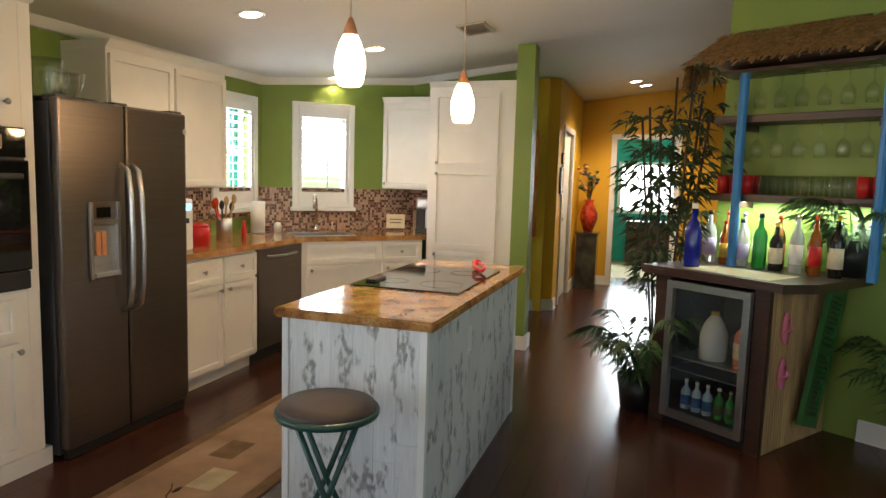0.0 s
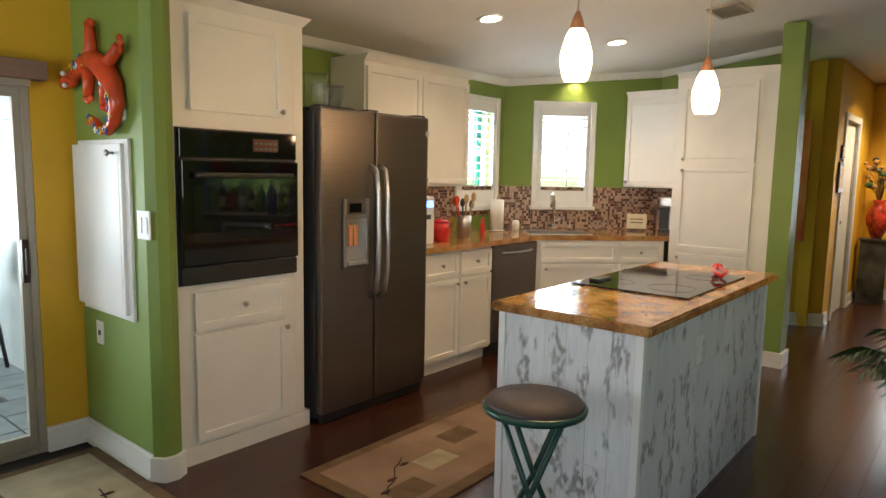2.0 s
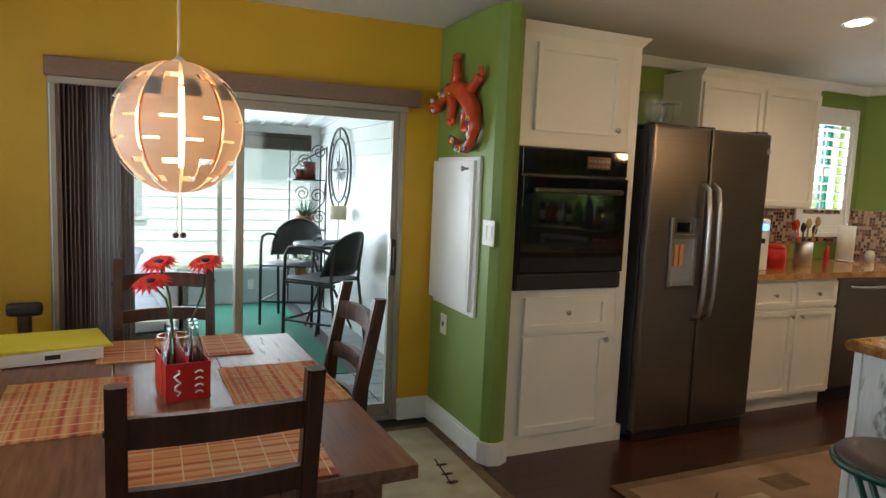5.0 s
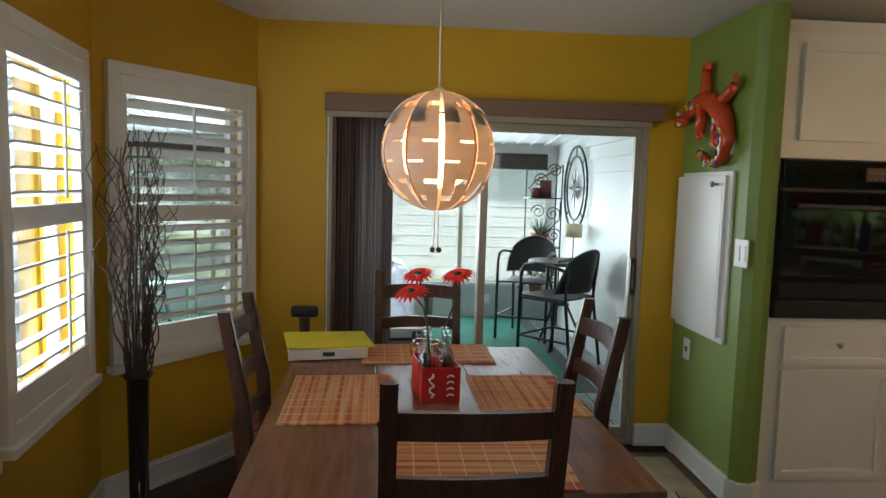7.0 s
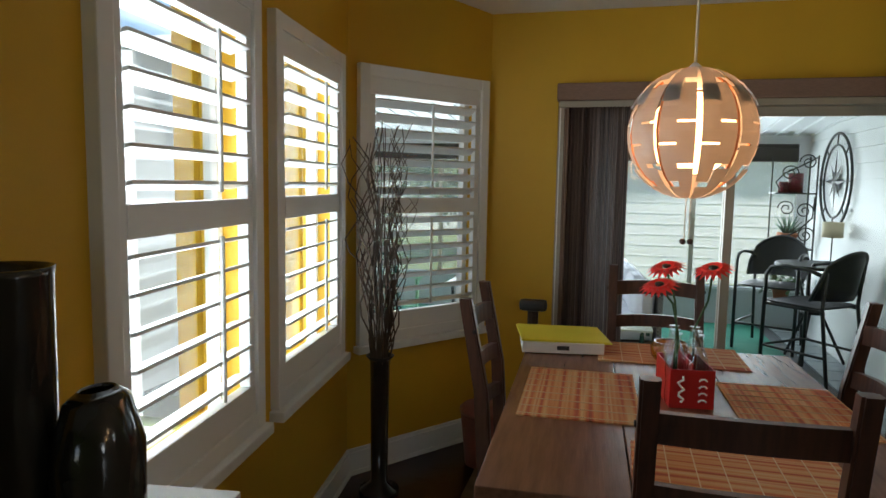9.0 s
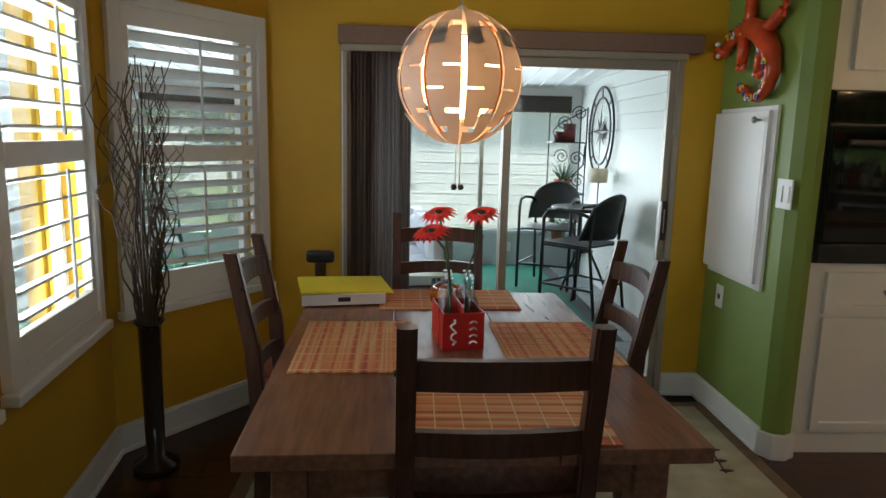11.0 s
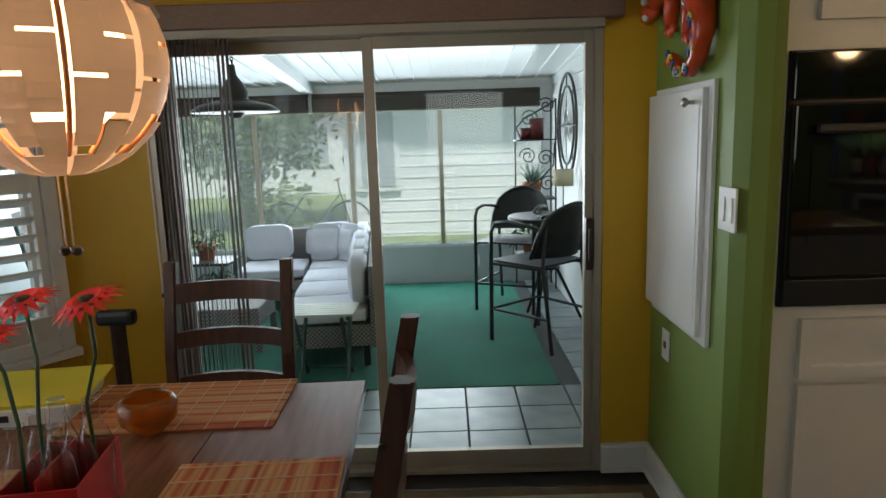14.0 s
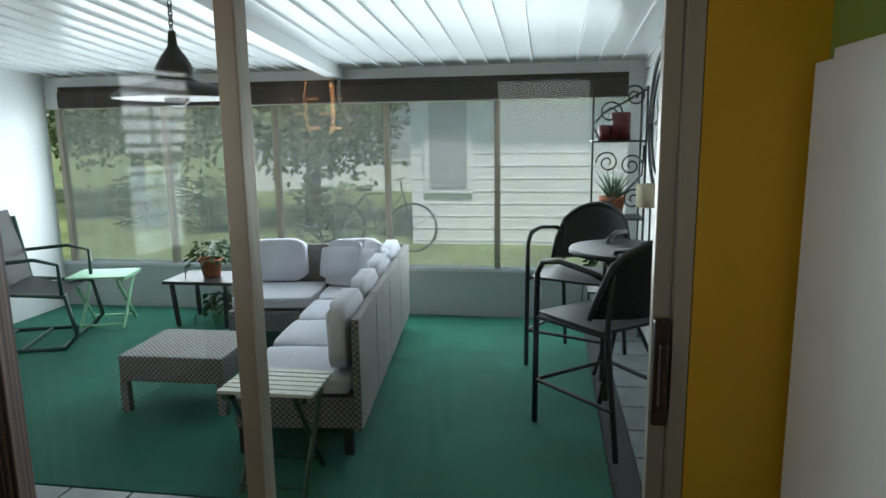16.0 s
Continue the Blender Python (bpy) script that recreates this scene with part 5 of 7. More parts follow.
def shell_piece(lon0, lon1, lat0, lat1, r):
    bm = bmesh.new()
    nu, nv = 5, 5
    grid = [[None] * (nv + 1) for _ in range(nu + 1)]
    for i in range(nu + 1):
        for j in range(nv + 1):
            lo, la = radians(lon0 + (lon1 - lon0) * i / nu), radians(lat0 + (lat1 - lat0) * j / nv)
            grid[i][j] = bm.verts.new((r * math.cos(la) * math.cos(lo), r * math.cos(la) * math.sin(lo), r * math.sin(la)))
    for i in range(nu):
        for j in range(nv):
            bm.faces.new((grid[i][j], grid[i + 1][j], grid[i + 1][j + 1], grid[i][j + 1])).smooth = True
    bmesh.ops.solidify(bm, geom=bm.faces[:], thickness=0.002)
    bmesh.ops.recalc_face_normals(bm, faces=bm.faces)
    for f in bm.faces:
        f.smooth = False
    return bm


for k in range(NS):
    a = 36 * k
    for rr, halves in BANDS:
        for side, top, foot in halves:
            o0, o1 = (-15.5, 0.1) if side < 0 else (0, 15.5)
            part("petal", shell_piece(a + o0, a + o1, foot, top, R * rr), shade_metal, gl)
    if k % 2 == 0:
        part("strut", tube(bmesh.new(), [(0.93 * R * math.cos(radians(a + 18)) * math.cos(radians(t)), 0.93 * R * math.sin(radians(a + 18)) * math.cos(radians(t)), 0.93 * R * math.sin(radians(t))) for t in range(-60, 61, 15)], 0.004, 6), copper, gl)
# Added glowing ball stands in for the lit copper inside of the petals.
part("glow_ball", lathe(bmesh.new(), [(0.115 * math.cos(radians(t)), 0.115 * math.sin(radians(t))) for t in range(-70, 71, 14)]), glow("inner_glow", (1.0, 0.5, 0.22), 6.0), gl)
part("cord", rod(bmesh.new(), (0, 0, R * 0.98), (0.0, 0, ceil_z(LC.y) - LC.z), 0.004), cord, gl)
part("socket", lathe(bmesh.new(), [(0.022, 0.12), (0.022, 0.175), (0.006, 0.19)]), white_plastic, gl)
for dx in (-0.006, 0.006):
    part("pull_cord", rod(bmesh.new(), (dx, -0.01, -0.29), (dx, -0.01, -0.1), 0.0015, seg=6), cord, gl)
    part("bead", blob(bmesh.new(), (dx * 1.6, -0.01, -0.295), 0.009), bar_wood, gl)
lamp("globe_bulb", "POINT", 9, (1.0, 0.5, 0.2), pose(LC.x, LC.y, LC.z - 0.0), size=0.118)

# twigs in a tall glass vase
tv = thing("twig_vase", pose(-2.50, -0.78, 0), "tall glass floor vase filled with dry curly twigs", "vase")
part("glass_vase", lathe(bmesh.new(), [(0.0, 0.001), (0.085, 0.001), (0.085, 0.02), (0.036, 0.05), (0.038, 0.3), (0.042, 0.58), (0.06, 0.60), (0.056, 0.60), (0.038, 0.57), (0.03, 0.06), (0.0, 0.03)]), plain("dark_smoked_vase", (0.03, 0.022, 0.018), 0.12), tv)
random.seed(5)
for i in range(46):
    a, top = random.uniform(0, 6.28), random.uniform(1.15, 1.58)
    ph, lean = random.uniform(0, 6.28), random.uniform(0.03, 0.13)
    pts = []
    for k in range(15):
        s = k / 14
        z = 0.45 + (top - 0.45) * s
        w = 0.05 * s * math.sin(ph + s * 17) + lean * s * (1.1 - 0.2 * s)
        pts.append((0.015 * math.cos(a) + math.cos(a) * w, 0.015 * math.sin(a) + math.sin(a) * w + 0.025 * s * math.cos(ph + 11 * s), z))
    part("twig", tube(bmesh.new(), pts, lambda s: 0.0042 - 0.0022 * s, 4), twig, tv)
bn = thing("waste_bin", pose(-2.13, -0.36, 0), "small dusty pink waste bin beside the wall", "waste bin")
part("bucket", lathe(bmesh.new(), [(0.0, 0.001), (0.085, 0.001), (0.11, 0.25), (0.105, 0.25), (0.08, 0.012), (0, 0.012)]), pebble_bin, bn)
part("lid", lathe(bmesh.new(), [(0.113, 0.251), (0.115, 0.27), (0.10, 0.285), (0, 0.288)]), pebble_bin, bn)
kn = thing("cane", pose(-1.925, -0.25, 0), "dark T-handled cane leaning by the blind", "cane")
part("shaft", rod(bmesh.new(), (0, 0, 0.002), (0, 0, 0.73), 0.022, 0.026), bar_wood, kn)
part("handle", Bx(-0.065, 0.065, -0.026, 0.026, 0.73, 0.785, bevel=0.018), black_plastic, kn)

# side cabinet with dark vases
sc = thing("side_cabinet", pose(-2.22, -2.29, 0, 0, 0, 7.7), "white low cabinet under the bay window", "cabinet")
part("body", Bx(-0.17, -0.005, -1.1, -0.01, 0.02, 0.718), white_trim, sc)
part("top", Bx(-0.185, 0, -1.1, 0, 0.7185, 0.75, bevel=0.003), white_trim, sc)
rn = thing("table_runner", pose(-2.22, -2.29, 0.7505, 0, 0, 7.7), "striped brown runner on the white cabinet", "runner")
part("weave", Bx(-0.184, -0.004, -1.0, -0.075, 0, 0.003), mat_cloth, rn)
v1 = solid("tall_vase", lathe(bmesh.new(), [(0.0, 0), (0.06, 0), (0.064, 0.2), (0.066, 0.445), (0.068, 0.455), (0.062, 0.455), (0.058, 0.43), (0.055, 0.02), (0, 0.02)], seg=28), dark_vase, "tall dark glazed cylinder vase", "vase", pose(-2.34, -2.66, 0.754))
bm = lathe(bmesh.new(), [(0.0, 0), (0.05, 0), (0.07, 0.08), (0.072, 0.2), (0.05, 0.27), (0.028, 0.285), (0.024, 0.28), (0.045, 0.26), (0.0, 0.05)], seg=28)
bmesh.ops.scale(bm, verts=bm.verts, vec=(0.7, 1, 1))
solid("squat_vase", bm, dark_vase, "squat dark glazed vase with a narrow mouth", "vase", pose(-2.245, -2.60, 0.754))
solid("dark_bowl", lathe(bmesh.new(), [(0.0, 0), (0.05, 0), (0.08, 0.1), (0.07, 0.3), (0.05, 0.33), (0.045, 0.33), (0.0, 0.1)], seg=28), dark_vase, "dark glazed rounded jar on the cabinet", "vase", pose(-2.27, -2.86, 0.754))

# ---- hall ----
hd = thing("door_2", pose(5.95, -2.25, 0), "closed white hall door in a white casing", "door", kind="structure")
part("casing", box(box(Bx(-0.07, 0.0, -0.018, 0.14, 0.001, 1.99), 0.78, 0.85, -0.018, 0.14, 0.001, 1.99), 0, 0.78, -0.018, 0.14, 1.93, 1.99), white_trim, hd)
lf = part("leaf", Bx(0.002, 0.778, 0.03, 0.07, 0.006, 1.928), white_trim, hd)
part("knob", blob(bmesh.new(), (0.06, 0.005, 0.95), 0.03), nickel, lf)
hd = thing("door_3", pose(7.65, -2.72, 0, 0, 0, -90), "white cased open doorway to the teal room", "doorway", kind="structure")
part("casing", box(box(Bx(-0.07, 0.0, -0.018, 0.14, 0.001, 2.01), 0.73, 0.80, -0.018, 0.14, 0.001, 2.01), 0, 0.73, -0.018, 0.14, 1.95, 2.01), white_trim, hd)
pc = thing("painting", pose(5.43, -1.95, 1.34, 0, 0, -90), "tall orange and red canvas on the yellow wall", "painting")
part("canvas", Bx(-0.12, 0.12, -0.03, -0.002, -0.55, 0.55), art, pc)
for x, z, w, h in ((5.83, 1.62, 0.06, 0.06), (5.80, 1.38, 0.10, 0.14)):
    pc = thing("framed_picture", pose(x, -2.25, z), "small dark framed picture on the hall wall", "picture")
    part("frame", Bx(-w, w, -0.022, -0.002, -h, h, bevel=0.003), bar_wood, pc)
    part("print", Bx(-w * 0.7, w * 0.7, -0.0235, -0.0222, -h * 0.75, h * 0.75), linen, pc)
pe = thing("pedestal", pose(7.28, -2.43, 0), "dark marbled square pedestal in the hall", "pedestal")
part("column", box(Bx(-0.13, 0.13, -0.13, 0.13, 0.001, 0.70, bevel=0.006), -0.145, 0.145, -0.145, 0.145, 0.701, 0.73, 0.004), Mat("dark_marble", (0.06, 0.06, 0.05), 0.15).mottle(5, 0.7).m, pe)
uv = solid("painted_vase", lathe(bmesh.new(), [(0.0, 0), (0.05, 0), (0.06, 0.02), (0.11, 0.16), (0.115, 0.24), (0.07, 0.34), (0.045, 0.38), (0.07, 0.42), (0.06, 0.42), (0.0, 0.3)]), Mat("red_ornate_glaze", (0.4, 0.04, 0.02), 0.2).mottle(16, 0.7).m, "ornate red painted vase on the pedestal", "vase", pose(7.28, -2.43, 0.73))
dfl = thing("dried_flowers", pose(7.28, -2.43, 1.1), "dried flower arrangement in the red vase", "flowers")
random.seed(8)
for i in range(22):
    a, h, l = random.uniform(0, 6.28), random.uniform(0.15, 0.5), random.uniform(0.05, 0.22)
    tip = (l * math.cos(a), l * math.sin(a), h)
    bm = tube(bmesh.new(), [(0, 0, 0), (tip[0] * 0.4, tip[1] * 0.4, h * 0.6), tip], 0.004, 5)
    blob(bm, tip, random.uniform(0.02, 0.045), 1, 1, 0.8, 1)
    part("stalk", bm, (twig, thatch_straw, leaf, thatch_straw)[i % 4], dfl)
be = thing("dresser", pose(10.2, -3.3, 0), "dark wooden dresser in the far room", "dresser")
part("body", Bx(-0.25, 0.25, -0.5, 0.5, 0.05, 0.75, bevel=0.01), bar_wood, be)
part("foot", Bx(-0.2, 0.2, -0.45, 0.45, 0.001, 0.049), bar_wood, be)
fw_ = thing("window_6", pose(10.6, -2.6, 0, 0, 0, -90), "bright far bedroom window with white frame", "window", kind="structure")
part("window_frame", box(box(box(Bx(0, 0.06, -0.03, -0.001, 0.85, 1.75), 0.94, 1.0, -0.03, -0.001, 0.85, 1.75), 0.06, 0.94, -0.03, -0.001, 1.69, 1.75), 0.06, 0.94, -0.03, -0.001, 0.85, 0.91), white_trim, fw_)
# Pane glows in place of daylight; the wall behind has no opening.
part("pane", Bx(0.06, 0.94, -0.012, -0.002, 0.91, 1.69), glow("bright_daylight_pane", (0.9, 0.97, 1.0), 3.0), fw_)

# ---- tiki bar ----
Q = Vector((2.196, -3.807))
au = math.degrees(math.atan2(0.803, 0.597))
bar = thing("tiki_bar", pose(Q.x, Q.y, 0, 0, 0, au), "tiki bar cabinet clad in bamboo matting", "bar cabinet")
# local x runs along the cooler front, local y is into the room, -y is towards the wall
part("body", box(Bx(0.0, 0.065, -0.02, 0.0, 0.002, 0.865), 0.0, 0.66, -0.69, -0.62, 0.002, 0.865), bar_wood, bar)
part("back_panel", Bx(0.02, 0.66, -0.619, -0.60, 0.002, 0.865), bar_wood, bar)
part("side_post", Bx(0.565, 0.66, -0.6, -0.005, 0.002, 0.865), bar_wood, bar)
random.seed(13)
n = 26
for i in range(n):
    y0 = -0.685 + i * 0.66 / n
    part("reed", rod(bmesh.new(), (-0.004 + random.uniform(-0.002, 0.002), y0 + 0.0125, 0.003), (-0.004 + random.uniform(-0.002, 0.002), y0 + 0.0125, 0.862), 0.0125, seg=8), bamboo_mat, bar)
part("corner_board", Bx(-0.014, 0.0, -0.045, 0.003, 0.002, 0.865), bar_wood, bar)
btop = thing("bar_counter", pose(Q.x, Q.y, 0, 0, 0, au), "dark wooden bar counter with a clipped corner", "counter")
part("slab", prism(bmesh.new(), [(-0.19, -0.10), (-0.10, 0.06), (0.72, 0.06), (0.72, -0.74), (-0.19, -0.74)], 0.866, 0.912), bar_wood, btop)
part("inlay", Bx(0.0, 0.50, -0.30, 0.0, 0.9122, 0.9135), linen, btop, "pale paper inlay")
wc = thing("beverage_cooler", pose(Q.x, Q.y, 0, 0, 0, au), "glass door beverage cooler with steel frame", "beverage cooler")
part("cabinet", box(box(box(box(Bx(0.07, 0.085, -0.55, 0.0, 0.03, 0.84), 0.545, 0.56, -0.55, 0.0, 0.03, 0.84), 0.085, 0.545, -0.55, -0.535, 0.03, 0.84), 0.085, 0.545, -0.535, 0.0, 0.03, 0.10), 0.085, 0.545, -0.535, 0.0, 0.81, 0.84), black_plastic, wc)
part("base", Bx(0.08, 0.55, -0.5, -0.02, 0.002, 0.0295), black_plastic, wc)
do = part("door_frame", box(box(box(Bx(0.068, 0.108, 0.002, 0.035, 0.06, 0.84, bevel=0.003), 0.522, 0.562, 0.002, 0.035, 0.06, 0.84, 0.003), 0.108, 0.522, 0.002, 0.034, 0.80, 0.84), 0.108, 0.522, 0.002, 0.034, 0.06, 0.10), bright_steel, wc)
g = part("door_glass", Bx(0.108, 0.522, 0.015, 0.02, 0.10, 0.80), clear_glass, do)
for z in (0.33, 0.40):
    part("shelf", Bx(0.09, 0.54, -0.50, -0.01, z, z + 0.006), bright_steel, wc)
part("lock", rod(bmesh.new(), (0.315, 0.034, 0.08), (0.315, 0.038, 0.08), 0.008), chrome, do)


def local_bar(x, y, z):
    return pose(Q.x, Q.y, 0, 0, 0, au) @ pose(x, y, z)


def bottle(m, h, r, mat, cap, band, label, group, name="bottle"):
    t = thing(name, m, label, "bottle", group)
    part("glass", lathe(bmesh.new(), [(0.0, 0), (r * 0.95, 0), (r, 0.01), (r, h * 0.58), (r * 0.8, h * 0.68), (r * 0.36, h * 0.76), (r * 0.34, h * 0.92), (0, h * 0.92)], seg=14), mat, t)
    part("cap", lathe(bmesh.new(), [(r * 0.38, h * 0.92), (r * 0.38, h), (0, h)], seg=12), cap, t)
    if band:
        part("label", lathe(bmesh.new(), [(r * 1.012, h * 0.15), (r * 1.012, h * 0.48)], seg=14), band, t)


clearb = plain("clear_bottle", (0.75, 0.78, 0.78), 0.06, Transmission_Weight=0.6)
brownb = plain("amber_liquor", (0.45, 0.13, 0.02), 0.08, Transmission_Weight=0.5)
greenb = plain("green_bottle", (0.05, 0.4, 0.08), 0.08, Transmission_Weight=0.4)
blueb = plain("cobalt_bottle", (0.01, 0.02, 0.35), 0.08, Transmission_Weight=0.3)
blackb = plain("black_bottle", (0.01, 0.008, 0.008), 0.1)
lilac = plain("lilac_label", (0.55, 0.45, 0.75), 0.5)
bottle(local_bar(0.52, -0.12, 0.912), 0.36, 0.045, blueb, white_plastic, None, "tall cobalt blue liquor bottle on the bar", "bottles on the bar")
kinds = [(clearb, black_plastic, lilac, "clear liquor bottle with a lilac label"), (brownb, red, ceramic_yellow, "amber liquor bottle with a yellow label"), (clearb, chrome, ceramic_white, "clear liquor bottle with a white label"),
         (greenb, black_plastic, None, "green glass bottle on the bar"), (brownb, orange_red, red, "amber bottle with a red label"), (blackb, ceramic_yellow, linen, "dark liqueur bottle with a cream label")]
random.seed(17)
for i in range(15):
    k = (0, 1, 1, 2, 0, 2, 3, 4, 5, 0, 2, 1, 4, 2, 5)[i]
    mm, cc, ll, lb = kinds[k]
    bottle(local_bar(0.62 - 0.052 * i, -0.44 - 0.11 * (i % 2) + random.uniform(-0.01, 0.01), 0.912), random.uniform(0.25, 0.33), random.uniform(0.03, 0.04), mm, cc, ll, lb, "bottles on the bar")
jug = thing("milk_jug", local_bar(0.36, -0.14, 0.406), "translucent plastic gallon jug with yellow cap", "jug")
part("jug", lathe(bmesh.new(), [(0, 0), (0.07, 0), (0.075, 0.02), (0.075, 0.15), (0.05, 0.21), (0.02, 0.25), (0, 0.25)], seg=16), plain("milky_plastic", (0.6, 0.65, 0.68), 0.4, Transmission_Weight=0.2), jug)
part("cap", lathe(bmesh.new(), [(0.022, 0.25), (0.022, 0.27), (0, 0.27)]), ceramic_yellow, jug)
bottle(local_bar(0.19, -0.14, 0.406), 0.27, 0.045, plain("pink_juice", (0.5, 0.13, 0.08), 0.2), white_plastic, linen, "red juice bottle in the cooler", "bottles in the cooler")
for i in range(6):
    bottle(local_bar(0.47 - 0.068 * i, -0.08, 0.10), 0.17, 0.028, (plain("blue_water", (0.35, 0.5, 0.65), 0.1) if i < 3 else greenb), white_plastic, (ceramic_blue if i < 3 else leaf), "small drink bottle in the cooler", "bottles in the cooler")
gs = thing("wall_shutter", pose(Q.x, Q.y, 0, 0, 0, au) @ pose(-0.075, -0.34, 0.12, 17, 0, 0), "green louvred shutter leaning on the bamboo", "shutter")
part("frame", box(box(box(box(box(bmesh.new(), -0.02, 0.008, -0.09, -0.06, 0, 0.78), -0.02, 0.008, 0.06, 0.09, 0, 0.78), -0.0195, 0.0075, -0.06, 0.06, 0, 0.06), -0.0195, 0.0075, -0.06, 0.06, 0.72, 0.78), -0.0195, 0.0075, -0.06, 0.06, 0.40, 0.44), shutter_green, gs)
part("backing", Bx(0.0, 0.006, -0.06, 0.06, 0.06, 0.72), bar_wood, gs)
for z in [0.08 + 0.028 * k for k in range(12)] + [0.46 + 0.028 * k for k in range(10)]:
    part("slat", Bx(-0.016, -0.001, -0.0595, 0.0595, z, z + 0.015), shutter_green, gs)
for z in (0.66, 0.42):
    fp = thing("flip_flop", pose(Q.x, Q.y, 0, 0, 0, au) @ pose(-0.022, -0.15, z), "pink flip-flop sandal hung on the bamboo", "sandal", "sandals on the bar")
    bm = lathe(bmesh.new(), [(0, 0), (0.035, 0), (0.037, 0.006), (0.035, 0.012), (0, 0.012)], seg=18)
    bmesh.ops.scale(bm, verts=bm.verts, vec=(1, 2.4, 1))
    bmesh.ops.rotate(bm, verts=bm.verts, matrix=Euler((radians(90), 0, radians(-90))).to_matrix())
    part("sole", bm, pink, fp)
    part("strap", tube(bmesh.new(), [(-0.004, -0.03, -0.03), (-0.035, -0.012, 0.0), (-0.02, 0, 0.04), (-0.035, 0.012, 0.0), (-0.004, 0.03, -0.03)], 0.005, 6), pink, fp)

WB = pose(P1.x, P1.y, 0, 0, 0, math.degrees(math.atan2(-bd.y, -bd.x)))
# local x runs along the bar wall from its far end, local y points out of the room


def shelf(z, label):
    t = thing("bar_shelf", WB @ pose(0.06, 0, z), label, "shelf", "shelves over the bar")
    part("board", Bx(0, 1.02, -0.24, -0.002, -0.022, 0.022, bevel=0.004), bar_wood, t)
    for x in (0.15, 0.85):
        part("bracket", Bx(x - 0.012, x + 0.012, -0.18, -0.002, -0.06, -0.0225), bar_wood, t)


shelf(1.76, "dark wooden shelf with hanging wine glasses")
shelf(1.31, "dark wooden shelf holding cups and glasses")
for x in (0.24, 0.96):
    pp = thing("bamboo_pole", WB @ pose(x, -0.272, 0.912), "blue painted upright pole carrying the shelves", "pole", "poles of the bar shelves")
    part("pole", rod(bmesh.new(), (0, 0, 0), (0, 0, 1.10), 0.026), blue, pp)
GL = [(0.0, 0), (0.03, 0), (0.03, 0.003), (0.004, 0.006), (0.004, 0.08), (0.03, 0.11), (0.036, 0.15), (0.03, 0.19)]
wg = bpy.data.meshes.new("wine_glass")
bm = lathe(bmesh.new(), GL, seg=14)
bm.to_mesh(wg)
wg.materials.append(clear_glass)
for z, rows in ((1.735, 1), (2.02, 1)):
    for r_ in range(rows):
        for i in range(8):
            ob = new("wine_glass", wg)
            ob.matrix_world = WB @ pose(0.14 + 0.115 * i, -0.09 - 0.09 * r_, z, 180)
            tagged(ob, "clear stemmed wine glass hanging upside down", "glass", "hanging wine glasses")
gr_ = thing("glass_rack", WB @ pose(0.06, 0, 2.022), "dark rack holding hanging glasses under the thatch", "rack")
part("rail", Bx(0, 1.02, -0.24, -0.002, 0, 0.02), bar_wood, gr_)
tb_ = bpy.data.meshes.new("tumbler")
bm = lathe(bmesh.new(), [(0, 0), (0.028, 0), (0.033, 0.11)], seg=14)
bm.to_mesh(tb_)
tb_.materials.append(clear_glass)
tr_ = tb_.copy()
tr_.materials[0] = red
for i in range(13):
    for r_ in range(2):
        isred = i < 3 or i in (10, 11)
        ob = new("red_tumbler" if isred else "tumbler", tr_ if isred else tb_)
        ob.matrix_world = WB @ pose(0.10 + 0.075 * i, -0.07 - 0.09 * r_, 1.3325)
        tagged(ob, "red plastic tumbler on the bar shelf" if isred else "clear glass tumbler on the bar shelf", "cup" if isred else "glass", "glasses on the shelf")
th = thing("thatch_roof", WB, "small straw thatch roof over the bar shelves", "thatch")
part("frame", prism(bmesh.new(), [(0.0, -0.40), (1.12, -0.40), (1.12, -0.003), (0.0, -0.003)], 2.06, 2.075), bar_wood, th)
random.seed(19)
verts, faces = [], []
for layer in range(7):
    for i in range(170):
        x = -0.02 + 1.16 * random.random()
        s0 = layer / 7
        y, z = -0.02 - 0.42 * s0, 2.30 - 0.22 * s0
        l = random.uniform(0.10, 0.17)
        dx, w = random.uniform(-0.02, 0.02), random.uniform(0.003, 0.006)
        y1, z1 = y - l * 0.85, z - l * 0.5 + random.uniform(-0.015, 0.02)
        k = len(verts)
        verts += [(x - w, y, z + 0.004), (x + w, y, z + 0.004), (x + w + dx, y1, z1), (x - w + dx, y1, z1 + 0.003)]
        faces.append((k, k + 1, k + 2, k + 3))
for i in range(60):
    y, z = -0.02 - 0.42 * (i / 60), 2.30 - 0.22 * (i / 60)
    for j in range(3):
        k = len(verts)
        x, l = -0.01 + random.uniform(-0.02, 0.02), random.uniform(0.1, 0.22)
        verts += [(x, y, z), (x, y + 0.006, z), (x - 0.03, y + 0.004 + random.uniform(-0.02, 0.02), z - l), (x - 0.03, y + random.uniform(-0.02, 0.02), z - l)]
        faces.append((k, k + 1, k + 2, k + 3))
me = bpy.data.meshes.new("straw")
me.from_pydata(verts, [], faces)
me.materials.append(thatch_straw)
ob = new("straw", me)
ob.parent = th
tagged(ob, kind="stuff")
bm = prism(bmesh.new(), [(0.0, -0.44), (1.12, -0.44), (1.12, -0.43), (0.0, -0.43)], 2.06, 2.08)
bmv = bmesh.new()
q = [bmv.verts.new(c) for c in ((0, -0.42, 2.085), (1.12, -0.42, 2.085), (1.12, -0.01, 2.29), (0, -0.01, 2.29))]
q2 = [bmv.verts.new(v.co - Vector((0, 0, 0.008))) for v in q]
bmv.faces.new(q), bmv.faces.new(q2[::-1])
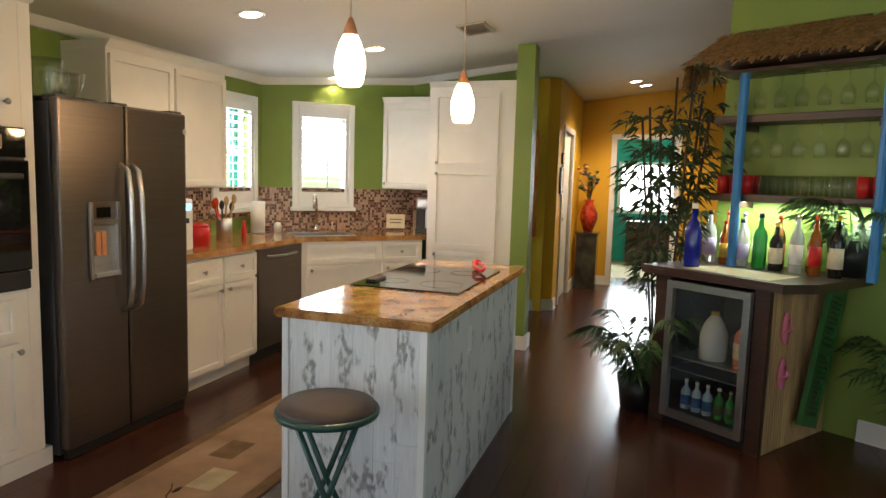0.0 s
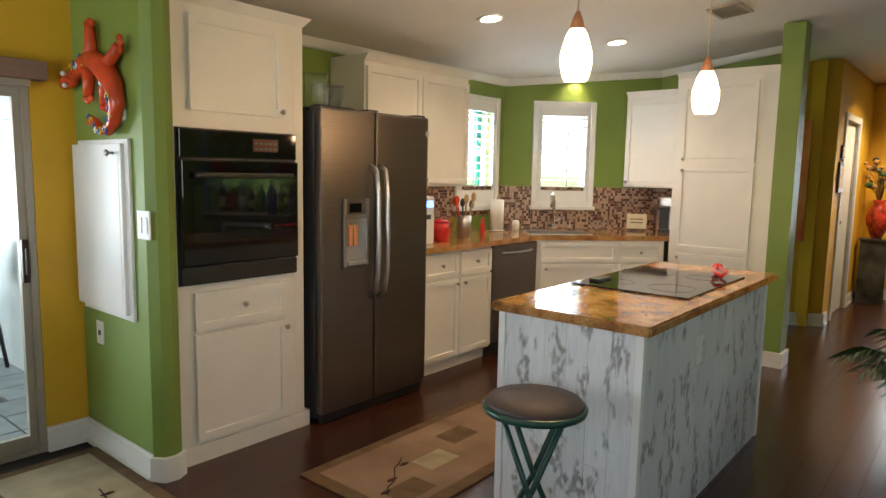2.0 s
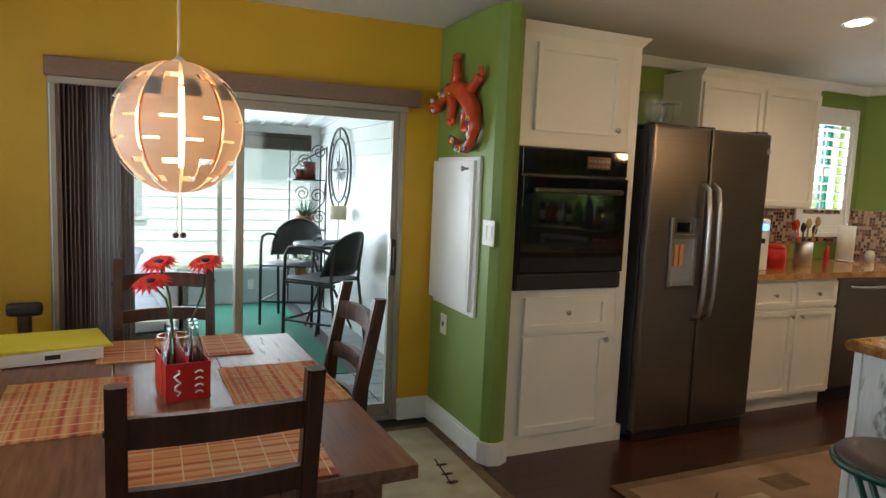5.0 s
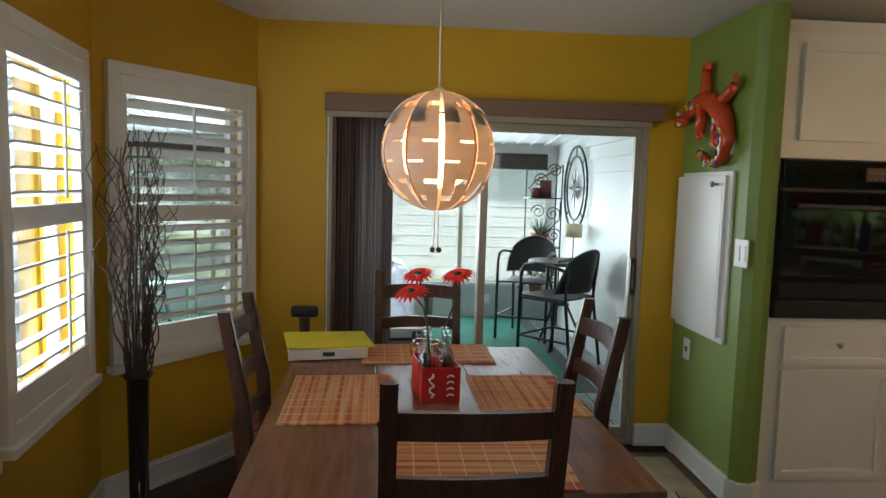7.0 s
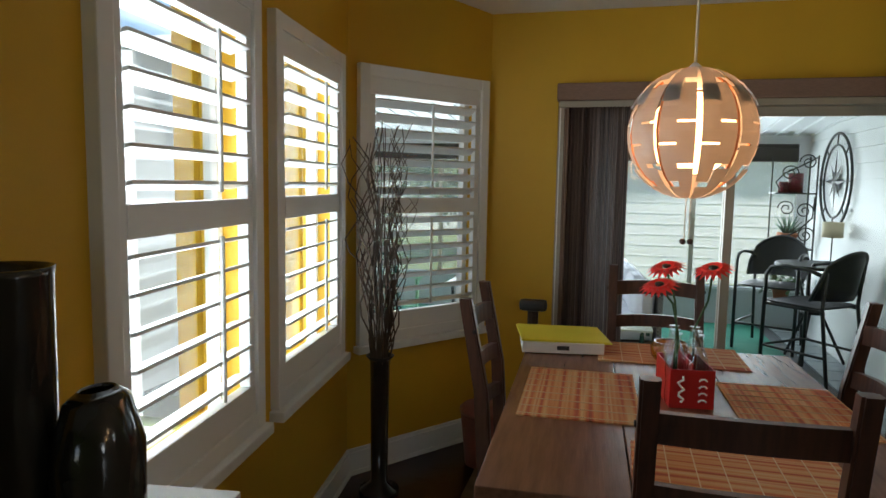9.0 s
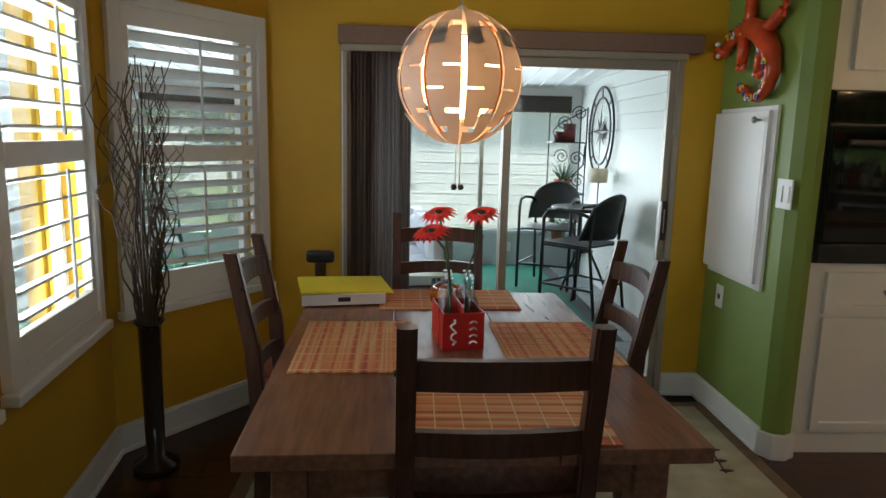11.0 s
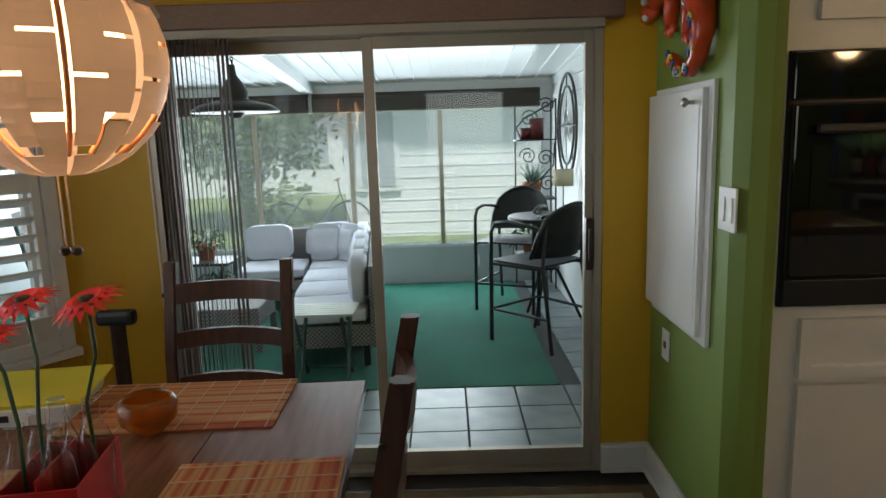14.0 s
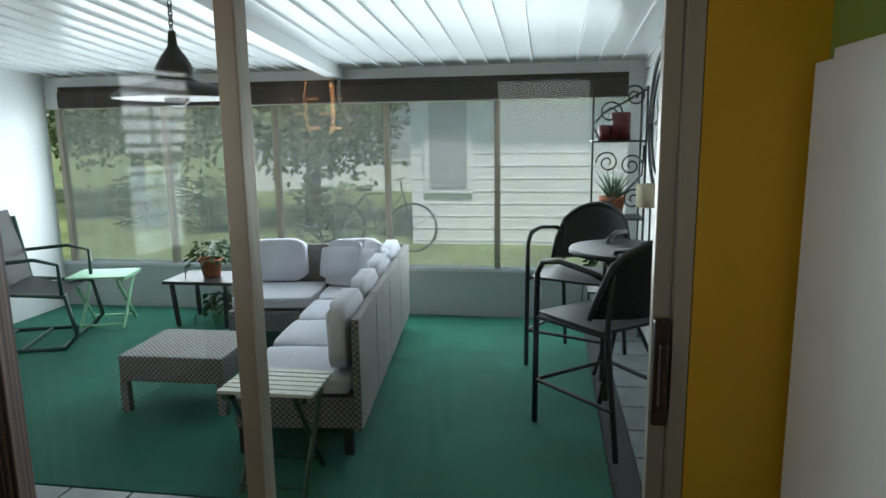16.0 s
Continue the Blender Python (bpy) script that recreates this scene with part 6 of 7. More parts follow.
for i in range(4):
    bmv.faces.new((q[i], q2[i], q2[(i + 1) % 4], q[(i + 1) % 4]))
bm.free()
part("deck", bmv, thatch_straw, th)
# Fill added under the lower shelf to brighten the bar; no fixture there.
lamp("bar_fill_light", "AREA", 4.0, (0.85, 1.0, 0.8), WB @ pose(0.55, -0.12, 1.285), size=0.9, size_y=0.05)


def leaf_blade(bm, p, d, length, width, droop, roll=0.6):
    d = Vector(d).normalized()
    side = d.cross(Vector((0, 0, 1))).normalized() if abs(d.z) < 0.98 else Vector((1, 0, 0))
    side = Matrix.Rotation(roll, 3, d) @ side
    p = Vector(p)
    mid = p + d * length * 0.45 + Vector((0, 0, 0.0))
    tip = p + d * length - Vector((0, 0, droop * length))
    a, b, c, e = bm.verts.new(p), bm.verts.new(mid + side * width), bm.verts.new(tip), bm.verts.new(mid - side * width)
    bm.faces.new((a, b, c, e))


bp = thing("bamboo_plant", pose(2.95, -3.33, 0), "tall artificial bamboo plant in a dark pot", "plant")
part("pot", lathe(bmesh.new(), [(0, 0.001), (0.13, 0.001), (0.17, 0.28), (0.155, 0.28), (0.13, 0.24), (0, 0.24)]), black_plastic, bp)
random.seed(23)
for i in range(7):
    a = i * 0.9
    top = Vector((0.20 * math.cos(a), 0.20 * math.sin(a), random.uniform(1.75, 2.08)))
    foot = Vector((0.05 * math.cos(a), 0.05 * math.sin(a), 0.24))
    stem = part("cane", tube(bmesh.new(), [foot, foot.lerp(top, 0.5) + Vector((0.02, 0, 0)), top], 0.008, 6), twig, bp)
    bm = bmesh.new()
    for j in range(46):
        s = random.uniform(0.28, 1.0)
        p = foot.lerp(top, s)
        b = random.uniform(0, 6.28)
        q = p + Vector((math.cos(b), math.sin(b), random.uniform(-0.2, 0.5))) * random.uniform(0.03, 0.16)
        for k in range(4):
            c = b + random.uniform(-1.1, 1.1)
            leaf_blade(bm, q, (math.cos(c), math.sin(c), random.uniform(-0.7, 0.4)), random.uniform(0.08, 0.14), 0.010, 0.3, random.uniform(-1.4, 1.4))
    part("leaves", bm, bamboo_leaf, bp)


def palm(m, n, length, width, up, label, pot=True):
    t = thing("palm_plant", m, label, "plant")
    if pot:
        part("pot", lathe(bmesh.new(), [(0, 0.001), (0.09, 0.001), (0.12, 0.2), (0.11, 0.2), (0.09, 0.17), (0, 0.17)]), black_plastic, t)
    for i in range(n):
        a = 2.4 * i
        el = up * (0.4 + 0.6 * random.random())
        pts = []
        for k in range(7):
            s = k / 6
            pts.append(Vector((math.cos(a) * length * s, math.sin(a) * length * s, 0.18 + el * math.sin(s * 2.2) * length)))
        bm = tube(bmesh.new(), pts, 0.003, 4)
        for k in range(1, 13):
            s = k / 13
            j = min(5, int(s * 6))
            p = pts[j].lerp(pts[j + 1], s * 6 - j)
            for sg in (-1, 1):
                c = a + sg * 0.7
                leaf_blade(bm, p, (math.cos(c), math.sin(c), 0.05), width * (1.1 - 0.5 * s), 0.012, 0.45)
        part("frond", bm, leaf, t)


random.seed(29)
palm(pose(2.74, -3.20, 0), 18, 0.40, 0.17, 1.1, "low leafy plant standing beside the bar")
palm(local_bar(-0.10, -0.62, 0.912) @ pose(0, 0, -0.002), 14, 0.33, 0.16, 0.8, "leafy potted palm at the end of the bar")
palm(pose(2.42, -4.62, 0.0), 16, 0.40, 0.18, 1.6, "leafy floor palm beside the green wall")

# ---- lanai ----
FZ = -0.03
LX0, LX1, LY0, LY1 = -4.45, 0.22, 0.14, 3.66
structure("lanai_floor", Bx(LX0, LX1, LY0, LY1 + 0.1, -0.2, FZ - 0.012), grout_mat, "concrete lanai slab under tiles and carpet", "floor")
cpt = structure("lanai_carpet", Bx(LX0 + 0.02, -0.18, 0.998, LY1 - 0.02, FZ - 0.011, FZ + 0.004), carpet, "green outdoor carpet covering the lanai", "carpet")
bm = bmesh.new()
z0, z1 = 2.12, 1.82
vs = [bm.verts.new(c) for c in ((LX0 - 0.2, LY0, z0), (LX1 + 0.1, LY0, z0), (LX1 + 0.1, LY1 + 0.3, z1), (LX0 - 0.2, LY1 + 0.3, z1))]
up = [bm.verts.new(v.co + Vector((0, 0, 0.06))) for v in vs]
bm.faces.new(vs[::-1]), bm.faces.new(up)
for i in range(4):
    bm.faces.new((vs[i], vs[(i + 1) % 4], up[(i + 1) % 4], up[i]))
x = LX0
while x < LX1:
    a = [bm.verts.new(c) for c in ((x, LY0 + 0.01, z0 - 0.012), (x + 0.016, LY0 + 0.01, z0 - 0.012), (x + 0.016, LY1, z1 + 0.018 - 0.012), (x, LY1, z1 + 0.018 - 0.012))]
    b = [bm.verts.new(v.co + Vector((0, 0, 0.02))) for v in a]
    bm.faces.new(a[::-1])
    for i in range(4):
        bm.faces.new((a[i], a[(i + 1) % 4], b[(i + 1) % 4], b[i]))
    x += 0.155
structure("lanai_ceiling", bm, lanai_white, "white ribbed metal lanai roof panels", "ceiling")
bmm = bmesh.new()
q = [(-2.05, z0 - 0.012), (-1.93, z0 - 0.012)]
vs = [bmm.verts.new(c) for c in ((-2.05, LY0 + 0.02, 2.04), (-1.95, LY0 + 0.02, 2.04), (-1.95, LY1, 1.755), (-2.05, LY1, 1.755))]
up = [bmm.verts.new(v.co + Vector((0, 0, 0.07))) for v in vs]
bmm.faces.new(vs[::-1])
for i in range(4):
    bmm.faces.new((vs[i], vs[(i + 1) % 4], up[(i + 1) % 4], up[i]))
structure("trim", bmm, lanai_white, "white lanai roof beam", "beam")
structure("lanai_knee_wall", Bx(LX0, LX1, LY1, LY1 + 0.09, FZ - 0.01, 0.317), grey_wall, "low pale grey knee wall under the screens", "wall")
structure("trim", Bx(LX0, LX1, LY1 - 0.01, LY1 + 0.1, 0.3175, 0.342), lanai_white, "white sill rail of the lanai screens", "rail")
structure("trim", Bx(LX0, LX1, LY1, LY1 + 0.08, 1.585, 1.83), lanai_white, "white header beam of the lanai screens", "beam")
structure("wall_lanai_west", Bx(LX0 - 0.1, LX0, LY0, LY1, -0.2, 2.1), lanai_white, "white lanai end wall", "wall")
for i, x in enumerate((0.16, -0.81, -1.64, -2.52, -3.435, -4.36)):
    w = 0.02 if i else 0.04
    structure("trim", Bx(x - w, x + w, LY1 + 0.005, LY1 + 0.06, 0.3425, 1.5845), alu if i else lanai_white, "upright post between the lanai screens", "post")
xs = (0.12, -0.79, -0.83, -1.62, -1.66, -2.50, -2.54, -3.415, -3.455, -4.34)
for i in range(0, 10, 2):
    ob = structure("screen", Bx(xs[i + 1], xs[i], LY1 + 0.03, LY1 + 0.032, 0.343, 1.5845), screen_mesh, "insect screen panel of the lanai", "screen")
    ob.visible_shadow = False
for a, b in ((0.10, -1.98), (-2.0, -4.3)):
    rs = thing("rolled_shade", pose(0, 0, 0), "dark brown roll-up shade rolled at the header", "shade", "rolled shades on the lanai")
    part("roll", Bx(b + 0.02, a, LY1 - 0.085, LY1 - 0.012, 1.58, 1.72, bevel=0.02), shade_roll, rs)
    part("headrail", Bx(b + 0.02, a, LY1 - 0.06, LY1 - 0.001, 1.721, 1.752), shade_roll, rs)
# siding wall on the right
wr = structure("wall_lanai_east", Bx(LX1 + 0.008, LX1 + 0.11, LY0, LY1 + 0.1, -0.2, 2.16), siding, "white vinyl siding house wall beside the lanai", "wall")
bmS = bmesh.new()
vs = [bmS.verts.new(c) for c in ((LX1 + 0.008, LY0, 0), (LX1 + 0.008, LY1, 0), (LX1 - 0.012, LY1, 0.0), (LX1 - 0.012, LY0, 0.0), (LX1 + 0.008, LY0, 0.118), (LX1 + 0.008, LY1, 0.118), (LX1 + 0.002, LY1, 0.118), (LX1 + 0.002, LY0, 0.118))]
for f in ((0, 1, 2, 3), (7, 6, 5, 4), (3, 2, 6, 7), (0, 3, 7, 4), (1, 5, 6, 2)):
    bmS.faces.new([vs[i] for i in f])
bmesh.ops.recalc_face_normals(bmS, faces=bmS.faces)
sid = mesh_of("siding_board", bmS, siding)
for i in range(18):
    ob = new("siding_board", sid)
    ob.parent = wr
    ob.location = (0, 0, FZ + 0.0 + 0.12 * i)
structure("trim", Bx(0.10, LX1 - 0.013, LY0, LY0 + 0.06, FZ, 2.1), lanai_white, "white corner trim beside the sliding door", "trim")


def bar_chair(m, label):
    """Tall black wicker armchair facing +y."""
    t = thing("bar_chair", m, label, "chair", "bar chairs on the lanai")
    for s in (-1, 1):
        part("front_leg", tube(bmesh.new(), [(s * 0.235, 0.22, 0.001), (s * 0.235, 0.21, 0.74), (s * 0.235, 0.17, 0.80), (s * 0.235, 0.05, 0.82), (s * 0.225, -0.14, 0.80), (s * 0.20, -0.21, 0.77)], 0.014), black_metal, t)
        part("back_leg", tube(bmesh.new(), [(s * 0.20, -0.28, 0.001), (s * 0.19, -0.20, 0.55), (s * 0.19, -0.22, 0.80)], 0.013), black_metal, t)
        part("side_rail", rod(bmesh.new(), (s * 0.235, 0.215, 0.22), (s * 0.205, -0.255, 0.22), 0.010), black_metal, t)
        part("seat_rail", rod(bmesh.new(), (s * 0.235, 0.215, 0.53), (s * 0.195, -0.21, 0.53), 0.010), black_metal, t)
    part("foot_rail", rod(bmesh.new(), (-0.235, 0.215, 0.22), (0.235, 0.215, 0.22), 0.010), black_metal, t)
    part("seat", cushion_mesh(-0.22, 0.22, -0.2, 0.23, 0.535, 0.56, 0.008), black_wicker, t)
    bm = bmesh.new()
    n, mrows = 12, 6
    g = [[None] * (mrows + 1) for _ in range(n + 1)]
    for i in range(n + 1):
        u = -1 + 2 * i / n
        for j in range(mrows + 1):
            h = 0.60 + (0.12 + 0.22 * math.sqrt(max(0, 1 - u * u))) * j / mrows
            g[i][j] = bm.verts.new((u * 0.235, -0.25 + 0.12 * u * u - 0.06 * j / mrows, h))
    for i in range(n):
        for j in range(mrows):
            bm.faces.new((g[i][j], g[i + 1][j], g[i + 1][j + 1], g[i][j + 1])).smooth = True
    edge = [g[i][mrows].co.copy() for i in range(n + 1)]
    bmesh.ops.solidify(bm, geom=bm.faces[:], thickness=0.012)
    part("backrest", bm, black_wicker, t)
    part("back_frame", tube(bmesh.new(), [(-0.235, -0.14, 0.60)] + edge + [(0.235, -0.14, 0.60)], 0.013), black_metal, t)
    return t


b0 = bar_chair(pose(-0.17, 1.82, FZ, 0, 0, 40), "black wicker bar chair with arms at the bistro table")
copy_thing(b0, pose(-0.25, 2.72, FZ, 0, 0, 155))
bt = thing("bistro_table", pose(-0.04, 2.30, FZ), "round glass-topped black bistro table", "table")
part("glass_top", lathe(bmesh.new(), [(0, 0.765), (0.27, 0.765), (0.27, 0.775), (0, 0.775)], seg=32), clear_glass, bt)
part("rim", lathe(bmesh.new(), [(0.265, 0.755), (0.285, 0.755), (0.288, 0.772), (0.283, 0.782), (0.2705, 0.780)], seg=32), black_metal, bt)
for k in range(3):
    a = k * 2.09
    part("leg", tube(bmesh.new(), [(0.25 * math.cos(a), 0.25 * math.sin(a), 0.001), (0.06 * math.cos(a), 0.06 * math.sin(a), 0.40), (0.2 * math.cos(a), 0.2 * math.sin(a), 0.755)], 0.012), black_metal, bt)
part("lower_shelf", lathe(bmesh.new(), [(0, 0.39), (0.09, 0.39), (0.09, 0.402), (0, 0.402)]), black_metal, bt)
lp = thing("table_lamp", pose(0.10, 2.44, FZ + 0.782), "small lamp with a cream drum shade", "lamp")
part("shade", lathe(bmesh.new(), [(0.075, 0.20), (0.075, 0.32), (0.072, 0.32), (0.072, 0.20)], seg=24), linen, lp)
part("stem", rod(bmesh.new(), (0, 0, 0.01), (0, 0, 0.30), 0.005), black_metal, lp)
part("base", lathe(bmesh.new(), [(0.045, 0), (0.042, 0.01), (0, 0.012)]), black_metal, lp)

# star wheel on the siding
sx = LX1 - 0.035
wh = thing("star_wheel", pose(sx, 2.77, 1.395), "round black metal star hung on the siding", "wall ornament")


def hoop(r, k=40, t=0.011):
    return tube(bmesh.new(), [(0, r * math.cos(2 * math.pi * i / k), r * math.sin(2 * math.pi * i / k)) for i in range(k + 1)], t, 8)


part("outer_ring", hoop(0.395), black_metal, wh)
part("inner_ring", hoop(0.30, 36, 0.009), black_metal, wh)
for k in range(8):
    a = k * math.pi / 4
    L_ = 0.27 if k % 2 == 0 else 0.19
    bm = bmesh.new()
    c = bm.verts.new((-0.015, 0, 0))
    tip = bm.verts.new((0, L_ * math.cos(a), L_ * math.sin(a)))
    p = bm.verts.new((0, 0.065 * math.cos(a + 0.39), 0.065 * math.sin(a + 0.39)))
    r = bm.verts.new((0, 0.065 * math.cos(a - 0.39), 0.065 * math.sin(a - 0.39)))
    bm.faces.new((c, tip, p)), bm.faces.new((c, r, tip)), bm.faces.new((p, tip, r))
    part("star_point", bm, black_metal, wh)
    part("spacer", rod(bmesh.new(), (0, 0.305 * math.cos(a), 0.305 * math.sin(a)), (0, 0.385 * math.cos(a), 0.385 * math.sin(a)), 0.006), black_metal, wh)

# scrolled iron shelf
et = thing("scroll_shelf", pose(0.03, 3.39, FZ), "black scrolled iron corner shelf with pots", "shelf")
for x, y in ((-0.17, 0.12), (0.15, 0.12), (0.15, -0.14)):
    part("upright", rod(bmesh.new(), (x, y, 0.001), (x, y, 1.66), 0.008), black_metal, et)
for z in (0.30, 0.80, 1.31):
    part("shelf", Bx(-0.19, 0.16, -0.15, 0.13, z, z + 0.012), black_metal, et)


def scroll(cx, y, cz, r, flip):
    pts = []
    for i in range(26):
        a = i * 0.42
        rr = r * (1 - i / 30)
        pts.append((cx + flip * rr * math.cos(a), y, cz + rr * math.sin(a)))
    return tube(bmesh.new(), pts, 0.006, 6)


for cx, cz, f in ((-0.08, 1.50, 1), (0.07, 1.60, -1), (-0.09, 1.18, -1), (0.06, 1.16, 1), (0.08, 0.94, 1), (-0.10, 0.66, 1), (0.06, 0.56, -1)):
    part("scroll", scroll(cx, -0.145, cz, 0.075, f), black_metal, et)
for pts in ([(-0.15, -0.145, 1.34), (-0.19, -0.145, 1.42), (-0.12, -0.145, 1.50), (0.0, -0.145, 1.56), (0.14, -0.145, 1.64)], [(0.14, -0.145, 1.29), (0.13, -0.145, 1.10), (0.02, -0.145, 0.98), (-0.12, -0.145, 0.90)]):
    part("scroll", tube(bmesh.new(), pts, 0.007, 6), black_metal, et)
for x, r, h in ((0.0, 0.065, 0.18), (-0.10, 0.045, 0.10)):
    solid("maroon_pot", lathe(bmesh.new(), [(0, 0), (r, 0), (r, h), (r * 0.9, h), (r * 0.85, 0.02), (0, 0.02)]), Mat("maroon_lattice_glaze", (0.12, 0.01, 0.015), 0.35).mottle(40, 0.5).m, "maroon candle pot on the iron shelf", "pot", pose(0.03 + x, 3.36, FZ + 1.322))


def potted(name, m, r, h, potmat, kind, label):
    t = thing(name, m, label, "potted plant")
    part("pot", lathe(bmesh.new(), [(0, 0.001), (r * 0.72, 0.001), (r * 0.95, h * 0.8), (r * 1.08, h * 0.8), (r * 1.08, h), (r * 0.95, h), (r * 0.9, h * 0.85), (0, h * 0.85)]), potmat, t)
    if kind == "aloe":
        for i in range(18):
            a, e = i * 2.4, 0.5 + 0.9 * (i / 18)
            l = 0.17 + 0.05 * random.random()
            tip = (l * math.cos(a) * math.cos(e), l * math.sin(a) * math.cos(e), h + l * math.sin(e))
            part("leaf", tube(bmesh.new(), [(0.01 * math.cos(a), 0.01 * math.sin(a), h * 0.85), (tip[0] * 0.55, tip[1] * 0.55, h + l * math.sin(e) * 0.5), tip], lambda s: 0.012 * (1 - s) + 0.001, 6), aloe_leaf, t)
    else:
        for k in range(5):
            bm = bmesh.new()
            for i in range(26):
                a, d_ = random.uniform(0, 6.28), random.uniform(0.02, 0.15)
                p = Vector((d_ * math.cos(a), d_ * math.sin(a), h + random.uniform(-0.02, 0.12) - 0.9 * max(0, d_ - 0.1)))
                leaf_blade(bm, p, (math.cos(a), math.sin(a), random.uniform(-0.6, 0.4)), 0.055, 0.022, 0.3)
            part("foliage", bm, leaf, t)
        part("trailing_vine", tube(bmesh.new(), [(-0.1, -0.05, h), (-0.16, -0.08, h - 0.05), (-0.17, -0.09, h - 0.2)], 0.004, 5), leaf, t)


random.seed(31)
potted("aloe_plant", pose(-0.01, 3.35, FZ + 0.812), 0.085, 0.14, terracotta, "aloe", "spiky aloe in a terracotta pot on the shelf")
potted("shelf_plant", pose(-0.03, 3.36, FZ + 0.312), 0.08, 0.13, terracotta, "bush", "small potted plant on the lower iron shelf")

# L-shaped sofa, standing slightly askew
SOFA = pose(-1.218, 1.386, 0, 0, 0, 5.6)


def sofa_seat(x0, x1, y0, y1, back, label):
    """One wicker sofa unit; back is the side that carries the backrest."""
    cx, cy = (x0 + x1) / 2, (y0 + y1) / 2
    t = thing("sofa_unit", SOFA @ pose(cx, cy, FZ), label, "sofa", "units of the corner sofa")
    w, d = (x1 - x0) / 2, (y1 - y0) / 2
    part("base", Bx(-w, w, -d, d, 0.13, 0.265, bevel=0.008), wicker, t)
    for sx_ in (-1, 1):
        for sy_ in (-1, 1):
            part("leg", Bx(sx_ * (w - 0.03) - 0.02, sx_ * (w - 0.03) + 0.02, sy_ * (d - 0.03) - 0.02, sy_ * (d - 0.03) + 0.02, 0.001, 0.1295), black_metal, t)
    part("seat_cushion", cushion_mesh(-w + 0.01, w - 0.01, -d + 0.005, d - 0.005, 0.266, 0.37, 0.018), cushion, t, "pale grey seat cushion")
    for b in back:
        if b == "e":
            part("back_panel", Bx(w, w + 0.035, -d, d, 0.12, 0.62, bevel=0.006), wicker, t)
            part("back_cushion", cushion_mesh(w - 0.13, w - 0.005, -d + 0.012, d - 0.012, 0.372, 0.67, 0.03), cushion, t, "pale grey back cushion")
        else:
            part("back_panel", Bx(-w, w, d, d + 0.035, 0.12, 0.62, bevel=0.006), wicker, t)
            part("back_cushion", cushion_mesh(-w + 0.012, w - 0.14, d - 0.13, d - 0.005, 0.372, 0.67, 0.03), cushion, t, "pale grey back cushion")


for k in range(3):
    sofa_seat(-0.56, -0.035, 0.465 * k, 0.465 * (k + 1) - 0.008, "e", "grey wicker sofa unit with pale cushions")
sofa_seat(-0.56, -0.035, 1.395, 1.90, "en", "grey wicker corner sofa unit with pale cushions")
sofa_seat(-1.13, -0.57, 1.395, 1.90, "n", "grey wicker sofa end unit with pale cushions")
for x, y, rz, rx in ((-0.44, 1.66, -15, -20), (-0.27, 1.60, -50, -20), (-0.19, 1.36, -80, -20)):
    pc = thing("throw_pillow", SOFA @ pose(x, y, FZ + 0.375, rx, 0, rz), "pale grey square throw pillow on the sofa", "pillow", "throw pillows on the sofa")
    bm = cushion_mesh(-0.165, 0.165, -0.055, 0.055, 0, 0.31, 0.05)
    part("pillow_body", bm, cushion, pc)
ot = thing("ottoman", pose(-2.30, 1.92, FZ, 0, 0, 1.5), "grey wicker ottoman on slim legs", "ottoman")
part("top", Bx(-0.275, 0.275, -0.235, 0.235, 0.17, 0.305, bevel=0.01), wicker, ot)
for x in (-1, 1):
    for y in (-1, 1):
        part("leg", Bx(x * 0.26 - 0.02, x * 0.26 + 0.02, y * 0.21 - 0.02, y * 0.21 + 0.02, 0.001, 0.1695), wicker, ot)


def folding_table(m, top, frame_, w, d, h, label, slats=6):
    t = thing("folding_table", m, label, "table")
    for i in range(slats):
        y = -d / 2 + i * d / slats
        part("slat", Bx(-w / 2, w / 2, y, y + d / slats - 0.008, h - 0.014, h, bevel=0.002), top, t)
    for s in (-1, 1):
        part("end_rail", Bx(s * (w / 2 - 0.03) - 0.012, s * (w / 2 - 0.03) + 0.012, -d / 2, d / 2, h - 0.035, h - 0.0145), frame_, t)
        for k in (-1, 1):
            part("leg", rod(bmesh.new(), (s * (w / 2 - 0.06) + k * 0.008, k * d * 0.45, h - 0.03), (s * (w / 2 - 0.06) + k * 0.008, -k * d * 0.48, 0.008), 0.012, seg=6), frame_, t)
    for k in (-1, 1):
        part("crossbar", rod(bmesh.new(), (-w / 2 + 0.06, k * d * 0.44, 0.04), (w / 2 - 0.06, k * d * 0.44, 0.04), 0.010, seg=6), frame_, t)


folding_table(pose(-1.49, 1.16, FZ), Mat("pale_green_slat", (0.62, 0.66, 0.58), 0.5).mottle(9, 0.08).m, rubber_green, 0.38, 0.27, 0.43, "slatted folding table with dark green legs")
mint = Mat("mint_green_paint", (0.30, 0.58, 0.36), 0.5).mottle(9, 0.08).m
folding_table(pose(-3.68, 3.12, FZ, 0, 0, 15), mint, mint, 0.42, 0.32, 0.40, "mint green folding side table")
sdt = thing("side_table", pose(-2.94, 3.30, FZ), "black metal side table with a glass top", "table")
part("top", Bx(-0.27, 0.27, -0.20, 0.20, 0.325, 0.35, bevel=0.004), black_metal, sdt)
for x in (-1, 1):
    for y in (-1, 1):
        part("leg", rod(bmesh.new(), (x * 0.21, y * 0.17, 0.324), (x * 0.19, y * 0.15, 0.001), 0.018, seg=4), black_metal, sdt)
potted("trailing_plant", pose(-2.92, 3.30, FZ + 0.351), 0.085, 0.14, terracotta, "bush", "trailing green plant in a terracotta pot")
potted("floor_plant", pose(-2.84, 3.24, FZ + 0.004), 0.08, 0.12, mint, "bush", "small green pot standing under the side table")
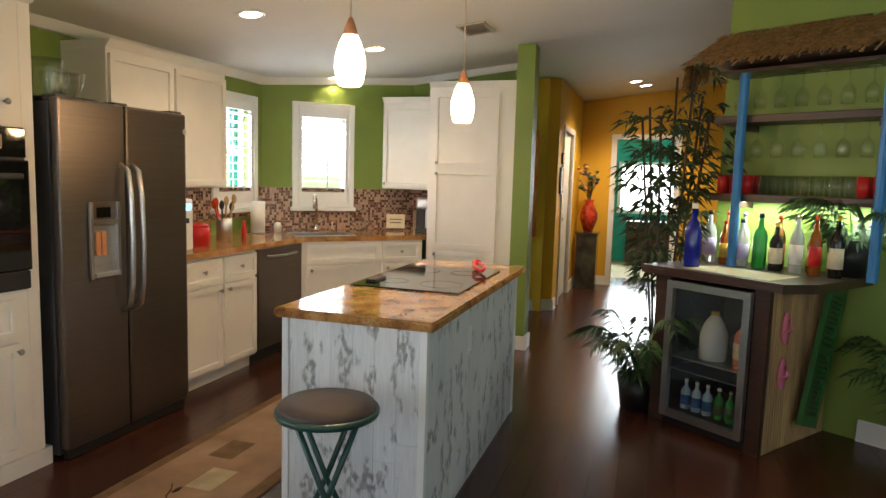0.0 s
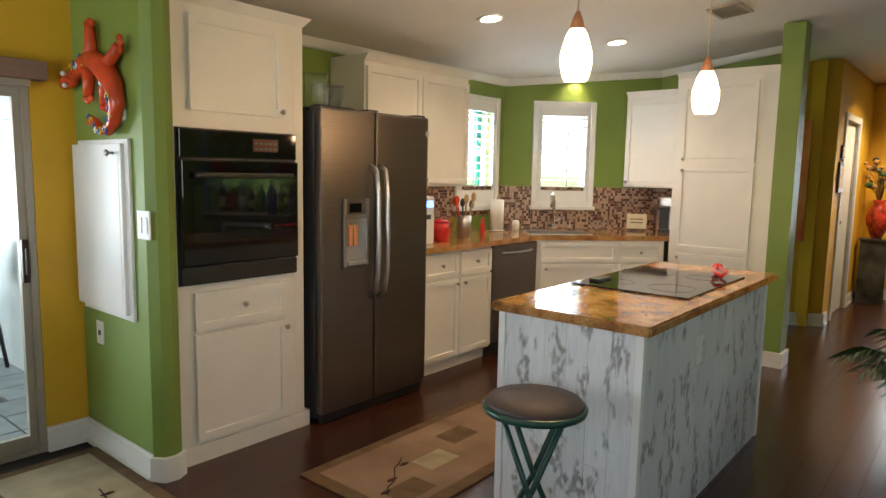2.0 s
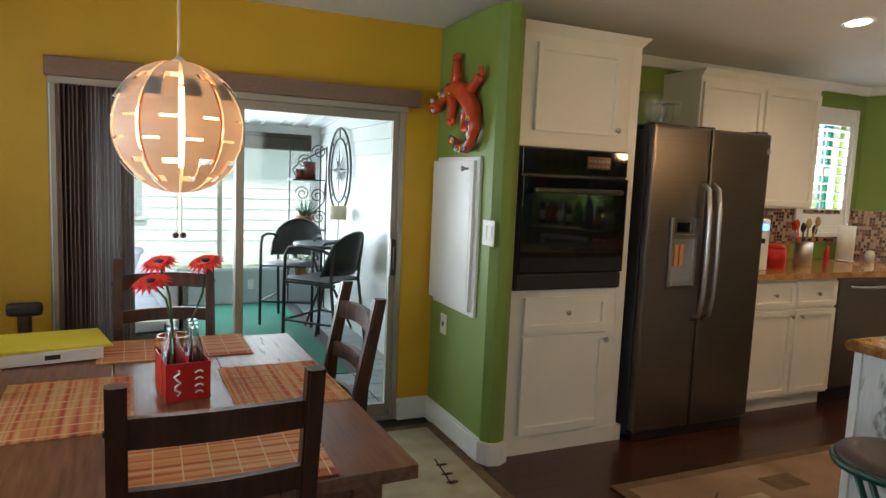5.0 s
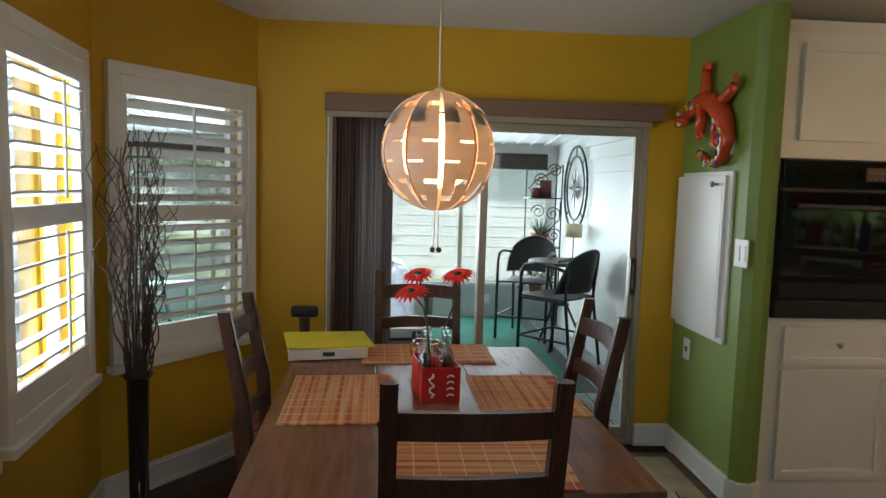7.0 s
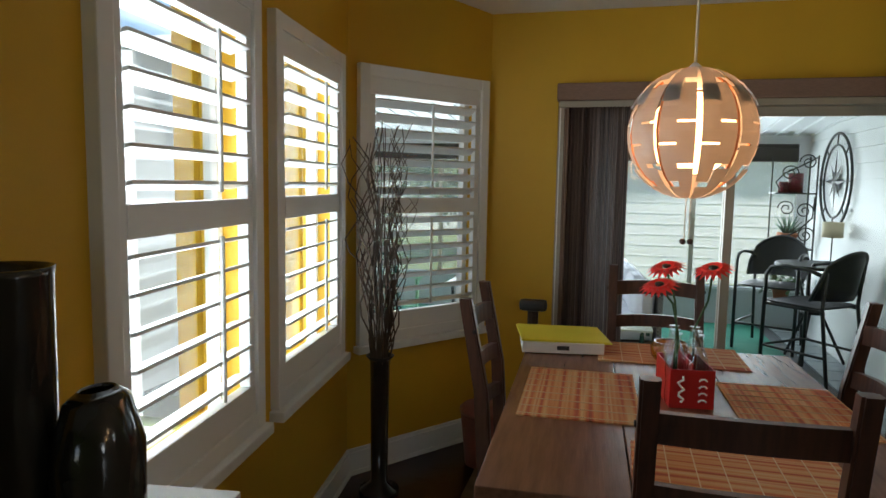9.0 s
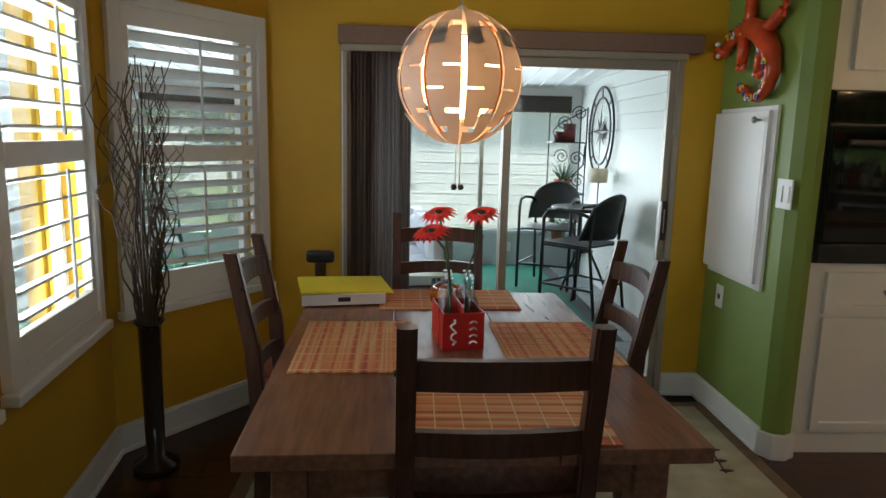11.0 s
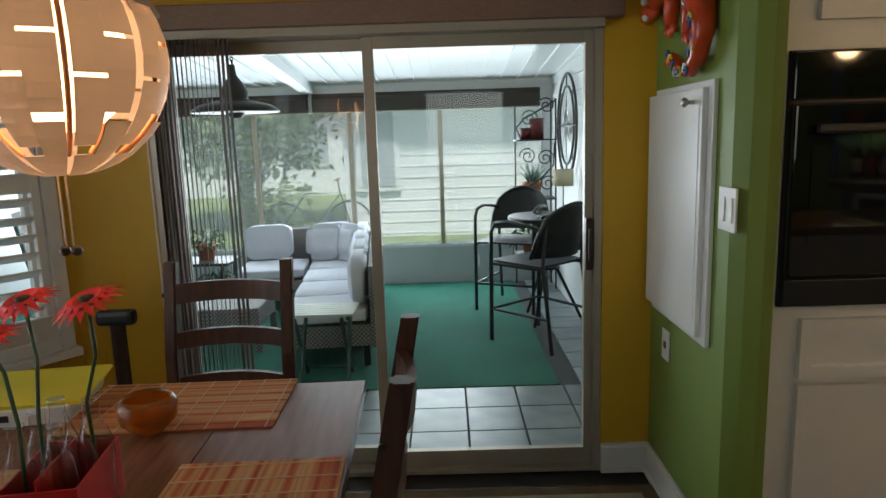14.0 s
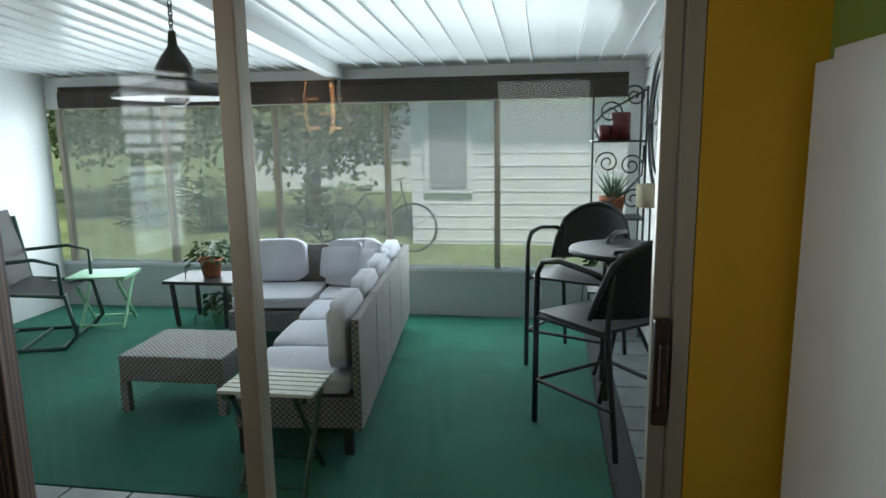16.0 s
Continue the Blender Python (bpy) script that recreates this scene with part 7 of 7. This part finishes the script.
rk = thing("rocking_chair", pose(-3.88, 2.72, FZ, 0, 0, -70), "green metal spring patio chair with sling seat", "chair")
for s in (-1, 1):
    part("frame_rail", tube(bmesh.new(), [(s * 0.27, -0.22, 0.85), (s * 0.27, -0.15, 0.40), (s * 0.27, 0.25, 0.36), (s * 0.27, 0.30, 0.10), (s * 0.27, 0.22, 0.012), (s * 0.27, -0.30, 0.012)], 0.016), rubber_green, rk)
    part("arm", tube(bmesh.new(), [(s * 0.29, -0.18, 0.60), (s * 0.30, 0.10, 0.62), (s * 0.30, 0.24, 0.58), (s * 0.29, 0.24, 0.38)], 0.013), rubber_green, rk)
bm = bmesh.new()
prof = [(-0.24, 0.90), (-0.17, 0.60), (-0.14, 0.42), (0.0, 0.37), (0.24, 0.375)]
rows_ = [[bm.verts.new((x, y, z)) for x in (-0.25, 0.25)] for y, z in prof]
for a, b in zip(rows_, rows_[1:]):
    bm.faces.new((a[0], a[1], b[1], b[0]))
bmesh.ops.solidify(bm, geom=bm.faces[:], thickness=0.012)
part("sling_seat", bm, dark_grey, rk)
for y in (0.2, -0.05, -0.28):
    part("crossbar", rod(bmesh.new(), (-0.27, y, 0.014), (0.27, y, 0.014), 0.012), rubber_green, rk)

pf = thing("barn_lamp", pose(-1.97, 1.41, 1.48), "black barn-style lamp hanging from a chain", "pendant light")
part("shade", lathe(bmesh.new(), [(0.245, 0.03), (0.25, 0.04), (0.20, 0.075), (0.09, 0.10), (0.06, 0.12), (0.055, 0.115), (0.19, 0.065)], seg=28), black_metal, pf)
part("body", lathe(bmesh.new(), [(0.03, 0.0), (0.05, 0.02), (0.075, 0.10), (0.078, 0.15), (0.05, 0.20), (0.02, 0.24), (0.015, 0.30)]), black_metal, pf)
for k in range(6):
    ring_ = [(0.009 * math.cos(2 * math.pi * i / 10) * (k % 2), 0.009 * math.cos(2 * math.pi * i / 10) * ((k + 1) % 2), 0.312 + 0.019 * k + 0.015 * math.sin(2 * math.pi * i / 10)) for i in range(11)]
    part("chain_link", tube(bmesh.new(), ring_, 0.003, 5), black_metal, pf)
oe = thing("outlet_plate", pose(-0.50, LY1 - 0.001, 0.17), "white outlet plate on the knee wall", "outlet")
part("plate", Bx(-0.03, 0.03, -0.006, 0, -0.05, 0.05, bevel=0.002), white_plastic, oe)

# ---- outdoors ----
structure("ground", Bx(-300, 300, -200, 400, -0.6, -0.25), grass, "lawn around the house", "ground")
# Pale ground added outside the bay to brighten the view from its windows.
structure("pavement", Bx(-7.5, -2.95, -7, 0.0, -0.249, -0.20), Mat("pale_ground", (0.55, 0.54, 0.52), 0.9).mottle(3, 0.1).m, "pale ground added outside the bay windows", "pavement")


def far_house(m, w, d, h, label, wins):
    t = thing("neighbour_house", m, label, "house")
    part("wall", Bx(0, w, 0, d, -0.25, h), house_white, t)
    bm = bmesh.new()
    a = [bm.verts.new(c) for c in ((-0.4, -0.45, h - 0.1), (w + 0.4, -0.45, h - 0.1), (w + 0.4, d + 0.4, h - 0.1), (-0.4, d + 0.4, h - 0.1), (-0.4, d / 2, h + 1.2), (w + 0.4, d / 2, h + 1.2))]
    for f in ((0, 1, 5, 4), (2, 3, 4, 5), (0, 4, 3), (1, 2, 5), (3, 2, 1, 0)):
        bm.faces.new([a[i] for i in f])
    bmesh.ops.recalc_face_normals(bm, faces=bm.faces)
    part("roof", bm, house_roof, t)
    part("fascia", Bx(-0.4, w + 0.4, -0.50, -0.455, h - 0.22, h - 0.06), house_white, t)
    me = mesh_of("siding_board", prism(bmesh.new(), [(0, -0.010), (w, -0.010), (w, -0.001), (0, -0.001)], 0, 0.012), house_white)
    n = int((h + 0.2) / 0.18)
    for i in range(n):
        ob = new("siding_lap", me)
        ob.parent = t
        ob.location = (0, 0, -0.2 + 0.18 * i)
    for x, z, ww, hh in wins:
        wn_ = part("window", Bx(x, x + ww, -0.06, -0.031, z, z + hh), lanai_white, t)
        part("pane", Bx(x + 0.08, x + ww - 0.08, -0.075, -0.061, z + 0.08, z + hh - 0.08), Mat("grey_pane", (0.35, 0.38, 0.4), 0.1).m, wn_)
    return t


far_house(pose(-2.4, 8.2, 0), 9.0, 6.0, 2.35, "white sided neighbouring house with a porch", ((0.2, 0.5, 0.7, 1.6),))
far_house(pose(-9.5, 17.0, 0), 7.0, 6.0, 2.6, "white sided house across the lawn", ((1.2, 0.6, 1.2, 1.2), (4.2, 0.6, 1.2, 1.2)))
far_house(pose(-6.9, -5.8, 0, 0, 0, 90), 9.0, 5.0, 2.5, "white sided wing seen through the bay shutters", ())


def tree(x, y, h, crown_r, n, seed):
    random.seed(seed)
    t = thing("tree", pose(x, y, -0.25), "leafy shade tree on the lawn", "tree")
    part("trunk", tube(bmesh.new(), [(0, 0, 0), (0.05, 0.02, h * 0.3), (0.0, 0.1, h * 0.55)], lambda s: 0.16 - 0.06 * s, 10), bark, t)
    tips = []
    for i in range(9):
        a = i * 0.75
        tip = Vector((crown_r * 0.8 * math.cos(a), crown_r * 0.8 * math.sin(a), h * (0.6 + 0.35 * random.random())))
        part("limb", tube(bmesh.new(), [(0, 0.05, h * 0.42), tip * 0.5 + Vector((0, 0, h * 0.28)), tip], lambda s: 0.06 - 0.045 * s, 6), bark, t)
        tips.append(tip)
    verts, faces = [], []
    for i in range(n):
        c = random.choice(tips) * random.uniform(0.5, 1.15)
        c = Vector((c.x, c.y, max(h * 0.4, c.z))) + Vector([random.gauss(0, 0.35) for _ in range(3)])
        d1 = Vector([random.gauss(0, 1) for _ in range(3)]).normalized() * 0.09
        d2 = d1.orthogonal().normalized() * 0.045
        k = len(verts)
        verts += [tuple(c - d1), tuple(c + d2), tuple(c + d1), tuple(c - d2)]
        faces.append((k, k + 1, k + 2, k + 3))
    me = bpy.data.meshes.new("crown")
    me.from_pydata(verts, [], faces)
    me.materials.append(tree_leaf)
    ob = new("crown", me)
    ob.parent = t


tree(-4.6, 10.0, 3.6, 1.7, 5200, 41)
tree(-9.0, 11.5, 4.2, 2.2, 6000, 43)
tree(-13.5, 14.0, 4.6, 2.6, 6000, 45)
for k, (x, y) in enumerate(((-6.2, 9.2), (-7.6, 9.6), (-3.4, 7.6))):
    random.seed(50 + k)
    t = thing("shrub", pose(x, y, -0.25), "low leafy shrub on the lawn", "shrub", "shrubs on the lawn")
    bm = bmesh.new()
    for i in range(500):
        a, r, z = random.uniform(0, 6.28), random.uniform(0, 0.5), random.uniform(0.05, 0.9)
        leaf_blade(bm, (r * math.cos(a), r * math.sin(a), z), (math.cos(a), math.sin(a), 0.4), 0.13, 0.04, 0.2)
    part("foliage", bm, tree_leaf, t)
    part("stem", rod(bmesh.new(), (0, 0, 0), (0, 0, 0.5), 0.03, 0.01), bark, t)
bk = thing("bicycle", pose(-2.75, 7.5, -0.25), "bicycle parked by the neighbouring house", "bicycle")
for x in (-0.5, 0.5):
    w_ = part("wheel", tube(bmesh.new(), [(x + 0.33 * math.cos(2 * math.pi * i / 24), 0, 0.34 + 0.33 * math.sin(2 * math.pi * i / 24)) for i in range(25)], 0.018, 6), black_metal, bk)
    for k in range(6):
        a = k * math.pi / 6
        part("spoke", rod(bmesh.new(), (x - 0.31 * math.cos(a), 0, 0.34 - 0.31 * math.sin(a)), (x + 0.31 * math.cos(a), 0, 0.34 + 0.31 * math.sin(a)), 0.003, seg=4), chrome, w_)
part("frame", tube(bmesh.new(), [(-0.5, 0, 0.34), (-0.15, 0, 0.80), (0.38, 0, 0.80), (-0.02, 0, 0.32), (-0.15, 0, 0.80), (-0.02, 0, 0.32), (-0.5, 0, 0.34)], 0.016, 6), dark_grey, bk)
part("fork", tube(bmesh.new(), [(0.5, 0, 0.34), (0.36, 0, 0.85), (0.34, 0, 1.0)], 0.014, 6), dark_grey, bk)
part("saddle", Bx(-0.28, -0.06, -0.06, 0.06, 0.84, 0.88, bevel=0.015), black_plastic, bk)
part("handlebar", rod(bmesh.new(), (0.34, -0.27, 1.0), (0.34, 0.27, 1.0), 0.012), black_metal, bk)

# ---- lanai tiles and floor planks ----
tile_me = mesh_of("tile", Bx(-0.1295, 0.1295, -0.1295, 0.1295, -0.012, 0), slate)
lf_ = bpy.data.objects["lanai_floor"]
cells = [(x, y) for x in [-0.565 + 0.27 * k for k in range(-13, 3)] for y in (0.20, 0.47, 0.74)] + [(x, 1.01 + 0.27 * k) for x in (-0.025,) for k in range(10)]
for x, y in cells:
    if -4.3 < x < 0.1:
        ob = new("tile", tile_me)
        ob.parent = lf_
        ob.location = (x + (0 if y < 1 else 0.1), y + 0.12 if y < 1 else y + 0.12, FZ)
plank_me = [mesh_of("plank", Bx(0, l - 0.002, 0, 0.1255, -0.006, 0.0), floor_wood) for l in (1.22, 0.9)]
random.seed(61)
count = 0
rest_v, rest_f = [], []
for r in range(49):
    y = -6.2 + 0.127 * r
    if y > -0.11:
        continue
    x = -3.1 + random.uniform(-0.6, 0)
    while x < 7.6:
        k = random.randint(0, 1)
        l = (1.22, 0.9)[k]
        near = -0.9 < x < 6.0 and -4.4 < y < -0.5 and count < 290
        if near:
            ob = new("plank", plank_me[k])
            ob.parent = floor
            ob.location = (x, y, 0)
            count += 1
        else:
            n0 = len(rest_v)
            rest_v += [(x, y, 0), (x + l - 0.002, y, 0), (x + l - 0.002, y + 0.1255, 0), (x, y + 0.1255, 0), (x, y, -0.005), (x + l - 0.002, y, -0.005), (x + l - 0.002, y + 0.1255, -0.005), (x, y + 0.1255, -0.005)]
            rest_f += [tuple(n0 + i for i in f) for f in ((0, 1, 2, 3), (0, 4, 5, 1), (1, 5, 6, 2), (2, 6, 7, 3), (3, 7, 4, 0))]
        x += l
me = bpy.data.meshes.new("planks")
me.from_pydata(rest_v, [], rest_f)
me.materials.append(floor_wood)
ob = new("plank_rest", me)
ob.parent = floor
tagged(ob, kind="stuff")
